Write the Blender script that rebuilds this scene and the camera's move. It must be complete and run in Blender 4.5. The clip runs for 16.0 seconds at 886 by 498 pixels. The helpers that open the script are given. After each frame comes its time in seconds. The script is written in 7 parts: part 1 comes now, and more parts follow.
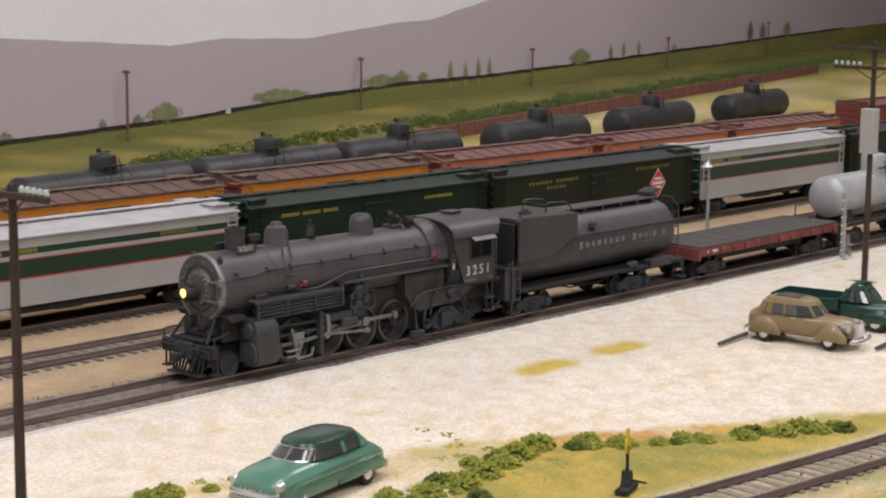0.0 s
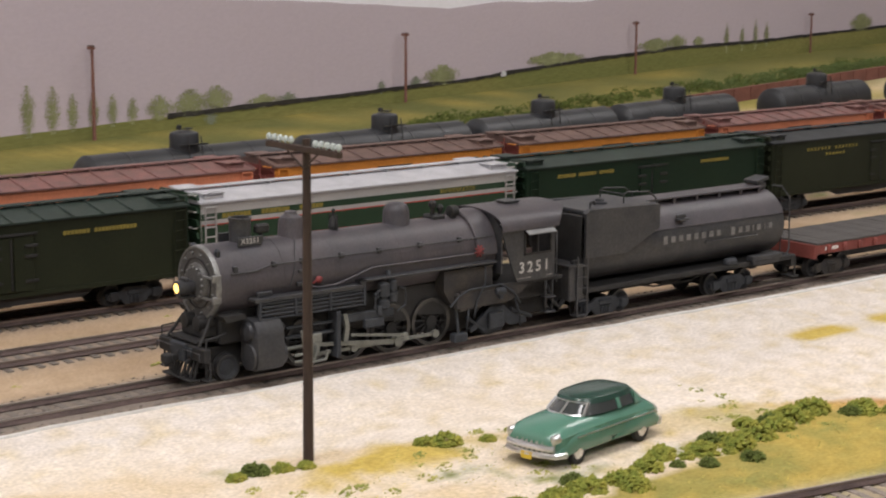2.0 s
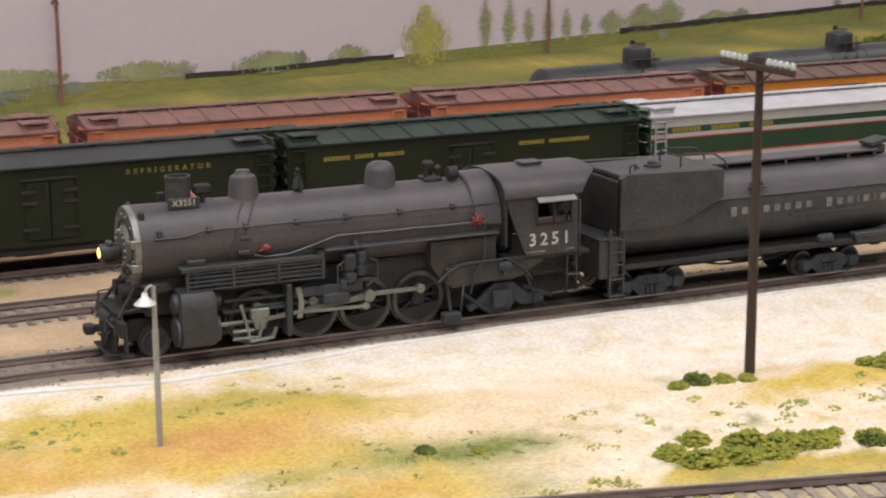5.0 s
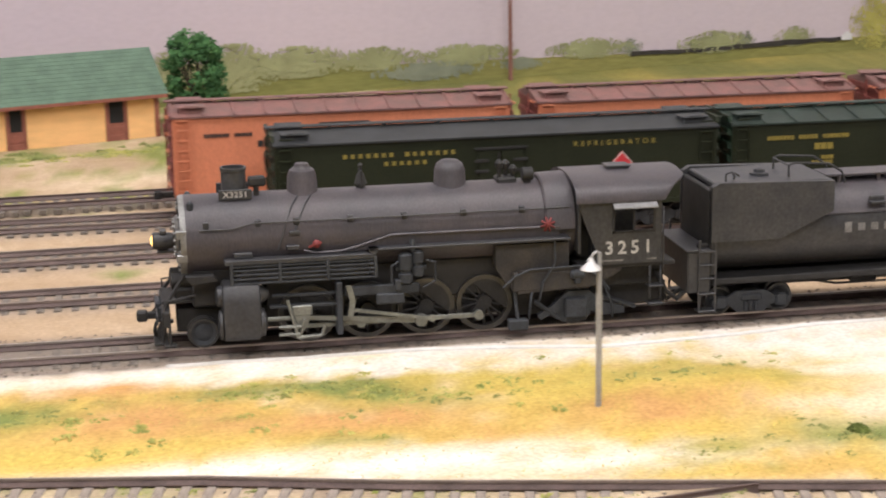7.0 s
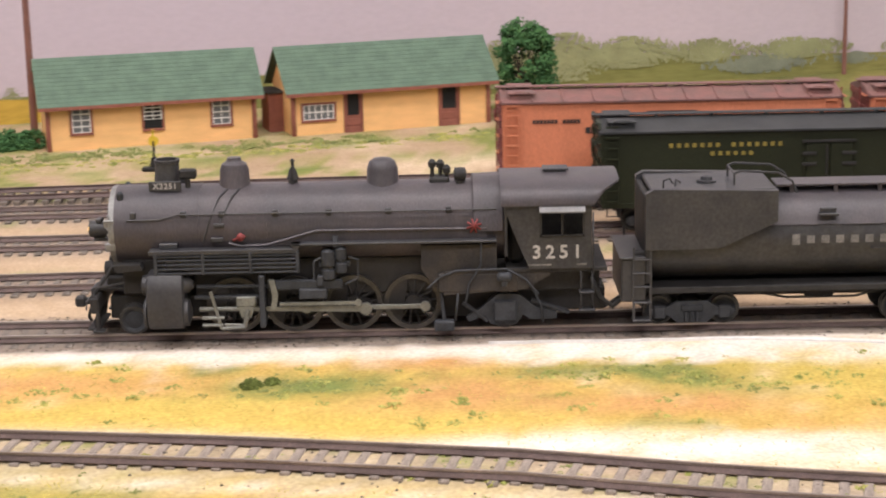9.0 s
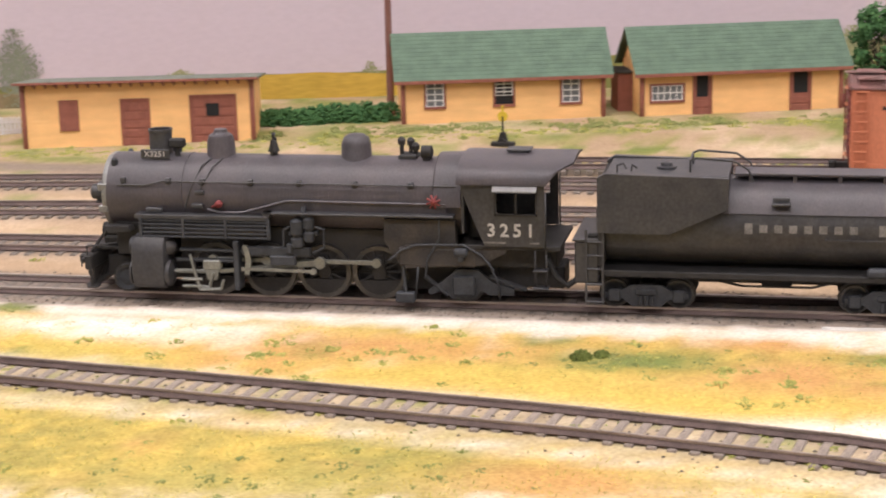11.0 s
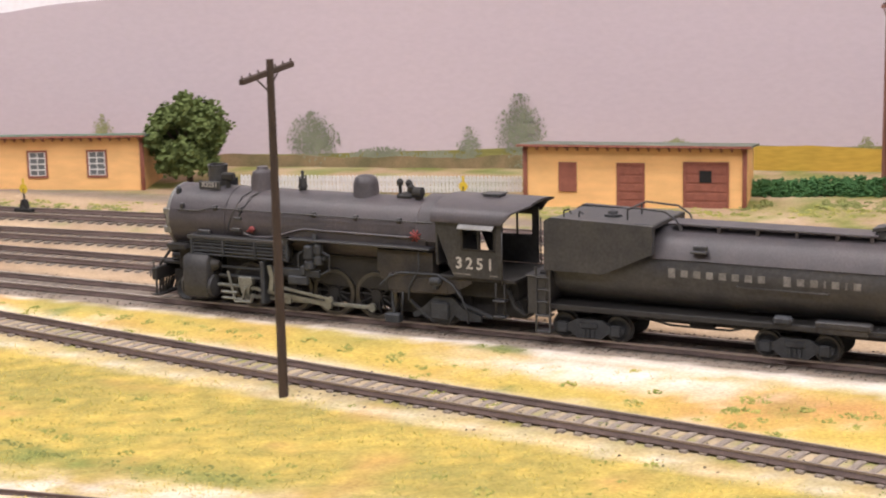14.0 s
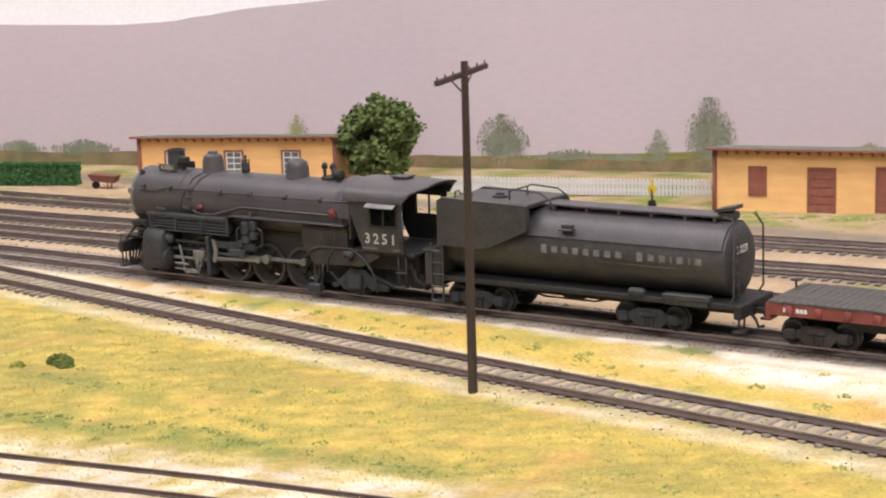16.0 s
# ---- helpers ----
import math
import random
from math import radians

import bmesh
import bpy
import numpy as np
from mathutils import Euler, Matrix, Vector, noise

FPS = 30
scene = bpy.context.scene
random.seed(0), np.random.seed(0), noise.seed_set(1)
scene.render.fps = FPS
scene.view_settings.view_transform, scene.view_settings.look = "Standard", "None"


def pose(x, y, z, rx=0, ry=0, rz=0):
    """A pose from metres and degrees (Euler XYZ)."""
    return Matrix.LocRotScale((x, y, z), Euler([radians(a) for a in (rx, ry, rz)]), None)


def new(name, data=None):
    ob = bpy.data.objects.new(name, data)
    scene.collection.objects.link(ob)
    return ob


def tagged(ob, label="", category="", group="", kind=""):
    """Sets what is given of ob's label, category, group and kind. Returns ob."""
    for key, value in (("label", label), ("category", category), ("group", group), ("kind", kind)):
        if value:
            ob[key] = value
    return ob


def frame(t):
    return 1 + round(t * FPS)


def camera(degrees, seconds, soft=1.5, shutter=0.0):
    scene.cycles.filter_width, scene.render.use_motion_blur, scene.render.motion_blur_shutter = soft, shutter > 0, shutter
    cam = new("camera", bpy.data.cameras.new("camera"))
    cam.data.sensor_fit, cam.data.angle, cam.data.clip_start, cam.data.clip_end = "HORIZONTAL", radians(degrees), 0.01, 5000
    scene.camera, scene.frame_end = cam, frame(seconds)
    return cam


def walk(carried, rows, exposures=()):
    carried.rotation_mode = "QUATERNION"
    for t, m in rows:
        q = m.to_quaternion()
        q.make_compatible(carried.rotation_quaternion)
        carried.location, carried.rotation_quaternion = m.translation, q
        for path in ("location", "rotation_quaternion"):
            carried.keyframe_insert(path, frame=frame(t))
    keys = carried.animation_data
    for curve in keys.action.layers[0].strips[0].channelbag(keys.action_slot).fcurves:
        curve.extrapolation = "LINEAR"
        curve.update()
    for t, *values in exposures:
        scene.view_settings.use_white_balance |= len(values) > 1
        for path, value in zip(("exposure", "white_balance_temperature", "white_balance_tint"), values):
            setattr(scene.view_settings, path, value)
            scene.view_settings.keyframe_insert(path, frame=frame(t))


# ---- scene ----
# An H0 model railway (1:87). Sizes in the builders are millimetres of the model; MM brings them to metres.
MM = 0.001
PATH = [
    (0.0, 0.01698, -0.52401, 0.16223, -47.56, -9.03, 0.54), (0.5, 0.0146, -0.52516, 0.16212, -45.88, -9.11, 0.58),
    (1.0, 0.01223, -0.5263, 0.16217, -43.94, -9.15, 0.52), (1.5, 0.00983, -0.52782, 0.16185, -41.19, -9.32, 0.46),
    (2.0, 0.00712, -0.52884, 0.16167, -38.91, -10.22, 0.4), (2.5, 0.00569, -0.53063, 0.16192, -36.75, -10.99, 0.2),
    (3.0, 0.00329, -0.53238, 0.16179, -34.23, -11.24, 0.12), (3.5, 0.00108, -0.53433, 0.16179, -31.64, -11.73, -0.04),
    (6.0, -0.00647, -0.54721, 0.16566, -18.37, -13.24, -0.49), (6.5, -0.00934, -0.55135, 0.16543, -14.39, -13.27, -0.65),
    (7.0, -0.01135, -0.55528, 0.16515, -10.44, -13.45, -0.81), (7.5, -0.01297, -0.55857, 0.1648, -7.28, -13.44, -0.95),
    (8.0, -0.01405, -0.56084, 0.16472, -5.31, -13.49, -0.97), (10.5, -0.00691, -0.57227, 0.16508, 9.35, -13.68, -1.47),
    (11.0, -0.00591, -0.5741, 0.16479, 11.78, -13.83, -1.4), (11.5, -0.00464, -0.57673, 0.16462, 15.42, -13.92, -1.41),
    (12.0, -0.00311, -0.57972, 0.1641, 17.92, -13.43, -1.26), (12.5, -0.00059, -0.58408, 0.16317, 20.87, -12.91, -1.36),
    (13.0, 0.00128, -0.58889, 0.16313, 23.57, -11.99, -1.43), (13.5, 0.00244, -0.59261, 0.16336, 25.22, -11.0, -1.26),
    (14.0, 0.00335, -0.59544, 0.1632, 27.68, -11.01, -1.37), (14.5, 0.00378, -0.59777, 0.16288, 28.89, -11.01, -1.52),
    (15.0, 0.0044, -0.5997, 0.1631, 30.67, -10.97, -1.54), (15.5, 0.0053, -0.6017, 0.1633, 32.39, -10.89, -1.64),
    (16.0, 0.00596, -0.60386, 0.16327, 33.68, -10.72, -1.67),
]
cam = camera(27.82, 16.0, soft=2.0, shutter=0.35)
walk(cam, [(t, pose(x, y, z, 90 + pitch, 0, yaw) @ pose(0, 0, 0, 0, 0, roll)) for t, x, y, z, yaw, pitch, roll in PATH],
     exposures=[(0.0, -0.45, 6530, 9), (3.5, -0.42, 6600, 9), (6.0, -0.05, 6580, 9), (8.0, 0.05, 6640, 12), (11.0, 0.07, 6720, 15), (13.5, 0.05, 6680, 14), (16.0, 0.04, 6580, 10)])

# ---- light: the ceiling's fluorescent troffers over the layout ----
world = bpy.data.worlds.new("room_air")
world.use_nodes = True
world.node_tree.nodes["Background"].inputs[0].default_value = (0.9, 0.93, 1.0, 1)
world.node_tree.nodes["Background"].inputs[1].default_value = 0.15
scene.world = world
LAMPS = [(-1.0, -0.2), (0.25, -0.3), (1.95, 0.1), (-0.9, -1.3), (0.35, -1.4), (2.1, -1.5)]
CEILING = 1.45
for lx, ly in LAMPS:
    lamp = bpy.data.lights.new("troffer_light", "AREA")
    lamp.shape, lamp.size, lamp.size_y = "RECTANGLE", 1.15, 0.28
    lamp.energy, lamp.color = 14.0, (1.0, 0.965, 1.0)
    ob = new("troffer_light", lamp)
    ob.matrix_world = pose(lx, ly, CEILING - 0.06)


# ---- materials ----
def mat(name, color, rough=0.6, metal=0.0, var=0.25, size=4.0, bump=0.15, second=None, fine=0.6, spec=0.4, streak=None, attr=None):
    """A node material: base colour broken up by two scales of noise (size and fine in mm), with fine relief."""
    m = bpy.data.materials.new(name)
    m.use_nodes = True
    n, l = m.node_tree.nodes, m.node_tree.links
    b = n["Principled BSDF"]
    b.inputs["Roughness"].default_value, b.inputs["Metallic"].default_value = rough, metal
    b.inputs["Specular IOR Level"].default_value = spec
    co = n.new("ShaderNodeTexCoord")
    mapping = n.new("ShaderNodeMapping")
    if streak:
        mapping.inputs["Scale"].default_value = streak
    l.new(co.outputs["Object"], mapping.inputs[0])
    big, small = n.new("ShaderNodeTexNoise"), n.new("ShaderNodeTexNoise")
    for node, s, d in ((big, size, 4.0), (small, fine, 2.0)):
        node.inputs["Scale"].default_value, node.inputs["Detail"].default_value = 1000.0 / s, d
        l.new(mapping.outputs[0], node.inputs["Vector"])
    ramp = n.new("ShaderNodeValToRGB")
    other = second or [c * (1 - var) for c in color]
    ramp.color_ramp.elements[0].position, ramp.color_ramp.elements[1].position = 0.35, 0.65
    ramp.color_ramp.elements[0].color, ramp.color_ramp.elements[1].color = (*other, 1), (*color, 1)
    l.new(big.outputs["Fac"], ramp.inputs[0])
    grain = n.new("ShaderNodeMapRange")
    for k, v in ((1, 0.3), (2, 0.7), (3, 1 - var * 0.6), (4, 1 + var * 0.6)):
        grain.inputs[k].default_value = v
    l.new(small.outputs["Fac"], grain.inputs[0])
    mul = n.new("ShaderNodeVectorMath")
    mul.operation = "SCALE"
    l.new(grain.outputs[0], mul.inputs["Scale"])
    if attr:
        col = n.new("ShaderNodeAttribute")
        col.attribute_name = attr
        tint = n.new("ShaderNodeMix")
        tint.data_type, tint.blend_type = "RGBA", "MULTIPLY"
        tint.inputs[0].default_value = 1.0
        l.new(col.outputs["Color"], tint.inputs["A"])
        l.new(ramp.outputs[0], tint.inputs["B"])
        l.new(tint.outputs["Result"], mul.inputs[0])
    else:
        l.new(ramp.outputs[0], mul.inputs[0])
    l.new(mul.outputs[0], b.inputs["Base Color"])
    if bump:
        bm = n.new("ShaderNodeBump")
        bm.inputs["Strength"].default_value, bm.inputs["Distance"].default_value = bump, 0.0004
        l.new(small.outputs["Fac"], bm.inputs["Height"])
        l.new(bm.outputs[0], b.inputs["Normal"])
    return m


def glow(name, color, strength):
    m = bpy.data.materials.new(name)
    m.use_nodes = True
    b = m.node_tree.nodes["Principled BSDF"]
    b.inputs["Base Color"].default_value = (*color, 1)
    b.inputs["Emission Color"].default_value = (*color, 1)
    b.inputs["Emission Strength"].default_value = strength
    return m


M = dict(
    black=mat("sooty_black_paint", (0.026, 0.027, 0.031), 0.48, var=0.4, size=9, second=(0.041, 0.040, 0.041), fine=1.2),
    boiler=mat("weathered_boiler_jacket", (0.042, 0.039, 0.045), 0.46, var=0.3, size=14, second=(0.062, 0.053, 0.058), streak=(1, 1, 0.4)),
    grime=mat("dusty_brown_grime", (0.046, 0.039, 0.034), 0.75, var=0.4, size=6, second=(0.026, 0.025, 0.026)),
    under=mat("dark_underframe", (0.022, 0.021, 0.021), 0.7, var=0.4, size=5),
    truckm=mat("dusty_truck_castings", (0.036, 0.040, 0.047), 0.7, var=0.4, size=4),
    silver=mat("graphite_smokebox_front", (0.22, 0.22, 0.215), 0.42, 0.5, var=0.3, size=3),
    bright=mat("bright_silver_paint", (0.70, 0.70, 0.70), 0.35, 0.3, var=0.15),
    rod=mat("grey_green_steel_rods", (0.20, 0.205, 0.185), 0.45, 0.4, var=0.3, size=5),
    tyre=mat("worn_steel_tyre", (0.050, 0.050, 0.052), 0.4, 0.4, var=0.3),
    rim=mat("worn_tyre_rim", (0.075, 0.072, 0.070), 0.32, 0.5, var=0.3, size=5),
    smokeface=mat("dull_graphite_plate", (0.115, 0.112, 0.110), 0.5, 0.3, var=0.35, size=4),
    red=mat("faded_red_paint", (0.19, 0.035, 0.035), 0.6),
    white=mat("white_lettering", (0.66, 0.65, 0.62), 0.6, var=0.15, bump=0),
    numeral=mat("dusty_white_numerals", (0.42, 0.41, 0.39), 0.65, var=0.25, size=3, bump=0),
    yellow=mat("dull_yellow_lettering", (0.23, 0.18, 0.035), 0.6, var=0.2, bump=0),
    # near-black: the dark of unlit rooms and openings is put into this colour
    dark=mat("unlit_interior_black", (0.012, 0.012, 0.013), 0.8, var=0.2, bump=0),
    raildull=mat("dull_rail_head", (0.26, 0.21, 0.185), 0.45, 0.5, var=0.3, size=20),
    rail=mat("rust_brown_rail_side", (0.110, 0.074, 0.066), 0.55, 0.3, var=0.35, size=8),
    railtop=mat("polished_rail_head", (0.48, 0.43, 0.40), 0.3, 0.9, var=0.2, size=20),
    tie=mat("weathered_sleeper_wood", (0.165, 0.140, 0.118), 0.85, var=0.4, size=5, streak=(1, 0.2, 1)),
    tiepale=mat("bleached_sleeper_wood", (0.27, 0.225, 0.190), 0.9, var=0.4, size=5, streak=(1, 0.2, 1)),
    ballast=mat("grey_cinder_ballast", (0.165, 0.138, 0.115), 0.95, var=0.5, size=7, fine=0.9, bump=0.7),
    ground=mat("scenic_ground", (1, 1, 1), 0.95, var=0.26, size=9, second=(0.90, 0.885, 0.85), fine=1.3, bump=0.6, attr="tone", spec=0.1),
    green=mat("dark_green_car_paint", (0.010, 0.024, 0.013), 0.5, var=0.2, size=30, spec=0.2),
    olive=mat("pullman_green_car_paint", (0.019, 0.023, 0.012), 0.55, var=0.25, size=30, spec=0.2),
    greenroof=mat("green_black_car_roof", (0.020, 0.032, 0.025), 0.65, var=0.3, size=12),
    blackroof=mat("black_car_roof", (0.030, 0.032, 0.034), 0.65, var=0.3, size=12),
    stripegreen=mat("stripe_green_paint", (0.018, 0.044, 0.022), 0.5, var=0.15, size=30),
    grey=mat("warm_light_grey_paint", (0.37, 0.355, 0.345), 0.5, var=0.12, size=30),
    whiteroof=mat("pale_grey_roof", (0.42, 0.415, 0.435), 0.55, var=0.18, size=9),
    redline=mat("red_stripe_paint", (0.42, 0.05, 0.04), 0.5, bump=0),
    orange=mat("reefer_orange_paint", (0.58, 0.200, 0.105), 0.6, var=0.18, size=25, streak=(1, 1, 0.35)),
    orange2=mat("bright_reefer_orange_paint", (0.60, 0.22, 0.035), 0.6, var=0.18, size=25, streak=(1, 1, 0.35)),
    redroof=mat("mineral_red_roof", (0.185, 0.085, 0.075), 0.7, var=0.35, size=8, second=(0.130, 0.074, 0.066)),
    brownroof=mat("freight_brown_roof", (0.135, 0.082, 0.068), 0.7, var=0.3, size=8),
    boxred=mat("box_car_red_paint", (0.20, 0.050, 0.040), 0.7, var=0.3, size=12),
    deck=mat("grey_deck_boards", (0.085, 0.077, 0.072), 0.9, var=0.4, size=5, streak=(1, 0.15, 1)),
    tank=mat("satin_black_tank", (0.024, 0.025, 0.028), 0.45, var=0.3, size=12),
    tanksilver=mat("aluminium_tank_paint", (0.40, 0.41, 0.42), 0.4, 0.3, var=0.15, size=12),
    pole=mat("creosoted_pole_wood", (0.055, 0.036, 0.028), 0.85, var=0.35, size=6, streak=(1, 1, 0.1)),
    polered=mat("red_brown_pole_wood", (0.23, 0.105, 0.080), 0.85, var=0.3, size=6, streak=(1, 1, 0.1)),
    insul=mat("pale_insulators", (0.42, 0.47, 0.45), 0.35, bump=0),
    awning=mat("dull_grey_canvas", (0.20, 0.20, 0.20), 0.8, var=0.2),
    metalpost=mat("galvanised_post", (0.36, 0.36, 0.36), 0.5, 0.3, var=0.2),
    siding=mat("warm_yellow_siding", (0.86, 0.51, 0.215), 0.7, var=0.12, size=14, streak=(1, 1, 3)),
    trim=mat("reddish_brown_trim", (0.28, 0.100, 0.070), 0.7, var=0.2),
    shedroof=mat("grey_roof_felt", (0.165, 0.185, 0.150), 0.9, var=0.3, size=8, bump=0.4),
    rooftile=mat("green_roof_felt", (0.105, 0.165, 0.118), 0.85, var=0.22, size=7, bump=0.5),
    pane=mat("dark_window_pane", (0.16, 0.17, 0.18), 0.15, var=0.2, size=5, bump=0),
    sash=mat("white_sash_paint", (0.75, 0.75, 0.73), 0.6, var=0.1, bump=0),
    carjade=mat("jade_green_enamel", (0.085, 0.205, 0.150), 0.22, var=0.08, size=20, bump=0, spec=0.6),
    cartop=mat("deep_green_enamel", (0.018, 0.050, 0.038), 0.25, var=0.1, size=20, bump=0, spec=0.6),
    cartan=mat("khaki_enamel", (0.225, 0.165, 0.085), 0.3, var=0.08, size=20, bump=0, spec=0.5),
    truckgreen=mat("dark_green_enamel", (0.013, 0.050, 0.036), 0.28, var=0.1, size=20, bump=0, spec=0.5),
    chrome=mat("chrome_trim", (0.70, 0.70, 0.71), 0.28, 1.0, var=0.05, bump=0),
    rubber=mat("black_rubber", (0.018, 0.018, 0.018), 0.75, var=0.2),
    sky=mat("painted_sky", (0.86, 0.84, 0.88), 0.9, var=0.06, size=260, fine=3, bump=0.05, spec=0.05),
    hill=mat("painted_mauve_hills", (0.520, 0.445, 0.490), 0.9, var=0.045, size=170, fine=2.5, bump=0.08, spec=0.05, streak=(0.5, 0.5, 1)),
    field=mat("painted_meadow", (0.240, 0.222, 0.080), 0.9, var=0.2, size=60, second=(0.180, 0.188, 0.066), fine=2.2, bump=0.2, streak=(0.25, 0.25, 1.4), spec=0.05),
    fieldgold=mat("painted_gold_field", (0.50, 0.33, 0.065), 0.9, var=0.2, size=40, fine=2.2, bump=0.1, streak=(0.25, 0.25, 1.4), spec=0.05),
    paintdark=mat("painted_dark_hedgerow", (0.060, 0.055, 0.048), 0.9, var=0.4, size=9, bump=0.1, spec=0.05),
    paintbrown=mat("painted_brown_scrub", (0.25, 0.185, 0.110), 0.9, var=0.3, size=14, second=(0.15, 0.135, 0.075), bump=0.1, spec=0.05),
    painttree=mat("painted_sage_foliage", (0.325, 0.335, 0.180), 0.9, var=0.2, size=14, bump=0.1, spec=0.05),
    painttree2=mat("painted_blue_green_foliage", (0.255, 0.275, 0.205), 0.9, var=0.22, size=14, bump=0.1, spec=0.05),
    paintyellow=mat("painted_yellow_foliage", (0.46, 0.42, 0.13), 0.9, var=0.18, size=14, bump=0.1, spec=0.05),
    leaf=mat("dark_green_foam_foliage", (0.045, 0.115, 0.045), 0.9, var=0.5, size=4, second=(0.070, 0.155, 0.055), fine=0.7, bump=0.6, spec=0.1),
    leafpale=mat("mid_green_leaves", (0.130, 0.170, 0.062), 0.85, var=0.5, size=4, second=(0.100, 0.130, 0.045), fine=0.7, bump=0.6, spec=0.1),
    foam=mat("yellow_green_foam", (0.31, 0.29, 0.060), 0.95, var=0.45, size=6, second=(0.160, 0.195, 0.040), fine=0.8, bump=0.7, spec=0.1),
    tuft=mat("olive_turf_tufts", (0.43, 0.40, 0.125), 0.95, var=0.3, size=5, second=(0.22, 0.25, 0.075), fine=0.8, bump=0.7, spec=0.1),
    moss=mat("grey_green_moss", (0.20, 0.235, 0.085), 0.95, var=0.4, size=5, second=(0.27, 0.275, 0.105), fine=0.8, bump=0.7, spec=0.1),
    foamdark=mat("green_ground_foam", (0.135, 0.165, 0.045), 0.95, var=0.5, size=4, fine=0.8, bump=0.7, spec=0.1),
    straw=mat("golden_static_grass", (0.66, 0.50, 0.13), 0.9, var=0.4, size=9, second=(0.52, 0.46, 0.13), fine=0.8, bump=0.5, spec=0.1),
    rust=mat("red_brown_wall_boards", (0.19, 0.075, 0.058), 0.85, var=0.25, size=10, streak=(0.4, 0.4, 1)),
    fence=mat("white_picket_paint", (0.60, 0.595, 0.61), 0.7, var=0.12),
    wall=mat("off_white_room_wall", (0.74, 0.73, 0.70), 0.9, var=0.05, size=300, bump=0.05),
    ceil=mat("white_ceiling_tile", (0.80, 0.80, 0.78), 0.9, var=0.08, size=12, bump=0.1),
    carpet=mat("grey_carpet", (0.16, 0.16, 0.17), 0.95, var=0.3, size=15, bump=0.3),
    yellowpaint=mat("signal_yellow_paint", (0.62, 0.44, 0.04), 0.5, var=0.1, bump=0),
    headlamp=glow("warm_headlamp", (1.0, 0.60, 0.16), 3.5),
    tube=glow("fluorescent_diffuser", (1.0, 0.97, 0.92), 2.0),
)


# ---- mesh building, in millimetres ----
class Shape:
    """Vertices and faces of one mesh."""
    def __init__(self):
        self.v, self.f = [], []

    def add(self, verts, faces, m=None):
        k = len(self.v)
        self.v += [tuple(m @ Vector(p)) for p in verts] if m else [tuple(p) for p in verts]
        self.f += [tuple(k + i for i in q) for q in faces]
        return self

    def box(self, x0, x1, y0, y1, z0, z1, b=0.0, m=None):
        if b <= 0:
            p = [(x, y, z) for x in (x0, x1) for y in (y0, y1) for z in (z0, z1)]
            return self.add(p, [(0, 1, 3, 2), (4, 6, 7, 5), (0, 4, 5, 1), (2, 3, 7, 6), (0, 2, 6, 4), (1, 5, 7, 3)], m)
        lo, hi, p, at = (x0, y0, z0), (x1, y1, z1), [], {}
        b = min(b, 0.45 * min(x1 - x0, y1 - y0, z1 - z0))
        for c in ((i, j, k) for i in (0, 1) for j in (0, 1) for k in (0, 1)):
            for a in range(3):
                q = [(hi[d] if c[d] else lo[d]) + (0 if d == a else (-b if c[d] else b)) for d in range(3)]
                at[c, a] = len(p)
                p.append(q)
        f = []
        for a in range(3):
            u, w = (a + 1) % 3, (a + 2) % 3
            for s in (0, 1):
                ring = []
                for i, j in ((0, 0), (1, 0), (1, 1), (0, 1)):
                    c = [0, 0, 0]
                    c[a], c[u], c[w] = s, i, j
                    ring.append(at[tuple(c), a])
                f.append(ring if s else ring[::-1])
            for i in (0, 1):
                for j in (0, 1):
                    c0, c1 = [0, 0, 0], [0, 0, 0]
                    c0[u], c0[w], c1[u], c1[w], c1[a] = i, j, i, j, 1
                    c0, c1 = tuple(c0), tuple(c1)
                    q = [at[c0, u], at[c1, u], at[c1, w], at[c0, w]]
                    f.append(q if i != j else q[::-1])
        for c in ((i, j, k) for i in (0, 1) for j in (0, 1) for k in (0, 1)):
            q = [at[c, 0], at[c, 1], at[c, 2]]
            f.append(q if sum(c) % 2 else q[::-1])
        return self.add(p, f, m)

    def rod(self, a, b, r, r1=None, n=10, caps=True):
        """A round bar or cone from a to b."""
        a, b = Vector(a), Vector(b)
        w = (b - a).normalized()
        u = w.cross(Vector((0, 0, 1)) if abs(w.z) < 0.9 else Vector((1, 0, 0))).normalized()
        v = w.cross(u)
        r1 = r if r1 is None else r1
        p = []
        for c, s in ((a, r), (b, r1)):
            p += [c + (u * math.cos(k * math.tau / n) + v * math.sin(k * math.tau / n)) * s for k in range(n)]
        f = [(k, (k + 1) % n, n + (k + 1) % n, n + k) for k in range(n)]
        if caps:
            f += [tuple(range(n))[::-1], tuple(range(n, 2 * n))]
        return self.add(p, f)

    def turn(self, profile, at=(0, 0, 0), axis="z", n=24, squash=1.0, caps=True):
        """A body of revolution: profile of (along the axis, radius)."""
        p, f = [], []
        for h, r in profile:
            for k in range(n):
                c, s = r * math.cos(k * math.tau / n), r * math.sin(k * math.tau / n) * squash
                p.append({"z": (c, s, h), "x": (h, c, s), "y": (c, h, s)}[axis])
        for i in range(len(profile) - 1):
            f += [(i * n + k, i * n + (k + 1) % n, (i + 1) * n + (k + 1) % n, (i + 1) * n + k) for k in range(n)]
        if caps:
            f += [tuple(range(n))[::-1], tuple((len(profile) - 1) * n + k for k in range(n))]
        return self.add([(x + at[0], y + at[1], z + at[2]) for x, y, z in p], f)

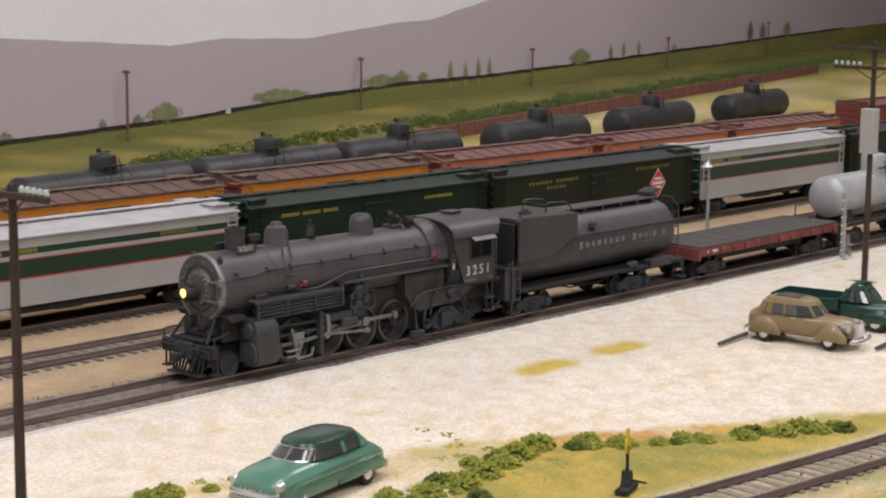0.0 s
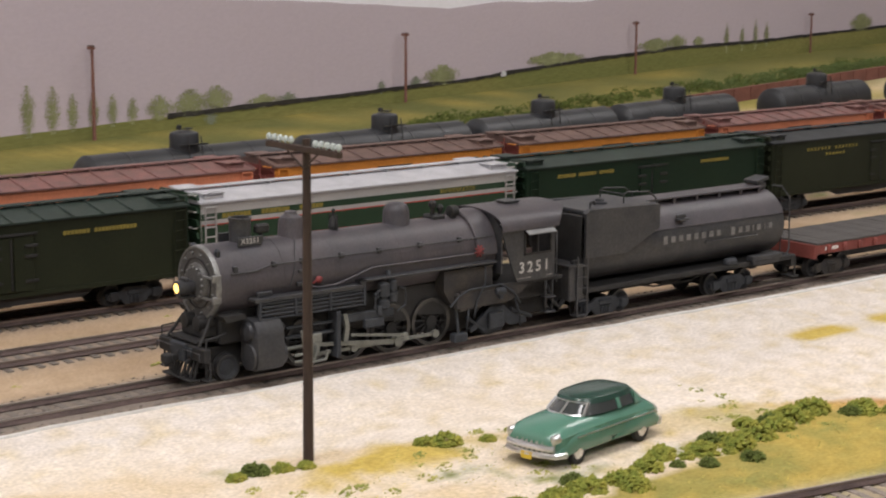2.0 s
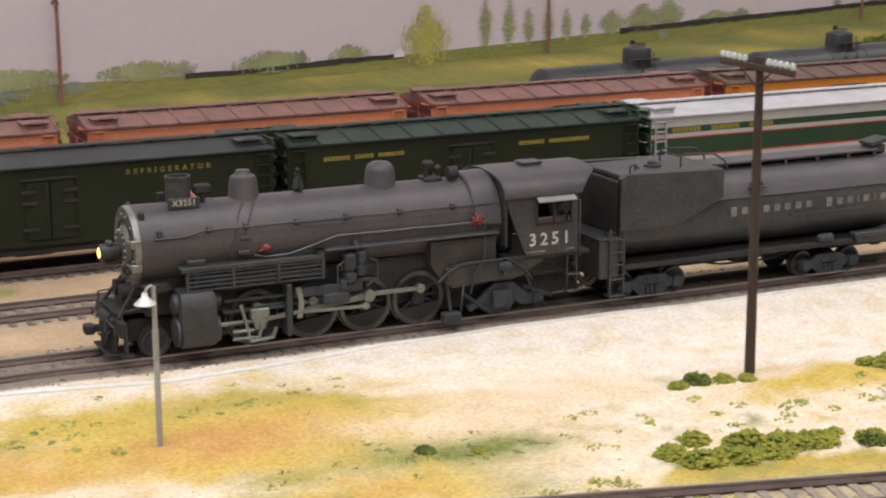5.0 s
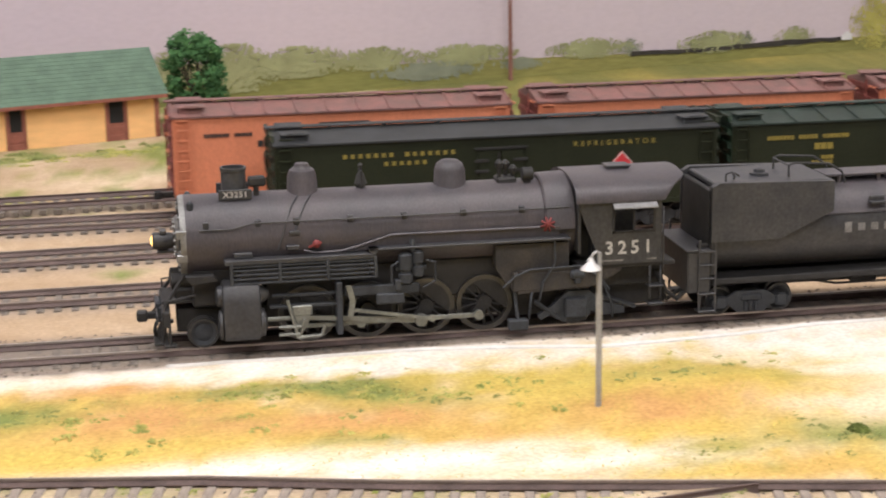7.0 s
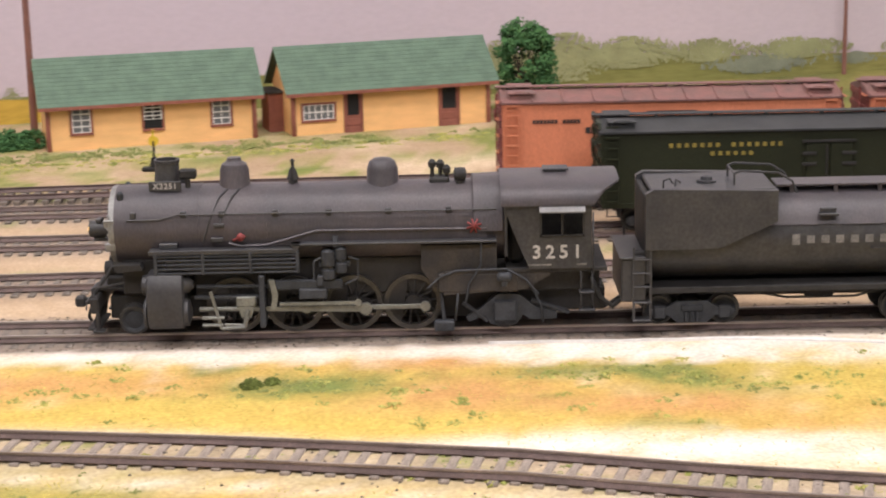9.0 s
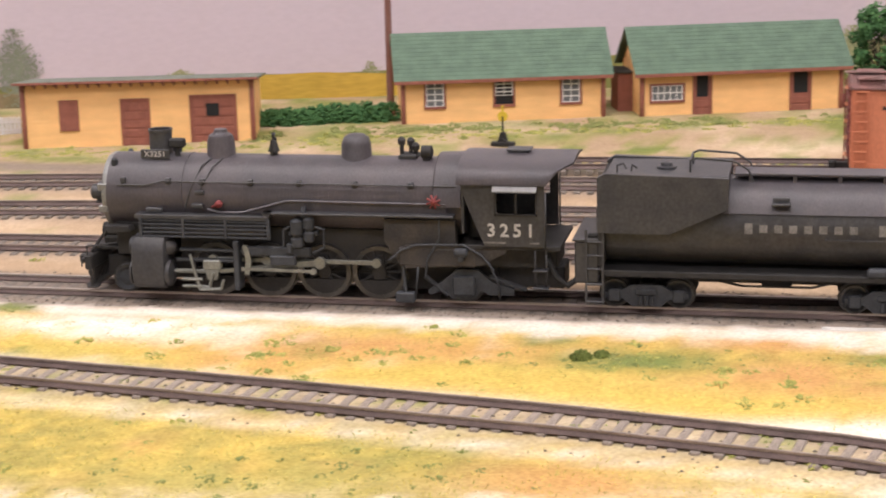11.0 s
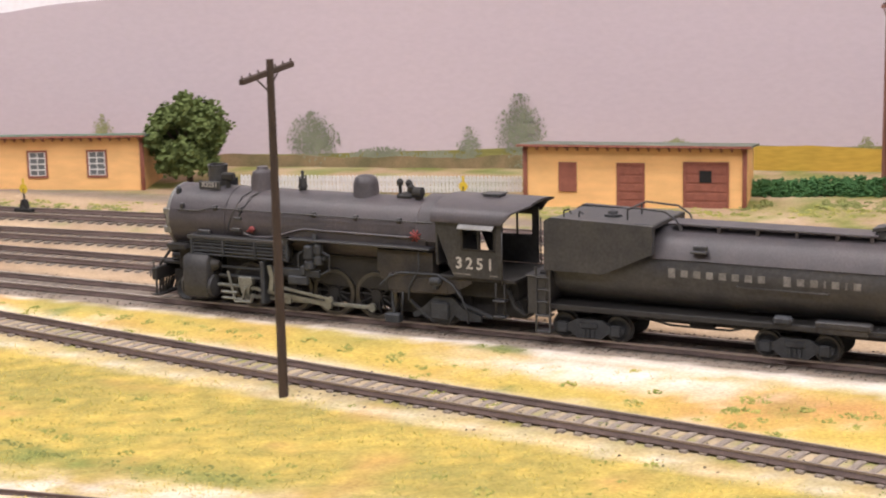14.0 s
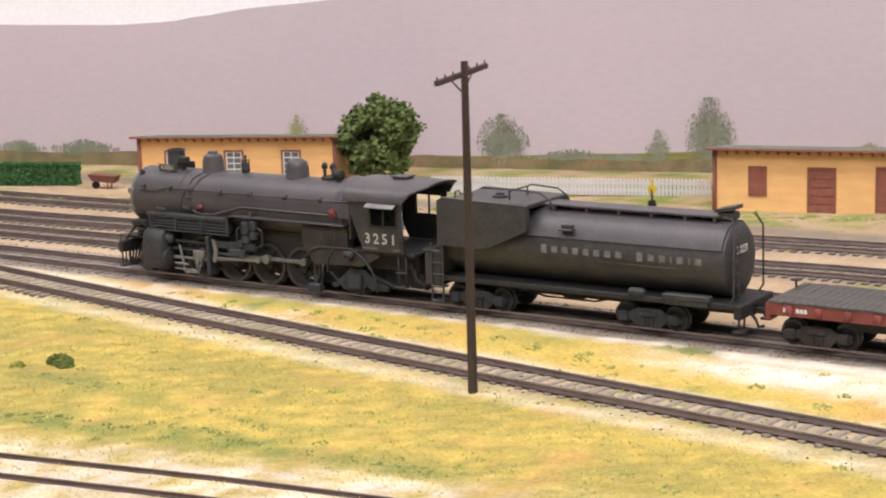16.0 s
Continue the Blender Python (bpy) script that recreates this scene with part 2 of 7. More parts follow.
    def prism(self, outline, lo, hi, axis="y"):
        """An outline in the two other axes, pulled from lo to hi along axis."""
        n = len(outline)
        def at(q, h):
            return {"x": (h, q[0], q[1]), "y": (q[0], h, q[1]), "z": (q[0], q[1], h)}[axis]
        p = [at(q, lo) for q in outline] + [at(q, hi) for q in outline]
        f = [(k, (k + 1) % n, n + (k + 1) % n, n + k) for k in range(n)] + [tuple(range(n))[::-1], tuple(range(n, 2 * n))]
        return self.add(p, f)

    def tube(self, path, r, n=6):
        """A bent bar of even thickness through the points of a path."""
        pts, rings, u = [Vector(q) for q in path], [], None
        for k, q in enumerate(pts):
            a, b = pts[max(k - 1, 0)], pts[min(k + 1, len(pts) - 1)]
            w = ((q - a).normalized() + (b - q).normalized()).normalized()
            u = w.orthogonal().normalized() if u is None else (u - w * u.dot(w)).normalized()
            v = w.cross(u)
            rings.append([q + (u * math.cos(j * math.tau / n) + v * math.sin(j * math.tau / n)) * r for j in range(n)])
        return self.loft(rings)

    def loft(self, rings, caps=True):
        """Rings of equally many points, skinned."""
        n, p, f = len(rings[0]), [q for ring in rings for q in ring], []
        for i in range(len(rings) - 1):
            f += [(i * n + k, i * n + (k + 1) % n, (i + 1) * n + (k + 1) % n, (i + 1) * n + k) for k in range(n)]
        if caps:
            f += [tuple(range(n))[::-1], tuple((len(rings) - 1) * n + k for k in range(n))]
        return self.add(p, f)

    def mesh(self, name, material, smooth=35):
        me = bpy.data.meshes.new(name)
        me.from_pydata([(x * MM, y * MM, z * MM) for x, y, z in self.v], [], self.f)
        bm = bmesh.new()
        bm.from_mesh(me)
        bmesh.ops.recalc_face_normals(bm, faces=bm.faces)
        bm.to_mesh(me)
        bm.free()
        me.materials.append(material)
        if smooth:
            me.polygons.foreach_set("use_smooth", [True] * len(me.polygons))
            me.set_sharp_from_angle(angle=radians(smooth))
        return me


def part(name, shape, material, parent=None, label="", at=None, smooth=35):
    ob = new(name, shape if isinstance(shape, bpy.types.Mesh) else shape.mesh(name, M[material], smooth))
    if parent:
        ob.parent = parent
    if at:
        ob.location = [c * MM for c in at]
    return tagged(ob, label)


def split_pieces(ob):
    """Give each loose piece of a part a mesh object of its own."""
    me = ob.data
    root = list(range(len(me.vertices)))
    def find(i):
        while root[i] != i:
            root[i] = root[root[i]]
            i = root[i]
        return i
    for e in me.edges:
        a, b = find(e.vertices[0]), find(e.vertices[1])
        root[a] = b
    groups = {}
    for p in me.polygons:
        groups.setdefault(find(p.vertices[0]), []).append(p)
    for k, polys in enumerate(groups.values()):
        used = sorted({v for p in polys for v in p.vertices})
        at = {v: i for i, v in enumerate(used)}
        piece = bpy.data.meshes.new(me.name)
        piece.from_pydata([me.vertices[v].co[:] for v in used], [], [[at[v] for v in p.vertices] for p in polys])
        piece.polygons.foreach_set("use_smooth", [p.use_smooth for p in polys])
        piece.materials.append(me.materials[0])
        if k == 0:
            ob.data = piece
        else:
            o = new(ob.name.split(".")[0], piece)
            o.parent, o.matrix_basis = ob.parent, ob.matrix_basis.copy()


def thing(name, label, category, x=0, y=0, z=0, turn=0, group="", kind=""):
    ob = new(name)
    ob.empty_display_size = 0.01
    ob.matrix_world = pose(x * MM, y * MM, z * MM, 0, 0, turn)
    return tagged(ob, label, category, group, kind)


def letters(text, height, material, parent, name, at, turn=(90, 0, 0), depth=0.08, spread=1.0):
    """Raised words in the built-in font, centred at a point of the parent."""
    curve = bpy.data.curves.new(name, "FONT")
    curve.body, curve.size, curve.extrude, curve.align_x, curve.align_y = text, height * 1.4 * MM, depth * MM, "CENTER", "CENTER"
    curve.space_character, curve.resolution_u, curve.offset = spread, 2, height * 0.028 * MM
    tmp = bpy.data.objects.new(name, curve)
    me = bpy.data.meshes.new_from_object(tmp)
    bpy.data.objects.remove(tmp)
    me.materials.append(M[material])
    ob = new(name, me)
    ob.parent = parent
    ob.matrix_local = pose(*[c * MM for c in at], *turn)
    return ob


def bars(shape, x0, y, z, widths, height, gap=0.35, depth=0.06):
    """Plain bars that stand for words that are not spelled out; each width is a letter, 0 a space."""
    x = x0
    for w in widths:
        if w:
            shape.box(x, x + w, y - depth, y, z - height / 2, z + height / 2)
        x += (w or height) + gap
    return shape


def blob(shape, c, r, seed, n=7, rough=0.35):
    """A knobbly low clump."""
    rnd = random.Random(seed)
    rings = []
    for i in range(5):
        a = -0.25 + i / 4 * 1.75
        rr, h = math.cos(min(a, 1.5)) * r, math.sin(a) * r
        rings.append([(c[0] + rr * math.cos(k * math.tau / n + i) * rnd.uniform(1 - rough, 1 + rough),
                       c[1] + rr * math.sin(k * math.tau / n + i) * rnd.uniform(1 - rough, 1 + rough),
                       c[2] + h * rnd.uniform(0.8, 1.1)) for k in range(n)])
    return shape.loft(rings)

# ---- the layout's ground ----
def lerp(x, xs, ys):
    return float(np.interp(x, xs, ys))


def spur_y(x):
    return lerp(x, (-1000, -850, -720, -610, -493, -393, -290, -183, -69, 6, 54, 162, 302, 455, 550, 900), (0, -8, -24, -42, -61, -76, -90, -103, -119, -133, -147, -171, -206, -232, -242, -262))


def near_y(x):
    return lerp(x, (-1000, -600, -388, -320, -150, 0, 140), (-330, -290, -250, -237, -212, -190, -168))


def track2_y(x):
    return lerp(x, (-1300, -670, -75, 300, 3600), (20, 47, 69, 72, 72))


def track3_y(x):
    return lerp(x, (-1300, -705, -280, 40, 3600), (60, 83, 126, 134, 134))


def track4_y(x):
    return lerp(x, (-1300, -705, -290, -85, 3600), (100, 135, 184, 191, 191))


def track5_y(x):
    return lerp(x, (-300, -88, 300, 475, 742, 1045, 1421, 2000), (222, 238, 252, 262, 285, 322, 378, 470))


def back_y(x):
    return 510 + 0.27 * x if x > -1250 else 172.5


def platform_edge(x):
    return lerp(x, (-420, -300, -100, 70, 160, 195, 290, 350, 450, 500, 580, 700, 900), (-20, -24, -31, -38, -46, -68, -80, -92, -116, -140, -190, -240, -300))


def ripple(x, y, s, seed=0.0):
    return noise.noise(Vector((x / s, y / s, seed)))


MOUNDS = [(150, -78, 45, 22, 5.0), (-40, -75, 70, 18, 2.0), (-330, -60, 60, 14, 1.5), (330, -112, 34, 14, 1.5)]


def ground_z(x, y):
    z = lerp(y, (-600, -200, -110, -60, -40, -22, -18, 20, 40, 215, 245, 285, 310, 520), (-3, -1.0, -0.5, 0.2, 2.0, 3.2, 2.4, 2.4, 1.2, 0.8, -0.8, -0.6, 1.5, 2.0))
    z += 0.5 * ripple(x, y, 30) + 0.25 * ripple(x, y, 9, 3)
    for mx, my, rx, ry, h in MOUNDS:
        z += h * math.exp(-((x - mx) / rx) ** 2 - ((y - my) / ry) ** 2)
    if y > 30:
        # ballast is brushed in up to the tops of the sleepers
        for cy in (track2_y(x), track3_y(x), track4_y(x)):
            z += max(0.0, 2.25 - z) * math.exp(-((y - cy) / 19) ** 4)
    if y < -40:
        for cy in (spur_y(x), near_y(x) if x < 140 else -900):
            z = z + ((2.25 if cy == spur_y(x) else 3.7) - z) * math.exp(-((y - cy) / 17) ** 4)
    return z


CREAM, SAND = (0.700, 0.630, 0.560), (0.62, 0.505, 0.36)
TAN, TANPALE = (0.365, 0.262, 0.172), (0.46, 0.345, 0.235)
GOLD, AMBER, LIME, MOSS = (0.495, 0.370, 0.098), (0.475, 0.270, 0.105), (0.335, 0.290, 0.090), (0.165, 0.195, 0.060)
CONCRETE = (0.63, 0.575, 0.525)
CINDER, MEADOW = (0.205, 0.172, 0.148), (0.140, 0.145, 0.050)


def mixc(a, b, k):
    k = min(max(k, 0.0), 1.0)
    return [p + (q - p) * k for p, q in zip(a, b)]


PATCHES = [  # tufts and bare spots that the scenery has: place, radii, material, cover
    (132, -73, 52, 33, GOLD, 1.0), (137, -90, 30, 12, AMBER, 0.75), (150, -58, 26, 11, LIME, 0.6), (92, -121, 60, 8, CREAM, 0.85), (176, -110, 14, 7, LIME, 0.9), (149, -119, 16, 6, LIME, 0.8), (202, -117, 24, 8, MOSS, 1.0),
    (66, -66, 24, 8, LIME, 0.7), (42, -47, 20, 5, MOSS, 0.7), (64, -55, 15, 4, MOSS, 0.8), (48, -77, 32, 9, AMBER, 0.9), (15, -48, 18, 5, MOSS, 0.6), (50, -47, 12, 4, MOSS, 0.7), (17, -106, 46, 8, CREAM, 0.9), (65, -112, 36, 8, CREAM, 0.9), (78, -127, 30, 7, SAND, 0.9),
    (-46, -92, 52, 9, GOLD, 1.0), (-100, -76, 60, 12, GOLD, 0.9), (-140, -50, 46, 10, AMBER, 0.7), (-6, -67, 26, 14, AMBER, 1.0), (-19, -39, 22, 6, AMBER, 0.8), (-54, -57, 24, 11, MOSS, 0.85), (200, -95, 26, 12, SAND, 0.8), (240, -84, 36, 14, SAND, 0.6),
    (-300, -50, 60, 12, GOLD, 0.9), (-225, -42, 44, 9, CREAM, 0.9), (-272, -27, 12, 4, MOSS, 1.0), (-70, -154, 30, 13, AMBER, 0.8), (-105, -145, 26, 16, MOSS, 0.35), (-150, -165, 50, 12, LIME, 0.6),
    (-457, -154, 26, 8, MOSS, 0.6), (-428, -198, 36, 8, MOSS, 0.65), (-352, -187, 46, 8, MOSS, 0.65), (-297, -183, 32, 6, MOSS, 0.45),
]


def ground_tone(x, y):
    """The colour of the scenic material that lies at a place of the layout."""
    n1, n2, n3 = ripple(x, y * 1.3, 60, 1), ripple(x, y * 1.2, 24, 5) + 0.35 * ripple(x, y, 8, 6), ripple(x, y, 10, 9) + 0.5 * ripple(x, y, 4, 2)
    if y > -19:
        c = mixc(TAN, TANPALE, 0.5 + n1 + 0.5 * n2)
        if y > 215 and x < 150:
            c = mixc(c, mixc(LIME, MOSS, 0.5 + n2), (n2 + n3 * 0.6) * 2.2 if y < 330 + 0.27 * x else 0.5 + n2 * 2)
            c = mixc(c, SAND, max(0.0, n1) * 0.8)
        if y > 285 and x >= 150:
            c = mixc(MEADOW, mixc(LIME, GOLD, 0.2 + n1), 0.15 + n1 * 0.6 + 0.2 * n3)
            if x > 900 and y < 505 + 0.2745 * (x - 930):
                c = mixc(mixc(SAND, GOLD, 0.6 + n1), MOSS, 0.35 + n2)
        for ty, w in ((0, 19), (track2_y(x), 16), (track3_y(x), 17), (track4_y(x), 17), (track5_y(x), 16)):
            c = mixc(c, CINDER, 1.5 * math.exp(-((y - ty) / w) ** 4) * (1.0 if ty == 0 else 0.55))
        return mixc(c, MOSS, (n2 - 0.35) * 2 * (80 < y < 240))
    e = platform_edge(x) + 5 * n2 + 3 * n3
    grass = mixc(GOLD, AMBER, 0.28 + 1.4 * n1)
    grass = mixc(grass, SAND, (n2 - 0.2) * 2.4)
    grass = mixc(grass, LIME, (-n1 - 0.1) * 2.2 + n3 * 0.6)
    grass = mixc(grass, MOSS, (-n2 - 0.30) * 3.5 + n3)
    if y < spur_y(x):
        lawn = mixc([0.96 * q for q in GOLD], [0.80 * q for q in LIME], 0.55 + 0.8 * n1 + 1.1 * n3 + 1.0 * ripple(x, y, 6, 4))
        lawn = mixc(lawn, AMBER, (n2 - 0.25) * 1.1)
        grass = mixc(lawn, MOSS, (-n1 - 0.28) * 2 + n3 * 0.5)
        nd = near_y(x) if x < 140 else -900
        grass = mixc(grass, mixc(mixc(CREAM, SAND, 0.8 + n3), CINDER, 0.2 + 0.6 * n2), 1.3 * math.exp(-((y - nd - 9) / 30) ** 4) * (0.75 - 1.3 * n3))
    if 180 < x < 480 and y > spur_y(x) and y > lerp(x, (180, 245, 330, 400, 480), (-200, -152, -172, -166, -150)):
        dirt = mixc(CREAM, SAND, 0.6 + n2)
        dirt = mixc(dirt, GOLD, 2.2 * math.exp(-((x - 330) / 34) ** 2 - ((y + 108) / 13) ** 2) - 0.4 + n3)
        grass = mixc(grass, mixc(dirt, MOSS, (-n2 - 0.3) * 3), min((x - 180) / 50, (480 - x) / 70, 1.0))
    if x > 240 and y < lerp(x, (240, 330, 400, 480, 580), (-152, -172, -166, -150, -205)):
        grass = mixc([0.86 * q for q in mixc(GOLD, LIME, 0.55 + n1 + n3)], MOSS, 0.12 + 0.8 * n3 - 0.9 * n2)
    paving = mixc(mixc(CREAM, SAND, 0.05 + n1 * 0.25), CONCRETE, min((x - 430) / 120, (y + 100 + 14 * n1) / 22, 0.85) + 0.4 * n1)
    paving = mixc(paving, CONCRETE, min((x - 30) / 60, (y + 52 + 10 * n1) / 16, 0.9))
    c = mixc(paving, grass, (e - y) / 6.0)
    for px, py in ((624, -72), (574, -72)):
        c = mixc(c, GOLD, 1.6 * math.exp(-((x - px) / 16) ** 4 - ((y - py) / 7) ** 4) + n3 * 0.3)
    for mx, my, rx, ry, h in MOUNDS[:2]:
        k = math.exp(-((x - mx) / rx / 0.9) ** 2 - ((y - my + 4) / ry / 0.9) ** 2)
        c = mixc(mixc(c, GOLD, 1.3 * k + n3 * 0.2 * (k > 0.2)), AMBER, (k - 0.55) * 1.6 + 0.5 * n3 * (k > 0.4))
    for qx, qy, rx, ry, tone_, cover in PATCHES:
        q = ((x - qx) / rx) ** 2 + ((y - qy) / ry) ** 2
        if q < 4:
            c = mixc(c, tone_, cover * (1.35 * math.exp(-q) + 0.9 * n3 * math.exp(-0.5 * q)))
    d = abs(y - spur_y(x))
    c = mixc(c, mixc(SAND, CREAM, 0.5 + n3), (0.8 if y > spur_y(x) else 0.6) * math.exp(-((d - 17) / (6 if y > spur_y(x) else 3)) ** 2))
    bed = mixc(mixc(CINDER, SAND, 0.4 + 0.5 * n3), MOSS, (n2 + 0.6 * n3 - 0.15) * 2.2)
    c = mixc(c, bed, 0.85 * math.exp(-(d / 13.5) ** 6))
    if x < 60:
        c = mixc(c, CINDER, min(1.0, (60 - x) / 80) * (1.3 + n3) * math.exp(-((y + 17) / 6.0) ** 2))
    return c


def axis_lines(*spans):
    """Grid lines: spans of (from, to, step)."""
    out = []
    for a, b, s in spans:
        out += [a + (b - a) * k / max(1, round((b - a) / s)) for k in range(max(1, round((b - a) / s)))]
    return out + [spans[-1][1]]


gx = axis_lines((-2600, -1000, 80), (-1000, -700, 8), (-700, 720, 4.5), (720, 1200, 10), (1200, 4400, 80))
gy = axis_lines((-700, -330, 30), (-330, 0, 4), (0, 215, 5), (215, 300, 7), (300, 560, 16), (560, 1700, 60))
verts = [(x * MM, y * MM, ground_z(x, y) * MM) for y in gy for x in gx]
tones = [(*ground_tone(x, y), 1.0) for y in gy for x in gx]
w = len(gx)
ground_mesh = bpy.data.meshes.new("ground")
ground_mesh.from_pydata(verts, [], [(j * w + i, j * w + i + 1, (j + 1) * w + i + 1, (j + 1) * w + i) for j in range(len(gy) - 1) for i in range(w - 1)])
tone = ground_mesh.color_attributes.new("tone", "FLOAT_COLOR", "POINT")
tone.data.foreach_set("color", np.array(tones, dtype=np.float32).ravel())
ground_mesh.polygons.foreach_set("use_smooth", [True] * len(ground_mesh.polygons))
ground_mesh.materials.append(M["ground"])
tagged(new("ground", ground_mesh), "sandy scenic ground with cream platform and golden grass", "ground", kind="structure")


# ---- tracks ----
RAIL_TOP = 5.0


def track(name, label, ycurve, x0, x1, sleeper, seed, detail=True, gauge=16.5, half=14.5, worn="rail"):
    """Two rails on sleepers along a curve y(x); each sleeper is a piece of its own where the camera passes near."""
    rnd = random.Random(seed)
    root = thing(name, label, "railway track", kind="structure")
    xs = axis_lines((x0, x1, 14))
    for side in (-1, 1):
        web, head = Shape(), Shape()
        for shp, prof in ((web, ((-1.1, 2.6), (1.1, 2.6), (1.1, 3.0), (0.35, 3.3), (0.35, 4.3), (-0.35, 4.3), (-0.35, 3.3), (-1.1, 3.0))),
                          (head, ((-0.45, 4.25), (0.45, 4.25), (0.45, 4.9), (0.3, 5.0), (-0.3, 5.0), (-0.45, 4.9)))):
            shp.loft([[(x, ycurve(x) + side * (gauge / 2 + 0.3) + a, z) for a, z in prof] for x in xs])
        r = part("rail", web, "rail", root)
        part("rail_head", head, worn, r)
    plank = [Shape().box(-1.35, 1.35, -half + d, half, 0.7, 2.6, 0.25).mesh("sleeper", M[sleeper]) for d in (0, 0.7)]
    for me in plank:
        me.materials.clear()
        me.materials.append(M[sleeper])
    x, rest = x0 + 3, Shape()
    count = 0
    while x < x1 - 2:
        y = ycurve(x)
        turn = math.atan2(ycurve(x + 5) - ycurve(x - 5), 10)
        near = -560 < x < 640 and count < 250 and detail
        m = pose(x, y + rnd.uniform(-0.5, 0.5), 0, 0, 0, math.degrees(turn) + rnd.uniform(-1.5, 1.5))
        if near:
            ob = new("sleeper", rnd.choice(plank))
            ob.parent = root
            ob.matrix_local = pose(m.translation.x * MM, m.translation.y * MM, rnd.uniform(-0.15, 0.1) * MM, 0, 0, math.degrees(m.to_euler().z))
            count += 1
        else:
            rest.box(-1.35, 1.35, -14.5, 14.5, 0.7, 2.6, 0, m)
        x += rnd.uniform(5.6, 6.4)
    if rest.v:
        tagged(part("sleeper_rows", rest, sleeper, root, smooth=0), kind="stuff")
    return root


track("main_track", "main line track with polished rails on dark sleepers", lambda x: 0.0, -1300, 1500, "tie", 3, worn="railtop")
track("spur_track", "weathered rusty spur track sunk in grass", spur_y, -960, 900, "tiepale", 4, half=11.0, worn="raildull")
track("near_track", "rusty siding joining the spur", near_y, -700, 140, "tie", 5, half=11)
track("yard_track_second", "yard track with rusty rails in tan ballast", track2_y, -1200, 1500, "tie", 6, worn="raildull")
track("yard_track_third", "yard track under the express cars", track3_y, -1200, 1800, "tie", 7, detail=False, worn="raildull")
track("yard_track_fourth", "yard track under the orange refrigerator cars", track4_y, -1200, 1800, "tie", 8, detail=False, worn="raildull")
track("yard_track_fifth", "rearmost yard track under the tank cars", track5_y, -250, 1800, "tie", 9, detail=False)

# ballast stones strewn along the main track and the yard tracks
pebbles, rnd = Shape(), random.Random(12)
for k in range(5200):
    x = rnd.uniform(-700, 800)
    y, lift = rnd.choice([(rnd.uniform(-21, -14), 1.6), (rnd.uniform(14, 22), 1.3), (rnd.uniform(-7, 7), 1.6), (spur_y(x) + rnd.gauss(0, 9), 1.3)])
    s, z = rnd.uniform(0.35, 0.8), ground_z(x, y)
    pebbles.add([(x + s * a, y + s * b * rnd.uniform(0.7, 1), z + s * c) for a, b, c in ((1, 0, 0), (-0.5, 0.9, 0), (-0.5, -0.9, 0), (0.1, 0, 0.8))], [(0, 1, 3), (1, 2, 3), (2, 0, 3)])
tagged(part("ballast_stones", pebbles, "ballast", smooth=0), "loose grey cinder ballast beside the rails", "ballast", kind="stuff")

# white edge line on the platform
line = Shape()
xs = axis_lines((0, 900, 6))


def line_y(x):
    return -21.0 - max(0, x - 450) * 0.012 - 9 * math.exp(-((x - 150) / 55) ** 2)


line.loft([[(x, line_y(x) + a, ground_z(x, line_y(x) + a) + h) for a, h in ((-1.1, -0.3), (1.1, -0.3), (1.0, 0.6), (-1.0, 0.6))] for x in xs])
part("platform_edge_line", line, "white", label="white painted line along the platform edge", smooth=0)["kind"] = "structure"

# ---- painted backdrop ----
def on_back(x, z, off):
    return (x + off * 0.26, back_y(x) - off * 0.966, z)


back = thing("backdrop", "painted backdrop of mauve hills, meadow and pale sky", "backdrop", kind="structure")
sheet = Shape()
for x0, x1 in ((-2600, -1250), (-1250, 4400)):
    y0, y1 = back_y(x0), back_y(x1)
    sheet.add([(x0, y0, -60), (x1, y1, -60), (x1, y1, 900), (x0, y0, 900), (x0, y0 + 20, -60), (x1, y1 + 20, -60), (x1, y1 + 20, 900), (x0, y0 + 20, 900)],
              [(0, 1, 2, 3), (4, 7, 6, 5), (3, 2, 6, 7)])
part("sky_sheet", sheet, "sky", back, "pale lavender painted sky", smooth=0)
HILL = [(-2600, 80), (-1250, 88), (-929, 95), (-845, 94), (-804, 96), (-756, 103), (-680, 110), (-560, 128), (-400, 150), (-200, 165), (100, 160), (400, 138), (650, 112), (790, 102), (899, 97), (1008, 90), (1086, 85), (1167, 89), (1318, 84), (1445, 92), (1508, 96), (1589, 97), (1706, 114), (1850, 130), (2200, 150), (2600, 158), (4400, 150)]
MEADOW_TOP = [(-2600, 10), (-936, 8), (-851, 7), (-609, 9), (-462, 14), (-340, 17), (-263, 16), (-100, 22), (57, 26), (164, 17), (258, 14), (368, 11), (505, 11), (797, 13), (1111, 15), (1275, 21), (1509, 25), (1723, 23), (2186, 26), (3435, 38), (4400, 45)]


def painted(name, top, bottom, material, off, label, x0=-2600, x1=4400, step=12, wob=1.0, seed=0):
    s, xs = Shape(), axis_lines((x0, x1, step))
    tx, tz = zip(*top)
    ring = []
    for x in xs:
        t = lerp(x, tx, tz) + wob * (ripple(x, seed, 40) + 0.5 * ripple(x, seed, 13))
        bz = bottom if not callable(bottom) else bottom(x)
        ring.append([on_back(x, bz, off), on_back(x, t, off), on_back(x, t, off - 0.4), on_back(x, bz, off - 0.4)])
    s.loft(ring)
    return part(name, s, material, back, label, smooth=0)


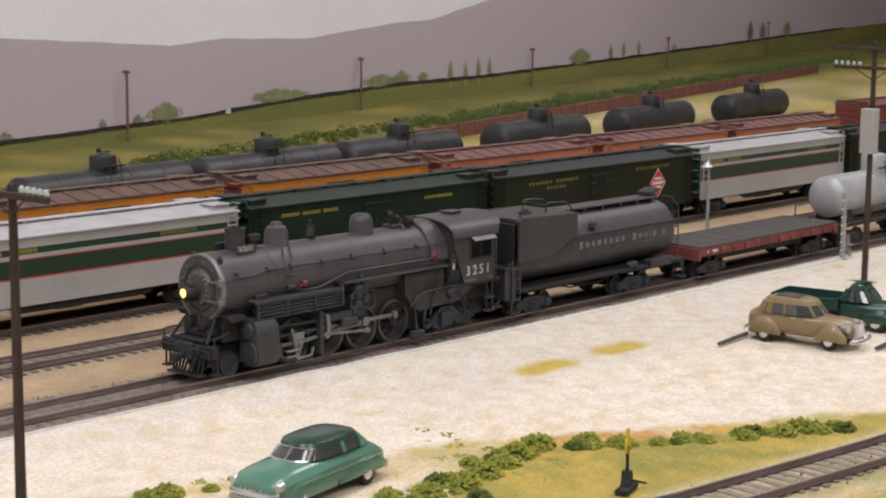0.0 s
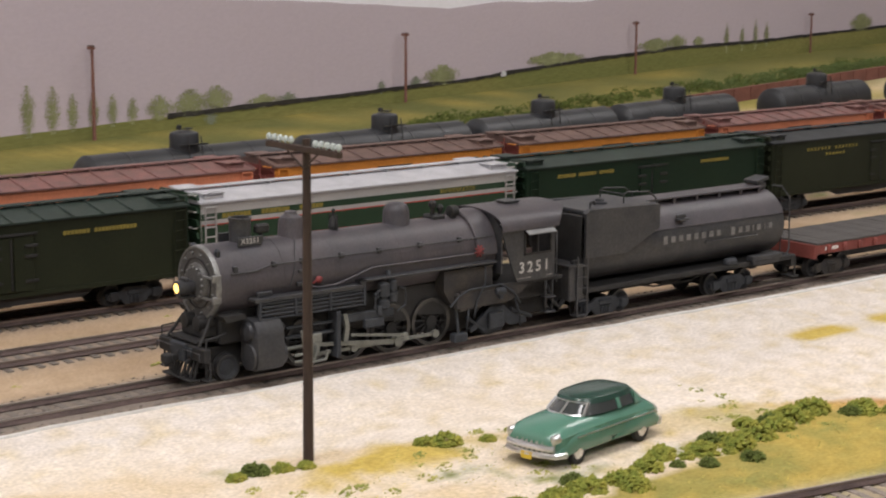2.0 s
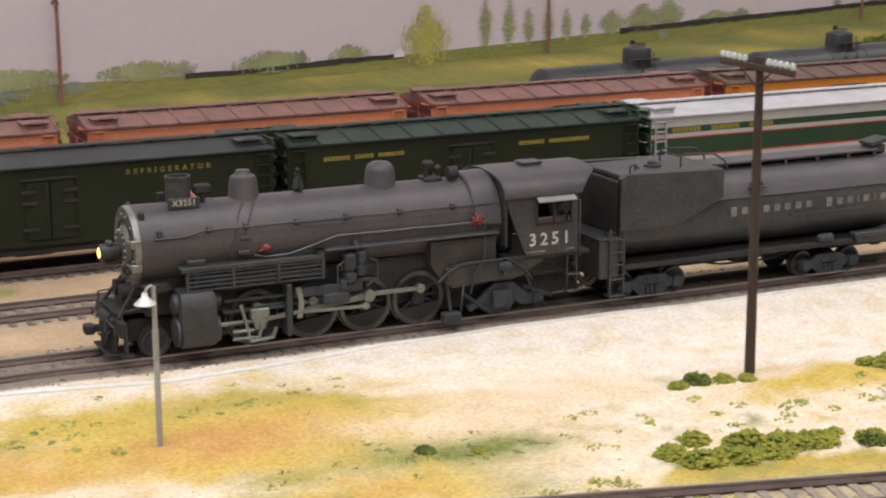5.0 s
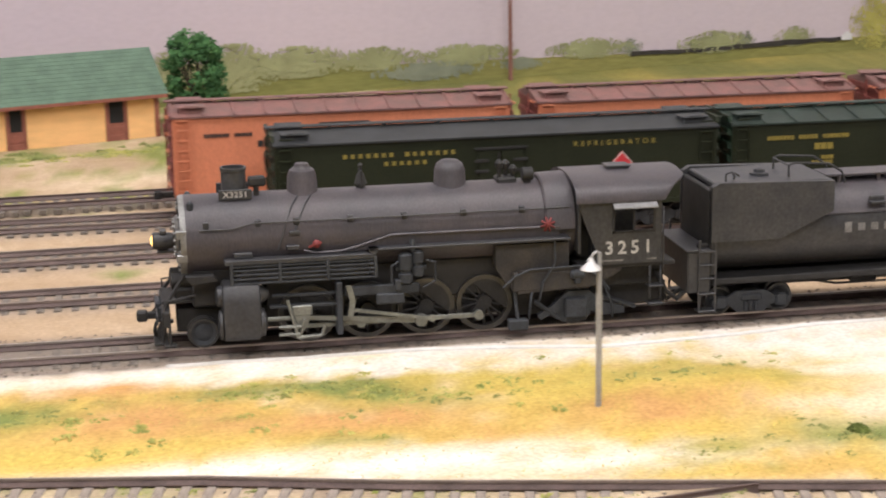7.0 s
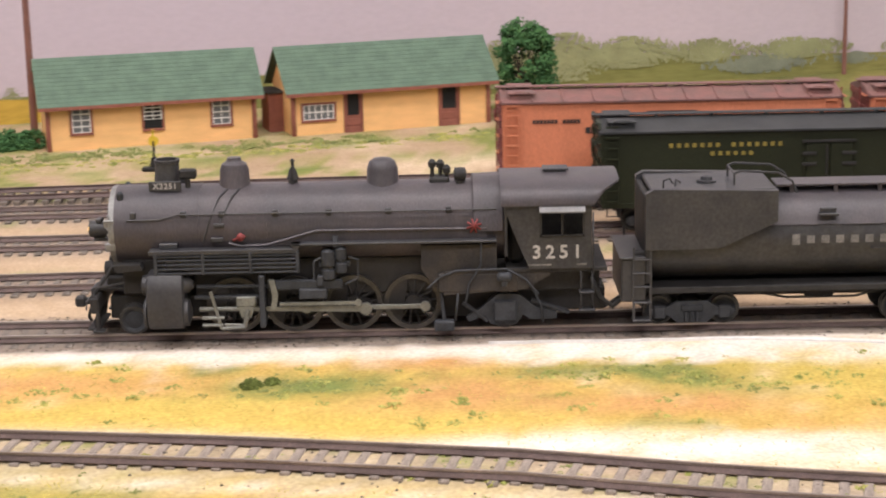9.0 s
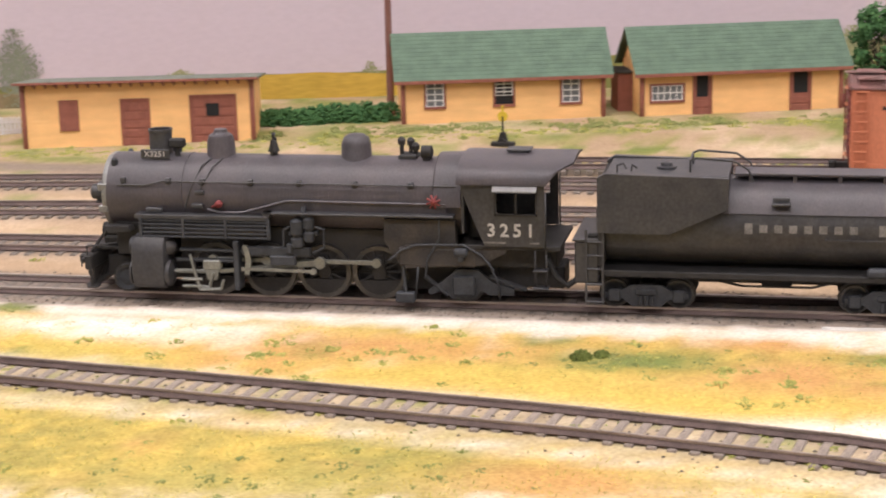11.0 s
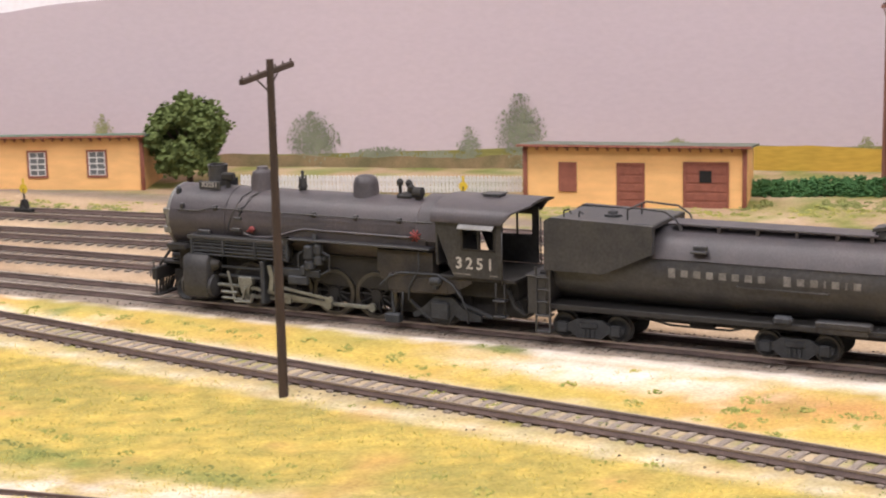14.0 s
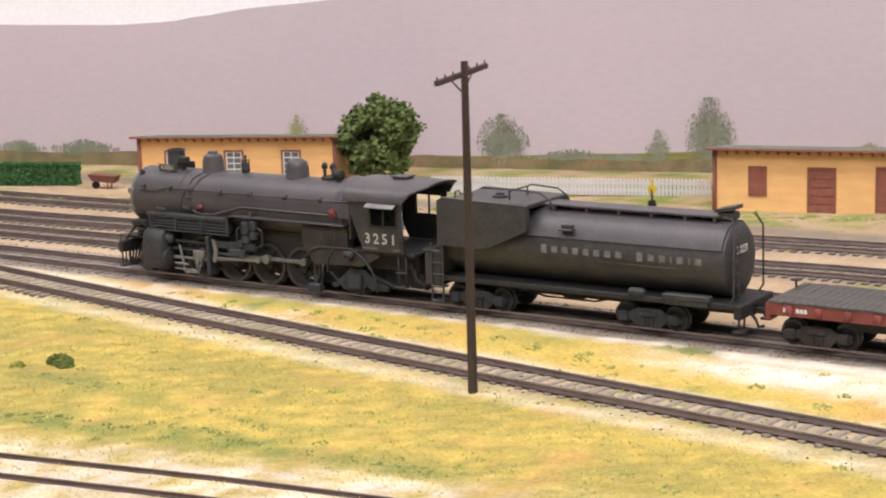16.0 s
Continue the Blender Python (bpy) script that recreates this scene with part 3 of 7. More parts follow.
painted("painted_hills", HILL, -60, "hill", 1.6, "mauve hills painted flat", wob=0.8)
painted("painted_meadow", MEADOW_TOP, -60, "field", 2.0, "olive and gold meadow painted flat", wob=0.6, seed=7)
painted("painted_gold_field", [(-345, 10), (-325, 16), (-290, 17), (-250, 15), (-200, 10)], 1, "fieldgold", 2.6, "golden field painted flat", -345, -200, 6, 0.3)
painted("painted_hedgerow", [(x, z + 1.6) for x, z in MEADOW_TOP], lambda x: lerp(x, *zip(*MEADOW_TOP)) - 1.4 + ripple(x, 3, 9), "paintdark", 2.6, "dark hedgerow line painted flat", 330, 505, 4, 1.2, 21)
painted("painted_hedgerow", [(x, z + 2.2) for x, z in MEADOW_TOP], lambda x: lerp(x, *zip(*MEADOW_TOP)) - 1.6 + ripple(x, 3, 9), "paintdark", 2.6, "dark hedgerow line painted flat", 720, 3400, 5, 1.4, 22)
painted("painted_scrub", [(-1200, 7), (-940, 7), (-850, 8), (-640, 9), (-540, 8), (-462, 9), (-420, 8)], -1, "paintbrown", 2.8, "brown scrub painted flat", -1200, -425, 5, 3.0, 23)


def painted_tree(x, z0, z1, half, material, seed, name="painted_tree"):
    """Brushed foliage on the backdrop: a ragged flat patch of small dabs."""
    rnd = random.Random(seed)
    s = Shape()
    n = int(120 + half * (z1 - z0) * 2.4)
    for k in range(min(n, 1500)):
        u = min(max(rnd.gauss(0.46, 0.24), 0.0), 1.0)
        spread = half * math.sin(math.pi * (0.10 + 0.84 * u)) ** 0.7
        cx, cz = x + max(-1.25, min(1.25, rnd.gauss(0, 0.52))) * spread, z0 + (z1 - z0) * u
        r = rnd.uniform(0.4, 0.9) * (0.42 + 0.020 * half)
        ang = rnd.uniform(0, 6)
        off = 2.12 + 0.0006 * k
        p = [on_back(cx + r * math.cos(ang + q * math.tau / 6) * rnd.uniform(0.6, 1.2), cz + 1.9 * r * math.sin(ang + q * math.tau / 6) * rnd.uniform(0.6, 1.2), off) for q in range(6)]
        s.add(p, [tuple(range(6))])
    return part(name, s, material, back, smooth=0)


PAINTED = [  # place along the backdrop, foot, top, half width, colour
    (528, 1, 45, 18, "paintyellow"), (583, 9, 46, 6, "painttree"), (606, 10, 44, 6, "painttree"), (625, 10, 37, 5, "painttree"), (645, 10, 36, 5, "painttree"),
    (664, 10, 34, 5, "painttree"), (684, 10, 30, 5, "painttree"), (712, 11, 30, 12, "painttree"), (745, 11, 32, 16, "painttree"), (775, 12, 33, 14, "painttree"), (768, 2, 16, 6, "painttree2"),
    (830, 12, 22, 16, "painttree"), (860, 13, 22, 10, "painttree2"), (985, 12, 24, 5, "painttree2"), (1075, 14, 32, 22, "painttree"), (1035, 14, 24, 8, "painttree2"),
    (1260, 22, 34, 34, "painttree"), (1300, 22, 31, 18, "painttree"), (1470, 25, 38, 30, "painttree"), (1520, 25, 40, 18, "painttree"), (1570, 25, 36, 12, "painttree"),
    (1640, 14, 48, 6, "painttree"), (1680, 14, 44, 6, "painttree"), (1715, 14, 50, 6, "painttree"), (1745, 16, 46, 6, "painttree"), (2030, 24, 46, 30, "painttree"),
    (2140, 26, 48, 8, "painttree"), (2190, 26, 50, 8, "painttree"), (2250, 26, 50, 8, "painttree"), (2400, 28, 40, 12, "painttree"), (2780, 30, 68, 16, "painttree2"), (2850, 30, 62, 16, "painttree2"), (3000, 32, 60, 22, "painttree"),
    (300, 12, 24, 26, "painttree"), (395, 9, 23, 24, "painttree"), (330, 11, 22, 8, "painttree2"), (460, 9, 22, 14, "painttree"), (420, 10, 21, 6, "painttree2"),
    (210, 14, 26, 30, "painttree"), (150, 15, 28, 26, "painttree"), (100, 14, 32, 30, "painttree"), (60, 8, 36, 26, "painttree"), (185, 6, 17, 30, "painttree2"), (250, 8, 15, 16, "painttree2"),
    (20, 6, 34, 18, "painttree"), (-456, 3, 47, 12, "painttree2"), (-487, 3, 27, 6, "painttree2"), (-583, 2, 36, 13, "painttree2"), (-540, 2, 14, 22, "painttree2"), (-505, 2, 12, 18, "painttree2"),
    (-718, 8, 34, 6, "painttree"), (-870, 5, 16, 20, "painttree2"), (-920, 5, 15, 16, "painttree2"), (-258, 6, 22, 6, "painttree"), (-365, 14, 21, 6, "painttree"),
]
for k, (px, pz0, pz1, half, pm) in enumerate(PAINTED):
    painted_tree(px, pz0, pz1, half, pm, 40 + k)
for px, pz in ((498, 10), (1170, 15)):
    s = Shape().add([on_back(px + a, pz + b, 3.3) for a, b in ((0, 0), (9, 0), (9, 3.5), (4.5, 6.5), (0, 3.5))], [(0, 1, 2, 3, 4)])
    part("painted_barn", s, "fence", back, "tiny white barn painted flat", smooth=0)

# ---- the room round the layout ----
room = Shape()
for a, b in (((-2700, -2700), (4500, -2700)), ((4500, -2700), (4500, 1800)), ((-2700, 1800), (-2700, -2700)), ((4500, 1800), (-2700, 1800))):
    dx, dy = b[0] - a[0], b[1] - a[1]
    ln = math.hypot(dx, dy)
    nx, ny = dy / ln * 60, -dx / ln * 60
    room.add([(a[0], a[1], -1050), (b[0], b[1], -1050), (b[0], b[1], 1500), (a[0], a[1], 1500), (a[0] + nx, a[1] + ny, -1050), (b[0] + nx, b[1] + ny, -1050), (b[0] + nx, b[1] + ny, 1500), (a[0] + nx, a[1] + ny, 1500)],
             [(0, 1, 2, 3), (4, 7, 6, 5), (0, 4, 5, 1), (3, 2, 6, 7), (0, 3, 7, 4), (1, 5, 6, 2)])
part("room_wall", room, "wall", label="plain off-white wall of the layout room", smooth=0)["kind"] = "structure"
part("ceiling", Shape().box(-2700, 4500, -2700, 1800, 1452, 1500), "ceil", label="white tiled ceiling", smooth=0)["kind"] = "structure"
part("floor", Shape().box(-2700, 4500, -2700, 1800, -1100, -1052), "carpet", label="grey carpeted floor", smooth=0)["kind"] = "structure"
part("layout_fascia", Shape().box(-2600, 4400, -712, -700, -160, 6, 1), "trim", label="painted board along the layout's front edge", smooth=0)["kind"] = "structure"
for lx, ly in LAMPS:
    tr = thing("ceiling_light", "white recessed fluorescent ceiling light with a glowing diffuser", "ceiling light", lx * 1000, ly * 1000, 1449, group="ceiling lights")
    fr = Shape()
    for a in ((-600, 600, -165, -150), (-600, 600, 150, 165), (-600, -585, -150, 150), (585, 600, -150, 150)):
        fr.box(*a, -12, 2, 2)
    part("frame", fr, "wall", tr, smooth=0)
    part("diffuser", Shape().box(-584, 584, -149, 149, -4, 0), "tube", tr, "glowing white diffuser", smooth=0)

# ---- rolling stock ----
def wheel_shapes(r, width=2.6, spokes=0, pin=0.0):
    """Tyre and centre of a wheel whose axle runs along y; the crank pin, if any, hangs down on the outer (-y) face."""
    tyre = Shape().turn([(-width / 2, r * 0.84), (-width / 2, r), (width / 2 - 0.7, r), (width / 2 - 0.6, r + 0.55), (width / 2, r + 0.5), (width / 2, r * 0.84), (-width / 2, r * 0.84)], axis="y", n=30, caps=False)
    core = Shape()
    if spokes:
        core.turn([(-width / 2 - 0.2, 1.9), (-width / 2 - 0.2, 2.4), (width / 2, 2.6), (width / 2, 1.0)], axis="y", n=14)
        w = [(r * 0.86 * math.cos(a), r * 0.86 * math.sin(a)) for a in np.linspace(0.35, math.pi - 0.35, 9)]
        core.prism([(x, z) for x, z in w], -width / 2 + 0.1, 0.6, "y")
        core.prism([(-1.9, -pin), (-1.3, -pin - 1.6), (1.3, -pin - 1.6), (1.9, -pin), (1.6, 0), (-1.6, 0)], -width / 2 - 0.3, 0.3, "y")
        core.rod((0, -width / 2 - 0.2, -pin), (0, -width / 2 - 3.4, -pin), 0.75, n=10)
    else:
        core.turn([(-width / 2 + 0.5, 0.3), (-width / 2 + 0.5, 1.3), (-width / 2 + 0.9, r * 0.6), (-width / 2 + 0.1, r * 0.86), (width / 2, r * 0.86), (width / 2, 0.3)], axis="y", n=20)
    return tyre, core


SMALL = [s.mesh(n, M[m]) for s, n, m in zip(wheel_shapes(4.7), ("tyre", "wheel"), ("tyre", "truckm"))]
DRIVE = [s.mesh(n, M[m]) for s, n, m in zip(wheel_shapes(9.2, 2.8, 14, 4.1), ("tyre", "driving_wheel"), ("rim", "under"))]
SPOKE = Shape().rod((2, -0.3, 0), (8.1, -0.3, 0), 0.48, 0.36, 5, False).mesh("spoke", M["under"])
TRAIL = [s.mesh(n, M[m]) for s, n, m in zip(wheel_shapes(6.0, 2.6), ("tyre", "wheel"), ("tyre", "under"))]
ROLLING = []  # (wheel, radius, place, turn about the upright, phase)


def wheel(meshes, parent, x, y, z, radius, flip, name="wheel", phase=0.0, rolls=False):
    ob = new(name, meshes[1])
    ob.parent = parent
    ob.matrix_local = pose(x * MM, y * MM, z * MM, 0, 0, 180 if flip else 0)
    t = new("tyre", meshes[0])
    t.parent = ob
    if meshes is DRIVE:
        for k in range(14):
            sp = new("spoke", SPOKE)
            sp.parent, sp.matrix_local = ob, pose(0, 0, 0, 0, 360 * k / 14, 0)
    if rolls:
        ROLLING.append((ob, radius, (x, y, z), 180 if flip else 0, phase))
    return ob


def bogie(parent, x, material="truckm", rolls=False, span=10.0, y0=0.0):
    """A two-axle freight truck: cast side frames, bolster, journal boxes, springs and four wheels."""
    b = part("truck", Shape().box(x - 2.5, x + 2.5, y0 - 11, y0 + 11, 8.5, 13.5, 0.5).rod((x, y0, 12), (x, y0, 16), 2.5), "under", parent)
    for s in (-1, 1):
        y = y0 + s * 11.6
        f = Shape()
        outline = [(-span - 3, 10.6), (-span + 2.5, 11.2), (-5, 13.0), (5, 13.0), (span - 2.5, 11.2), (span + 3, 10.6), (span + 3, 8.6), (span - 3, 8.4), (4.6, 5.9), (-4.6, 5.9), (-span + 3, 8.4), (-span - 3, 8.6)]
        f.prism([(x + a, c) for a, c in outline], y - 0.7, y + 0.7, "y")
        for q in (-span, span):
            f.box(x + q - 1.9, x + q + 1.9, min(y, y + s * 1.6), max(y, y + s * 1.6), 7.6, 11.6, 0.4)
        for q in (-1.8, 0, 1.8):
            f.rod((x + q, y + s * 0.9, 6.6), (x + q, y + s * 0.9, 9.6), 0.75, n=8)
        f.box(x - 3.6, x + 3.6, min(y, y + s * 1.3), max(y, y + s * 1.3), 9.8, 12.0, 0.4)
        part("side_frame", f, material, b)
    for q in (-span, span):
        ax = Shape().rod((x + q, y0 - 9, 9.7), (x + q, y0 + 9, 9.7), 0.9, n=8)
        part("axle", ax, "under", b)
        for s in (-1, 1):
            wheel(SMALL, b, x + q, y0 + s * 8.6, 9.7, 4.7, s > 0, rolls=rolls)
    return b


def coupler(parent, x, way, z=14.0, y=0.0):
    c = Shape().box(min(x, x + way * 6), max(x, x + way * 6), y - 1.0, y + 1.0, z - 1.1, z + 1.1, 0.3)
    c.box(min(x + way * 5, x + way * 8.5), max(x + way * 5, x + way * 8.5), y - 2.0, y + 1.6, z - 1.7, z + 1.7, 0.6)
    return part("coupler", c, "under", parent)


LOCO_X = 548.2
M["worn"] = mat("worn_pale_lettering", (0.17, 0.165, 0.16), 0.6, var=0.4, size=3, bump=0)
loco = thing("steam_locomotive", "sooty black steam locomotive with silver smokebox front and lit headlamp", "locomotive", LOCO_X, 0, 0)
CZ = 39.0
b = Shape().turn([(-95, 3), (-95, 12.7), (-94.5, 13.2), (-68, 13.2), (-68, 13.32), (-67.2, 13.32), (-67.2, 13.1), (-30, 13.05), (4, 13.1), (26, 13.2), (30, 13.2), (30, 3)], (0, 0, CZ), "x", 40)
boiler = part("boiler", b, "boiler", loco, "riveted boiler jacket, greyed by dust")
for bx in (-46, -16, 13):
    r = 13.02
    part("jacket_band", Shape().turn([(bx - 0.35, r - 0.5), (bx - 0.3, r + 0.1), (bx + 0.3, r + 0.1), (bx + 0.35, r - 0.5), (bx - 0.35, r - 0.5)], (0, 0, CZ), "x", 40, caps=False), "boiler", boiler)
front = Shape().turn([(-97.6, 0.1), (-97.6, 4.2), (-97.2, 6.4), (-96.4, 7.0), (-95.9, 7.2), (-95.7, 12.2), (-95.0, 12.9), (-94.2, 12.9)], (0, 0, CZ), "x", 48)
smoke = part("smokebox_front", front, "smokeface", loco, "dull graphite smokebox front with bolted door")
part("polished_rim", Shape().turn([(-94.2, 13.25), (-95.2, 13.25), (-96.0, 12.9), (-96.0, 12.2), (-95.5, 12.1)], (0, 0, CZ), "x", 48, caps=False), "silver", smoke, "bright silver rim round the smokebox")
part("door_ring", Shape().turn([(-95.8, 8.6), (-96.2, 8.6), (-96.2, 9.0), (-95.8, 9.0)], (0, 0, CZ), "x", 40, caps=False), "under", smoke)
CLAMP = Shape().rod((-95.6, 0, 0), (-96.6, 0, 0), 0.55, 0.4, n=6).mesh("door_clamp", M["silver"])
BOLT = Shape().rod((-96.8, 0, 0), (-97.9, 0, 0), 0.6, 0.45, n=6).mesh("door_bolt", M["silver"])
for k in range(16):
    a = k * math.tau / 16
    part("door_bolt", BOLT, "bright", smoke, at=(0, 5.6 * math.cos(a), CZ + 5.6 * math.sin(a)))
for k in range(12):
    a = (k + 0.5) * math.tau / 12
    part("door_clamp", CLAMP, "silver", smoke, at=(0, 10.6 * math.cos(a), CZ + 10.6 * math.sin(a)))
for z in (34.6, 42.2):
    part("door_hinge", Shape().box(-97.2, -96.2, -11.8, -4.5, z - 0.4, z + 0.4, 0.15).box(-97.4, -94, -12.9, -11.3, z - 1.3, z + 1.3, 0.3), "silver", smoke, "silver hinge block")
lampb = Shape().box(-103, -97, -1.6, 1.6, 34.2, 35.0, 0.2).turn([(-104.4, 2.3), (-104.0, 2.7), (-99, 2.6), (-97.4, 1.9)], (0, 0, 38.0), "x", 18)
lampb.box(-103, -99.5, -0.5, 0.5, 34.8, 35.9).box(-102, -100, -1.9, 1.9, 40.2, 41.6, 0.3)
hl = part("headlamp", lampb, "black", loco, "round black headlamp on the smokebox door")
part("lens", Shape().turn([(-104.9, 0.2), (-104.7, 1.1), (-104.4, 1.7)], (0, 0, 38.0), "x", 18), "headlamp", hl, "glowing warm lamp lens")
for s in (-1, 1):
    part("marker_lamp", Shape().turn([(48.6, 0.9), (49.0, 1.1), (51.0, 1.1), (51.8, 0.5)], (-92.5, s * 7.8, 0), n=12).rod((-92.5, s * 7.4, 47.5), (-92.5, s * 7.8, 49), 0.4), "truckm", loco)
stack = Shape().turn([(46.0, 5.6), (48.4, 4.4), (49.6, 4.0), (58.4, 3.9), (58.6, 4.15), (59.6, 4.15), (59.6, 3.5), (52, 3.4)], (-78.2, 0, 0.9), n=24)
part("smokestack", stack, "black", loco)
plate = Shape().box(-83.4, -73, -6.6, -6.0, 51.2, 54.4, 0.2).box(-78.8, -77.4, -6.2, -3.0, 52.2, 53.2)
np_ = part("number_board", plate, "black", loco)
letters("X3251", 1.9, "grey", np_, "board_number", (-78.2, -6.65, 52.8), depth=0.04, spread=1.1)
part("number_board", Shape().box(-83.4, -73, 6.0, 6.6, 51.2, 54.4, 0.2).box(-78.8, -77.4, 3.0, 6.2, 52.2, 53.2), "black", loco)
vent = Shape().box(-74.0, -68.4, -4.5, -1.5, 54.6, 57.8, 0.6).rod((-71.4, -3, 50), (-71.4, -3, 55), 0.9)
part("feedwater_heater", vent, "under", loco)
sand = Shape().turn([(46.0, 7.0), (48.0, 5.8), (49.5, 5.0), (55.5, 4.7), (57.6, 4.0), (58.4, 2.6), (58.7, 2.4), (59.6, 2.2), (59.8, 0.2)], (-56.6, 0, 1.0), n=28)
part("sand_dome", sand, "boiler", loco)
steam = Shape().turn([(46.5, 7.2), (48.4, 6.0), (50.2, 5.2), (55.4, 5.0), (57.6, 4.2), (58.6, 2.8), (59.0, 0.2)], (-9.0, 0, 0.8), n=28)
part("steam_dome", steam, "boiler", loco)
bell = Shape().turn([(51.4, 2.3), (52.0, 1.6), (53.0, 1.2)], (-37.9, 0, 0), n=12).turn([(53.2, 2.1), (54.2, 1.7), (56.2, 1.2), (57.2, 0.4)], (-37.9, 0, 0), n=14).rod((-37.9, 0, 57), (-37.9, 0, 59.4), 0.5).turn([(58.6, 0.3), (59.1, 0.9), (59.8, 0.3)], (-37.9, 0, 0), n=10)
bell.tube([(-37.9, -2.4, 52), (-37.9, -2.4, 57.4), (-37.9, 2.4, 57.4), (-37.9, 2.4, 52)], 0.35)
part("bell", bell, "under", loco)
tur = Shape().box(6, 12.5, -3.4, 3.4, 50.5, 53.3, 0.6)
for tx, ty, h in ((7.0, -1.5, 59.0), (9.6, 0.8, 58.4), (11.6, -0.8, 57)):
    tur.rod((tx, ty, 52), (tx, ty, h - 1.6), 0.7).turn([(h - 2.6, 1.2), (h - 1.0, 1.4), (h, 0.6)], (tx, ty, 0), n=12)
part("safety_valve", tur, "under", loco)
gen = Shape().turn([(13.8, 0.6), (14.2, 2.2), (17.5, 2.2), (18, 0.8)], (0, -3.2, 54.3), "x", 16).box(14.6, 17, -4.2, -2.2, 50.2, 53.3, 0.3)
part("turbo_generator", gen, "under", loco)
for s in (-1, 1):
    rail_ = Shape()
    zz, yy = 44.8, s * 12.9
    rail_.tube([(-90, yy, zz - 1.5), (-80, yy, zz - 1.5), (-74, yy, zz), (27, yy + s * 0.3, zz)], 0.32)
    for px in (-88, -72, -60, -43, -26, -7, 12, 24):
        rail_.box(px - 0.9, px + 0.9, min(yy, yy - s * 1.4), max(yy, yy - s * 1.4) + 0.2, zz - 1.1, zz + 0.9, 0.2)
    part("handrail", rail_, "black", loco)
    pipe = Shape().tube([(-58, s * 13.2, 35.4), (-54, s * 13.4, 34.4), (-46, s * 13.5, 34.6), (-40, s * 13.7, 36.2), (-30, s * 13.8, 39.0), (24, s * 14.1, 38.8)], 0.5)
    pipe.prism([(-51, 33.9), (-44, 34.2), (-30, 38.6), (24, 38.4), (24, 34.5), (-36, 34.5)], s * 12.6, s * 13.5, "y")
    part("feed_pipe", pipe, "boiler", loco)
    fb = Shape().box(-83, -36, min(s * 10, s * 17), max(s * 10, s * 17), 33.0, 34.0, 0.2).box(-38, 27, min(s * 10.5, s * 17), max(s * 10.5, s * 17), 34.8, 35.6, 0.2)
    fb.box(-83, -36, min(s * 16.6, s * 17.1), max(s * 16.6, s * 17.1), 32.6, 34.1, 0.15)
    fb.prism([(-38, 34.8), (-38, 35.6), (-35, 35.6), (-36, 33.0)], s * 11, s * 17, "y")
    part("running_board", fb, "black", loco)
    rack = Shape()
    for z in (26.6, 28.0, 29.4, 30.8, 32.0):
        rack.rod((-81, s * 16.6, z), (-36, s * 16.6, z), 0.36, n=8)
    for px in (-81, -66, -51, -36):
        rack.box(px - 0.5, px + 0.5, min(s * 15.9, s * 17.2), max(s * 15.9, s * 17.2), 26.2, 33.2, 0.1)
    part("cooling_pipe", rack, "truckm", loco, "rack of grey cooling pipes under the running board")
    part("air_tank", Shape().turn([(-79, 1), (-78, 3.2), (-38, 3.2), (-37, 1)], (0, s * 12.0, 29), "x", 18), "black", loco)
    cyl = Shape()
    out = [(8.5, 26.6), (13.5, 27.0), (17.4, 26.2), (19.0, 24.2), (19.6, 21.0), (20.0, 15.0), (19.8, 11.6), (18.8, 9.4), (16.2, 8.3), (12.8, 8.6), (8.5, 11.0)]
    cyl.loft([[(x, s * (14 + (a - 14) * k), 16.5 + (c - 16.5) * k) for a, c in out] for x, k in ((-84.2, 0.86), (-83.8, 0.97), (-83.2, 1), (-73.4, 1), (-72.8, 0.97), (-72.4, 0.86))])
    cyl.turn([(-85.6, 2.4), (-85.2, 4.6), (-84.4, 4.8)], (0, s * 15, 13.6), "x", 20).turn([(-86.2, 1.6), (-85.6, 3.2), (-84.0, 3.5)], (0, s * 14, 22.4), "x", 18)
    cyl.turn([(-72.6, 4.6), (-71.2, 4.4), (-70.4, 1.6)], (0, s * 15, 13.6), "x", 18).turn([(-72.6, 3), (-71.2, 2.6), (-69.6, 1.2)], (0, s * 14, 22.4), "x", 16)
    part("cylinder", cyl, "black", loco, "rounded black steam cylinder and valve chest")
    guide = Shape().box(-69.5, -48, min(s * 13.4, s * 15.4), max(s * 13.4, s * 15.4), 17.6, 18.7, 0.2)
    guide.box(-48.6, -46.8, min(s * 11, s * 17.4), max(s * 11, s * 17.4), 8.5, 25.5, 0.3).box(-46, -22, min(s * 14.6, s * 16.2), max(s * 14.6, s * 16.2), 20.4, 23.6, 0.4)
    guide.box(-36, -27, min(s * 15.4, s * 17), max(s * 15.4, s * 17), 17.4, 20.8, 0.4).rod((-68.5, s * 14, 21.5), (-42, s * 14.4, 21.5), 0.6)
    part("guide_bar", guide, "truckm", loco)
    yoke = Shape()
    for a0, a1 in (((-64, 20.5), (-61, 8.4)), ((-61, 8.4), (-53.5, 8.8)), ((-53.5, 8.8), (-52.5, 12)), ((-67, 12), (-60, 12)), ((-67, 9.6), (-60.5, 9.6))):
        yoke.rod((a0[0], s * 17.0, a0[1]), (a1[0], s * 17.0, a1[1]), 0.55, n=7)
    part("lubricator_bracket", yoke, "rod", loco)
    pump = Shape()
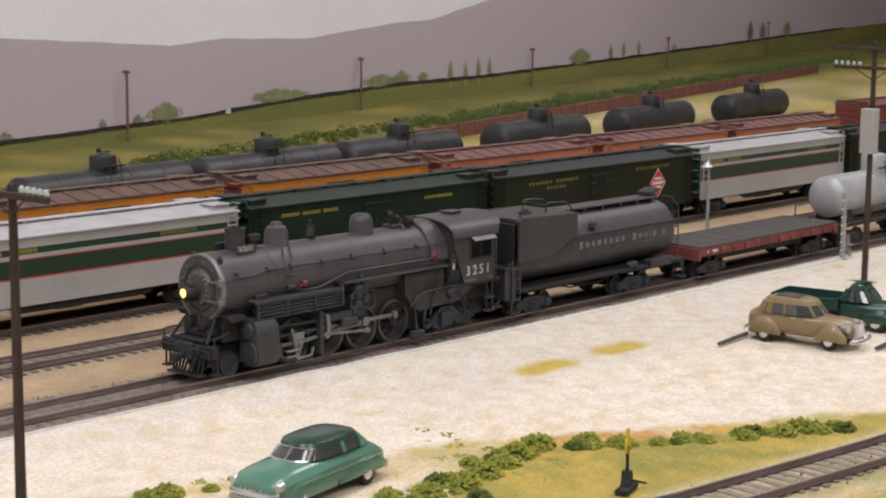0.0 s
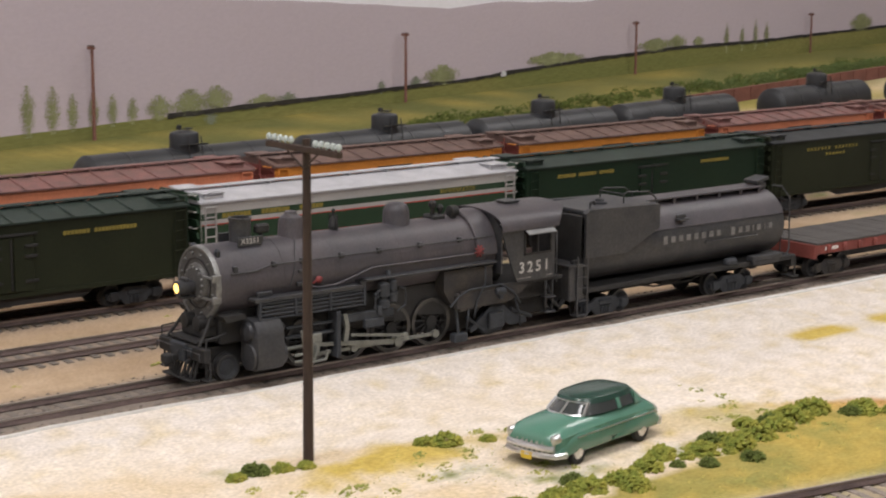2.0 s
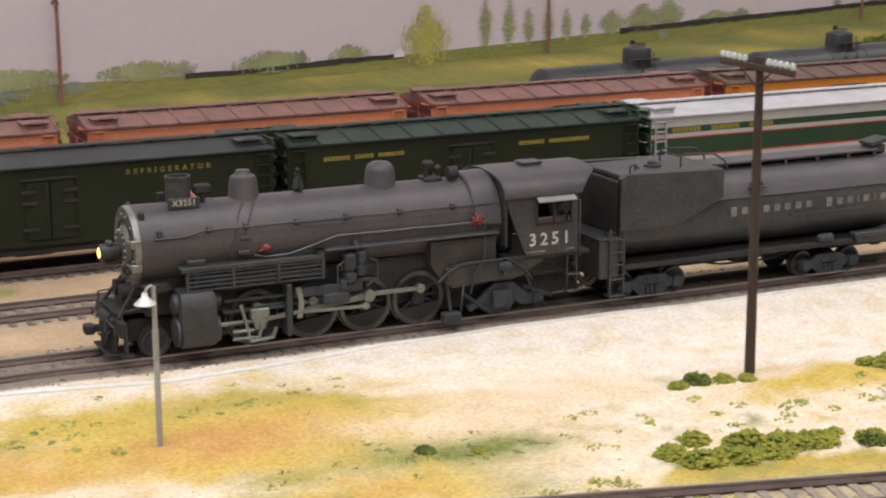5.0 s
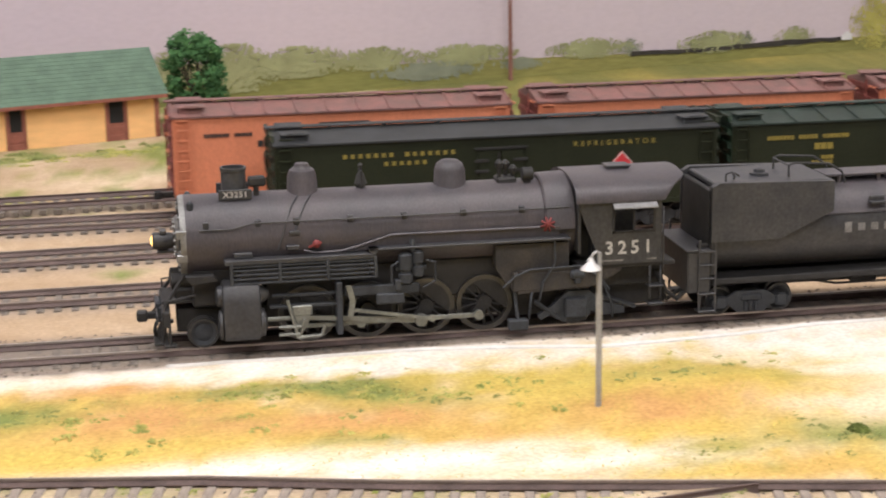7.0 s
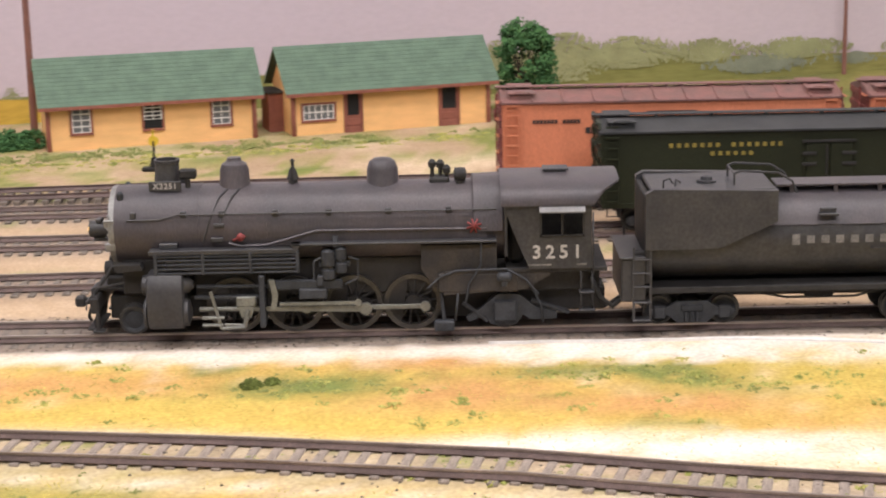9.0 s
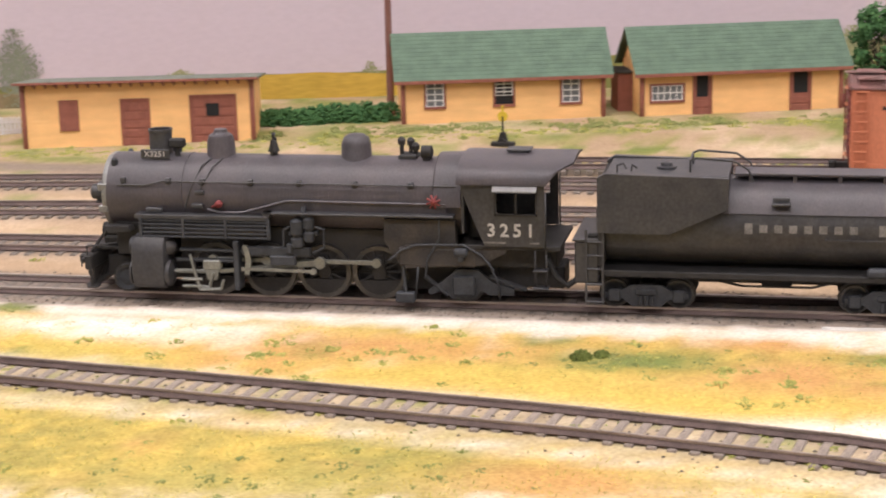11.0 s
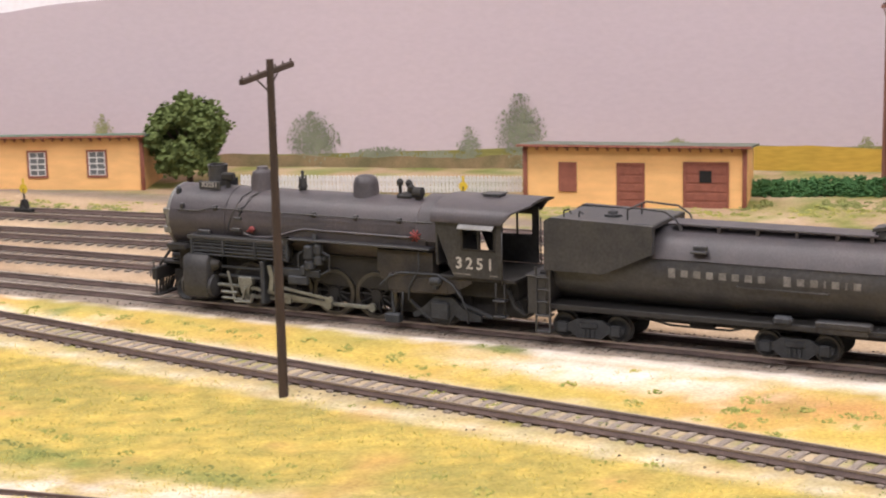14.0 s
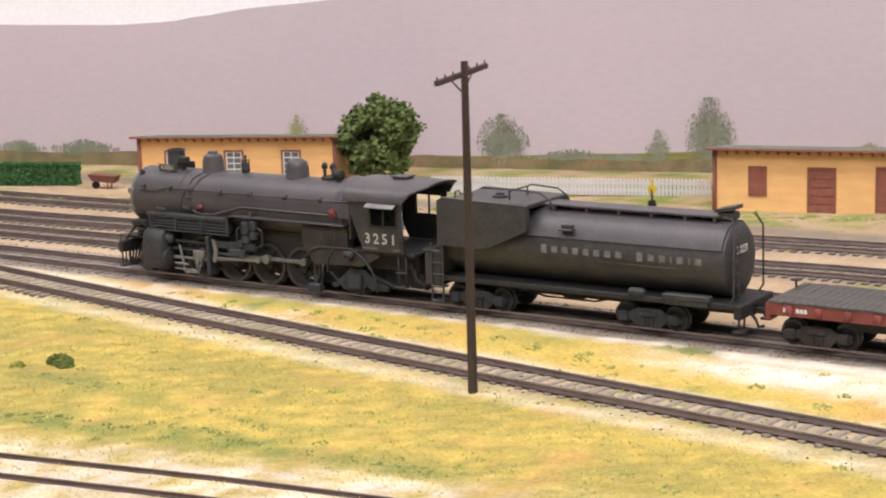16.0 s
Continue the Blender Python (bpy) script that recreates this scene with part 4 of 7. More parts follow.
    if s < 0:
        for px, z0, z1, r in ((-26.4, 23.5, 33.5, 2.3), (-22.4, 25.5, 34.2, 1.9)):
            pump.turn([(z0, r * 0.6), (z0 + 0.6, r), (z0 + 3.2, r), (z0 + 3.6, r * 0.7), (z0 + 4.4, r * 0.7), (z0 + 4.8, r), (z1 - 0.8, r), (z1, r * 0.5)], (px, -15.4, 0), n=14)
        pump.box(-29.5, -19.5, -15.6, -12.6, 27.5, 29.2, 0.3).rod((-24, -16, 34), (-24, -15, 37.4), 0.9).box(-30, -28, -17, -14, 21.5, 25, 0.3).tube([(-19.8, -16.4, 31), (-17, -16.4, 30), (-17, -16.4, 24), (-21, -16.4, 22)], 0.4).tube([(-28.6, -16.6, 31), (-31, -16.6, 29.5), (-31, -16.6, 24)], 0.35)
        part("air_pump", pump, "truckm", loco)
    fire = Shape().prism([(3, 33.6), (27, 33.6), (27, 20), (14, 18.5), (7, 20), (3, 26)], s * 9, s * 14.2, "y")
    fire.box(8, 34, min(s * 12.8, s * 15.6), max(s * 12.8, s * 15.6), 18.2, 24.6, 0.6).prism([(10, 17.5), (36, 19.0), (44, 23.5), (44, 25.6), (10, 25.2)], s * 14.6, s * 15.4, "y")
    part("firebox_side", fire, "grime", loco, "dusty brown firebox side sheet")
    box_ = Shape().box(6.8, 13.2, min(s * 13, s * 16.6), max(s * 13, s * 16.6), 5.8, 9.2, 0.4).rod((10, s * 14.6, 9), (9, s * 14, 19), 0.6)
    part("sand_trap", box_, "truckm", loco)
    tf = Shape().prism([(17, 9.4), (22, 12.5), (27, 16.8), (34, 16.8), (39, 12.6), (46, 10.6), (46, 8.4), (38, 8.2), (35, 10), (33, 6.8), (25, 6.8), (23, 10), (18, 7.8)], s * 11.2, s * 12.8, "y")
    tf.box(25.8, 33.2, min(s * 12.6, s * 14.6), max(s * 12.6, s * 14.6), 8.2, 14.8, 0.5).rod((16, s * 12, 14), (24, s * 12.4, 8), 0.8).rod((38, s * 12.4, 14.6), (50, s * 11, 10), 0.8)
    part("trailing_truck", tf, "truckm", loco)
    red = Shape().turn([(-0.4, 1.3), (0.4, 1.3)], (-54.0, s * 13.7, 37.4), "y", 10).rod((-56.5, s * 13.5, 36.4), (-52.5, s * 13.8, 37.8), 0.4)
    for k in range(4):
        a = k * math.pi / 4 + 0.3
        red.rod((20.0 - 2.4 * math.cos(a), s * 14.6, 39.8 - 2.4 * math.sin(a)), (20.0 + 2.4 * math.cos(a), s * 14.6, 39.8 + 2.4 * math.sin(a)), 0.36, n=6)
    part("valve_handwheel", red, "red", loco, "faded red valve handwheels")
    sandpipe = Shape().tube([(-58.5, s * 5, 51.4), (-61, s * 9, 49.4), (-64, s * 13.1, 42), (-66, s * 13.3, 36)], 0.28).tube([(-54.6, s * 5, 51.4), (-57, s * 9.2, 49.4), (-60.5, s * 13.1, 42)], 0.28)
    sandpipe.box(-62.5, -59.0, min(s * 12.6, s * 13.8), max(s * 12.6, s * 13.8), 40.6, 41.8, 0.2).box(-63.5, -59.5, min(s * 12.9, s * 14.4), max(s * 12.9, s * 14.4), 36.0, 37.4, 0.2).box(-80, -74, min(s * 12.4, s * 14.2), max(s * 12.4, s * 14.2), 34.0, 35.8, 0.3)
    part("sand_pipe", sandpipe, "black", loco)
# the second box is no framing: dark fill added to close the space under the boiler
frame_ = Shape().box(-98, 62, -6.2, 6.2, 9.5, 17, 0.4).box(-70, 24, -9, 9, 17, 29, 0.4).box(-93, -72, -9.5, 9.5, 18, 30, 0.6).box(26, 60, -10, 10, 17, 24, 0.5)
part("frame", frame_, "under", loco)
deck = Shape().box(-102.6, -86, -8.5, 8.5, 19.4, 20.6, 0.3).box(-102.8, -100.2, -15.6, 15.6, 13.6, 18.8, 0.5)
part("pilot_deck", deck, "under", loco)
for y in np.linspace(-9, 9, 9):
    part("pilot_bar", Shape().rod((-101.6, float(y), 13.8), (-104.6 + abs(float(y)) * 0.2, float(y) * 0.92, 7.0), 0.5, n=6), "under", loco)
part("pilot", Shape().box(-105.4, -101.0, -9.6, 9.6, 6.4, 7.2, 0.3), "under", loco, "black slatted pilot")
part("buffer_block", Shape().box(-104.6, -102.6, -4.4, 4.4, 12.6, 19.2, 0.5).box(-103.4, -102.6, -7.4, 7.4, 15.0, 18.0, 0.2), "truckm", loco)
part("uncoupling_lever", Shape().tube([(-104.2, -14.4, 14.6), (-104.2, -14.2, 17.2), (-104.2, -2.0, 17.2), (-105.4, -0.4, 15.4)], 0.3).tube([(-104.2, 14.4, 14.6), (-104.2, 14.2, 17.2), (-104.2, 2.0, 17.2)], 0.3), "black", loco)
part("air_hose", Shape().tube([(-103.0, -6.0, 14.0), (-104.6, -6.2, 13.0), (-105.2, -6.0, 10.4), (-104.6, -5.4, 8.6)], 0.55, 7), "rubber", loco)
part("deck_casting", Shape().box(-98.6, -88, -7.4, 7.4, 20.4, 24.0, 0.8).turn([(-99.6, 1.0), (-99.2, 2.6), (-91, 2.6)], (0, -4.0, 25.6), "x", 14).turn([(-99.6, 1.0), (-99.2, 2.6), (-91, 2.6)], (0, 4.0, 25.6), "x", 14), "under", loco)
for s in (-1, 1):
    part("deck_brace", Shape().tube([(-94.8, s * 7.5, 29), (-97.0, s * 8.8, 26), (-102.0, s * 10.6, 19)], 0.6, 8), "under", loco)
    part("deck_handrail", Shape().tube([(-101.8, s * 14.9, 18.6), (-101.8, s * 14.9, 22.0), (-98, s * 14.6, 22.4), (-92, s * 12, 22.8)], 0.33), "black", loco)
    part("smokebox_step", Shape().prism([(-95.0, 29.2), (-86.4, 29.2), (-85.4, 27.6), (-93.4, 26.8)], s * 10.2, s * 15.2, "y"), "under", loco)
    part("corner_step", Shape().box(-102.4, -98.6, min(s * 12.2, s * 16.0), max(s * 12.2, s * 16.0), 7.4, 8.1, 0.2).box(-101.0, -100.2, min(s * 12.6, s * 13.2), max(s * 12.6, s * 13.2), 7.8, 14.2, 0.1).box(-101.0, -100.2, min(s * 15.0, s * 15.6), max(s * 15.0, s * 15.6), 7.8, 14.2, 0.1), "under", loco)
    part("pilot_truck_frame", Shape().box(-95, -84.5, min(s * 5.4, s * 6.6), max(s * 5.4, s * 6.6), 8.4, 11.4, 0.5), "truckm", loco)
    part("injector_pipe", Shape().tube([(5, s * 15.8, 20), (9, s * 16.0, 23.6), (14, s * 16.0, 25.6), (30, s * 16.2, 25.9), (36, s * 16.2, 22.5), (40, s * 16.0, 17.5)], 0.42).tube([(22, s * 15.9, 34.5), (22, s * 16.1, 27.5), (18, s * 16.1, 21), (17, s * 15.6, 15)], 0.38), "truckm", loco)
    part("hanger_rod", Shape().tube([(38, s * 14.6, 20), (41.5, s * 14.4, 12), (41.5, s * 14.2, 7.6)], 0.4).tube([(14.5, s * 15.2, 18), (13.6, s * 15.0, 9)], 0.4), "truckm", loco)
    part("injector", Shape().turn([(27, 1.0), (27.6, 1.6), (31, 1.6), (31.6, 0.8)], (0, s * 16.6, 23.4), "x", 12).box(28.2, 30.2, min(s * 15.6, s * 17.6), max(s * 15.6, s * 17.6), 20.4, 22.4, 0.3), "truckm", loco)
    wheel(SMALL, loco, -90, s * 8.6, 9.7, 4.7, s > 0, "pilot_wheel", rolls=True)
    wheel(TRAIL, loco, 29.5, s * 8.6, 11.0, 6.0, s > 0, "trailing_wheel", rolls=True)
    for k in range(4):
        wheel(DRIVE, loco, -19.0 * k, s * 8.8, 14.2, 9.2, s > 0, "driving_wheel", 0.0 if s < 0 else math.pi / 2, True)
coupler(loco, -102, -1)
# cab
for s in (-1, 1):
    y0, y1 = sorted((s * 16.2, s * 17.0))
    side = Shape().prism([(29, 47.8), (41, 47.8), (41, 36.6), (35.5, 30), (31.5, 40)], y0, y1, "y").box(41, 54.4, y0, y1, 45.2, 47.8).box(54.4, 57, y0, y1, 26, 47.8)
    side.prism([(41, 36.6), (54.4, 36.6), (54.4, 26), (37.5, 26), (35.5, 30)], y0, y1, "y")
    sp = part("cab_side", side, "black", loco)
    fr_ = Shape()
    for a in ((40.6, 54.8, 45.0, 45.7), (40.6, 54.8, 36.2, 36.9), (40.6, 41.3, 36.2, 45.7), (54.1, 54.8, 36.2, 45.7), (47.4, 48.0, 36.2, 45.7)):
        fr_.box(a[0], a[1], min(s * 16.6, s * 17.4), max(s * 16.6, s * 17.4), a[2], a[3])
    part("window_frame", fr_, "under", sp)
    aw = Shape().add([(40.4, s * 17.2, 46.4), (54.8, s * 17.2, 46.4), (54.8, s * 20.2, 44.6), (40.4, s * 20.2, 44.6), (40.4, s * 17.2, 46.8), (54.8, s * 17.2, 46.8), (54.8, s * 20.2, 45.0), (40.4, s * 20.2, 45.0)], [(0, 1, 2, 3), (4, 7, 6, 5), (0, 4, 5, 1), (2, 6, 7, 3), (0, 3, 7, 4), (1, 5, 6, 2)])
    part("awning", aw, "awning", sp, "pale grey window awning", smooth=0)
    letters("3251", 4.3, "numeral", loco, "road_number", (46.0, s * 17.08, 31.2), (90, 0, 0 if s < 0 else 180), 0.06, 1.42)
    small = Shape()
    for q, wd in ((36.8, 7.5), (52.2, 3.2)):
        small.box(q, q + wd, min(s * 17.0, s * 17.1), max(s * 17.0, s * 17.1), 27.0, 27.5)
    part("stencil_bar", small, "worn", loco, smooth=0)
    gr = Shape().tube([(57.4, s * 17.4, 24), (57.4, s * 17.4, 44)], 0.3).box(53, 58, min(s * 13, s * 17), max(s * 13, s * 17), 11.5, 12.3, 0.2).box(53, 58, min(s * 13, s * 17), max(s * 13, s * 17), 17.5, 18.2, 0.2)
    gr.box(53.4, 54, min(s * 15, s * 15.6), max(s * 15, s * 15.6), 11.5, 26).box(57, 57.6, min(s * 15, s * 15.6), max(s * 15, s * 15.6), 11.5, 26)
    part("cab_step", gr, "black", loco)
roof = Shape()
rings = []
for x, half, cut in ((28.4, 18.4, 0), (57.5, 18.4, 0), (61, 16.2, 0.12), (64.4, 13.0, 0.3), (66, 11.0, 0.42)):
    outer = [(max(-half, min(half, -18.4 * math.cos(math.pi * k / 14))), 47.2 + 7.2 * math.sin(math.acos(min(1, abs(max(-half, min(half, -18.4 * math.cos(math.pi * k / 14)))) / 18.4))) ** 0.8) for k in range(15)]
    rings.append([(x, y, z) for y, z in outer] + [(x, y, z - 0.7) for y, z in outer[::-1]])
roof.loft(rings)
part("cab_roof", roof, "boiler", loco, "long arched cab roof with rear overhang")
part("roof_hatch", Shape().box(43, 50, -3, 3, 53.6, 55.2, 0.4).box(42.4, 50.6, -3.4, 3.4, 55.0, 55.5, 0.2), "black", loco)
hood = Shape()
hood.loft([[(x, 14.4 * -math.cos(math.pi * k / 12) * q, 38 + 15.8 * math.sin(math.pi * k / 12) * q) for k in range(13)] for x, q in ((19.5, 0.97), (20, 1), (29, 1.02))])
part("turret_hood", hood, "boiler", loco)
part("cab_front", Shape().prism([(-16.2, 30), (16.2, 30), (16.2, 47.5), (9, 53.5), (-9, 53.5), (-16.2, 47.5)], 29.6, 30.4, "x"), "black", loco)
part("backhead", Shape().box(30.6, 36, -10, 10, 26, 46, 1.5).rod((36, -4, 40), (39, -4, 42), 0.6).rod((36, 3, 38), (38.5, 3, 36), 0.5), "dark", loco)
part("cab_floor", Shape().box(30, 62, -16, 16, 24.6, 26, 0.2), "under", loco)
part("seat_box", Shape().box(43, 52, -15.6, -9, 26, 34, 0.4), "dark", loco)
part("ash_pan", Shape().prism([(-9, 17), (9, 17), (6, 8), (-6, 8)], 6, 40, "x"), "under", loco)
hose = Shape().tube([(57, -12, 22), (60, -12.5, 15), (64, -12, 12), (68, -11.5, 15), (71, -11, 19)], 0.9, 7).tube([(57, -8, 20), (62, -8, 11), (70, -8, 16)], 0.8, 7)
part("water_hose", hose, "rubber", loco)

# running gear that moves on the locomotive (near and far side)
RODS = []
for s in (-1, 1):
    y = s * 12.6
    srod = Shape().box(-57, 0, min(y, y + s * 0.9), max(y, y + s * 0.9), -0.75, 0.75, 0.2)
    for k in range(4):
        srod.turn([(min(y, y + s * 1.4), 1.6), (max(y, y + s * 1.4), 1.6)], (-19.0 * k, 0, 0), "y", 14)
    RODS.append((part("side_rod", srod, "rod", loco, "grey-green steel side rod"), "side", s))
    ym = s * 14.2
    mrod = Shape().prism([(-38, -0.6), (-2, -1.0), (-2, 1.0), (-38, 0.6)], min(ym, ym + s * 0.9), max(ym, ym + s * 0.9), "y")
    mrod.turn([(min(ym, ym + s * 1.5), 2.0), (max(ym, ym + s * 1.5), 2.0)], (0, 0, 0), "y", 16).turn([(min(ym, ym + s * 1.3), 1.4), (max(ym, ym + s * 1.3), 1.4)], (-38, 0, 0), "y", 14)
    RODS.append((part("main_rod", mrod, "rod", loco, "grey-green tapered main rod"), "main", s))
    xh = Shape().box(-3.2, 3.2, min(s * 13, s * 16), max(s * 13, s * 16), 0.8, 4.2, 0.4).prism([(-2.6, 1), (2.6, 1), (1.6, -2.6), (-1.6, -2.6)], min(s * 13, s * 16), max(s * 13, s * 16), "y")
    xh.rod((-15, s * 14.6, 0), (-2, s * 14.6, 0), 0.75).rod((0.6, s * 16.6, 0), (-0.8, s * 16.6, -5.0), 0.55).rod((-0.8, s * 16.6, -5.0), (-7, s * 16.6, -4.6), 0.5)
    RODS.append((part("crosshead", xh, "rod", loco, "pale steel crosshead and piston rod"), "cross", s))
    er = Shape().prism([(-25, -0.5), (0, -0.5), (0, 0.5), (-25, 0.5)], min(s * 16.2, s * 16.9), max(s * 16.2, s * 16.9), "y").turn([(min(s * 16, s * 17), 1.1), (max(s * 16, s * 17), 1.1)], (0, 0, 0), "y", 12)
    RODS.append((part("eccentric_rod", er, "rod", loco), "ecc", s))
    link = Shape().prism([(-45.5, 24), (-43.8, 24), (-42.6, 19), (-43.4, 14), (-45.2, 14), (-44.4, 19)], min(s * 15.6, s * 16.8), max(s * 15.6, s * 16.8), "y")
    part("expansion_link", link, "rod", loco)

# ---- tender ----
tender = thing("tender", "sooty black cylindrical oil tender with square bunker, coupled behind the locomotive", "tender", LOCO_X, 0, 0)
tk = Shape().turn([(76, 2), (76, 13.8), (77, 14.1), (196, 14.1), (197.6, 13.7), (198.8, 12.2), (199.6, 7), (199.9, 0.2)], (0, 0, 32.6), "x", 40)
part("water_tank", tk, "black", tender, "black cylindrical water tank")
shell = Shape()
shell.loft([[(x, 14.75 * math.cos(a), 32.6 + 14.75 * math.sin(a)) for a in np.linspace(0.36, math.pi - 0.36, 19)] + [(x, 14.0 * math.cos(a), 32.6 + 14.0 * math.sin(a)) for a in np.linspace(math.pi - 0.36, 0.36, 19)] for x in (114, 196.6)])
part("tank_jacket", shell, "boiler", tender, "smooth upper jacket sheet")
bk = Shape()
for y0, y1 in ((-16.8, -14), (14, 16.8)):
    bk.prism([(74, 31.2), (74, 49.2), (76.5, 50.6), (115.6, 49.6), (115.6, 39.6), (97, 31.2)], y0, y1, "y")
bk.box(76, 115.6, -15, 15, 48.0, 49.9, 0.4)
part("oil_bunker", bk, "black", tender, "square sloped oil bunker")
part("front_bulkhead", Shape().box(74.6, 75.8, -13.8, 13.8, 20, 47.5, 0.2), "dark", tender)
part("front_locker", Shape().box(66.5, 74.4, -15.4, 15.4, 14, 28.0, 0.5).box(65.8, 74.4, -16, 16, 28.0, 28.8, 0.2), "black", tender)
part("bunker_front", Shape().box(74, 76, -16, 16, 20, 48, 0.4).box(70.5, 74.5, -13.5, -11, 24, 30, 0.4), "under", tender)
part("filler_hatch", Shape().turn([(49, 3.2), (50.6, 3.2), (50.8, 2.0), (51.8, 1.8), (52.2, 0.2)], (95, -2, 0), n=16), "black", tender)
deckt = Shape().box(117, 192, -5.5, 5.5, 48.6, 49.3, 0.15)
for px in (122, 136, 150, 164, 178, 190):
    deckt.box(px - 0.6, px + 0.6, -5.2, -4.4, 46.4, 48.7).box(px - 0.6, px + 0.6, 4.4, 5.2, 46.4, 48.7)
part("roof_walkway", deckt, "boiler", tender)
part("water_hatch", Shape().box(190.5, 196.5, -3.6, 3.6, 47.4, 50.4, 0.5).prism([(189.6, 50.2), (197.4, 51.6), (197.4, 53.0), (189.6, 51.4)], -4.0, 4.0, "y"), "black", tender)
hoops = Shape()
for y in (-8, 6):
    hoops.tube([(103, y, 49), (103, y, 53.6), (105, y, 54.4), (117, y, 53.6), (121.5, y, 50.8), (123, y, 47)], 0.38)
hoops.tube([(103, -8, 53.6), (103, 6, 53.6)], 0.35).tube([(80, -12, 48.5), (80, -12, 52.5), (82, -12, 53.2), (83, -12, 51.5)], 0.35).tube([(84, -8, 48.5), (84.4, -8, 52), (86, -8, 51)], 0.4)
part("handrail", hoops, "black", tender)
grab = Shape().tube([(199.5, -13.5, 18), (201.5, -13.5, 21), (201.5, -13.0, 44), (199.5, -10, 49), (195, -8, 49.6)], 0.4).tube([(199.5, 13.5, 18), (201.5, 13.5, 21), (201.5, 13.0, 44), (199.5, 10, 49)], 0.4)
for z in (25, 29.5, 34, 38.5, 43):
    grab.rod((201.5, -13.4, z), (201.5, -8.4, z), 0.3, n=6)
grab.rod((201.5, -8.4, 18), (201.5, -8.4, 44), 0.3, n=6)
part("rear_ladder", grab, "black", tender)
letters("3251", 2.8, "numeral", tender, "rear_number", (199.95, -2.0, 37.0), (90, 0, 90), 0.3, 1.2)
part("jacket_step", Shape().box(129, 135, -15.6, -12.6, 40.8, 41.6, 0.2).box(129.4, 134.6, -13.6, -12.2, 41.4, 43.2, 0.3), "black", tender)
part("side_grab_rail", Shape().tube([(146, -14.1, 30.2), (146, -15.0, 30.0), (178, -15.0, 30.0), (178, -14.1, 30.2)], 0.3), "black", tender)
fr2 = Shape().box(73, 203, -14.2, 14.2, 16.4, 18.2, 0.3).box(73, 205, -4, 4, 12.5, 17, 0.4)
fr2.box(75, 202, -14.9, -13.9, 16.4, 18.4, 0.2).box(75, 202, 13.9, 14.9, 16.4, 18.4, 0.2)
part("frame", fr2, "under", tender)
part("air_reservoir", Shape().box(159, 165.6, -16.0, -12.6, 18.0, 21.2, 0.9), "truckm", tender)
part("side_step", Shape().box(174, 193, -17.0, -13.0, 18.6, 20.8, 0.3).box(175, 192, -16.4, -14, 16.6, 18.8, 0.2), "black", tender)
part("brake_rigging", Shape().tube([(108, -10, 15.6), (120, -10, 13.2), (142, -10, 13.2), (152, -10, 15.8)], 0.45).box(126, 136, -8, 4, 12.6, 16, 0.8), "under", tender)
for s in (-1, 1):
    st = Shape().box(70, 76, min(s * 12, s * 16.5), max(s * 12, s * 16.5), 7.5, 8.4, 0.2).box(70, 76, min(s * 12, s * 16.5), max(s * 12, s * 16.5), 13.5, 14.2, 0.2)
    for px in (70, 75.4):
        st.box(px, px + 0.7, min(s * 15.6, s * 16.2), max(s * 15.6, s * 16.2), 7.6, 32)
    for z in (19, 23.5, 28):
        st.rod((70.2, s * 16, z), (75.8, s * 16, z), 0.3, n=6)
    part("tender_step", st, "black", tender)
    rs = Shape().box(202, 206.4, min(s * 9, s * 16), max(s * 9, s * 16), 8.2, 9.0, 0.2).box(204, 204.7, min(s * 10, s * 10.6), max(s * 10, s * 10.6), 8.5, 17).box(204, 204.7, min(s * 14.6, s * 15.2), max(s * 14.6, s * 15.2), 8.5, 17)
    part("footboard", rs, "under", tender)
    lt = Shape()
    def plateb(x0, x1, z0, z1):
        lt.box(x0, x1, min(s * 14.12, s * 14.3), max(s * 14.12, s * 14.3), z0, z1)
    x = 120.2
    for word in (8, 7):
        for k in range(word):
            wdt = 3.4 if (word, k) not in ((7, 3), (7, 5)) else 1.5
            big = 0.5 if k == 0 else 0.0
            plateb(x + 0.45, x + wdt - 0.45, 31.9 - big, 34.4 + big)
            x += wdt + 1.25
        x += 4.4
    part("lettering_bar", lt, "worn", tender, "pale worn lettering strip", smooth=0)
part("rear_beam", Shape().box(202, 205, -15, 15, 13, 18.4, 0.4), "under", tender)
coupler(tender, 204.5, 1)
part("air_hose", Shape().tube([(205, -6, 14), (207, -6.2, 12), (208, -5.6, 9), (210, -5, 9.6)], 0.6, 7), "rubber", tender)
for bx in (89.5, 166.0):
    bogie(tender, bx, rolls=True, span=10.5)

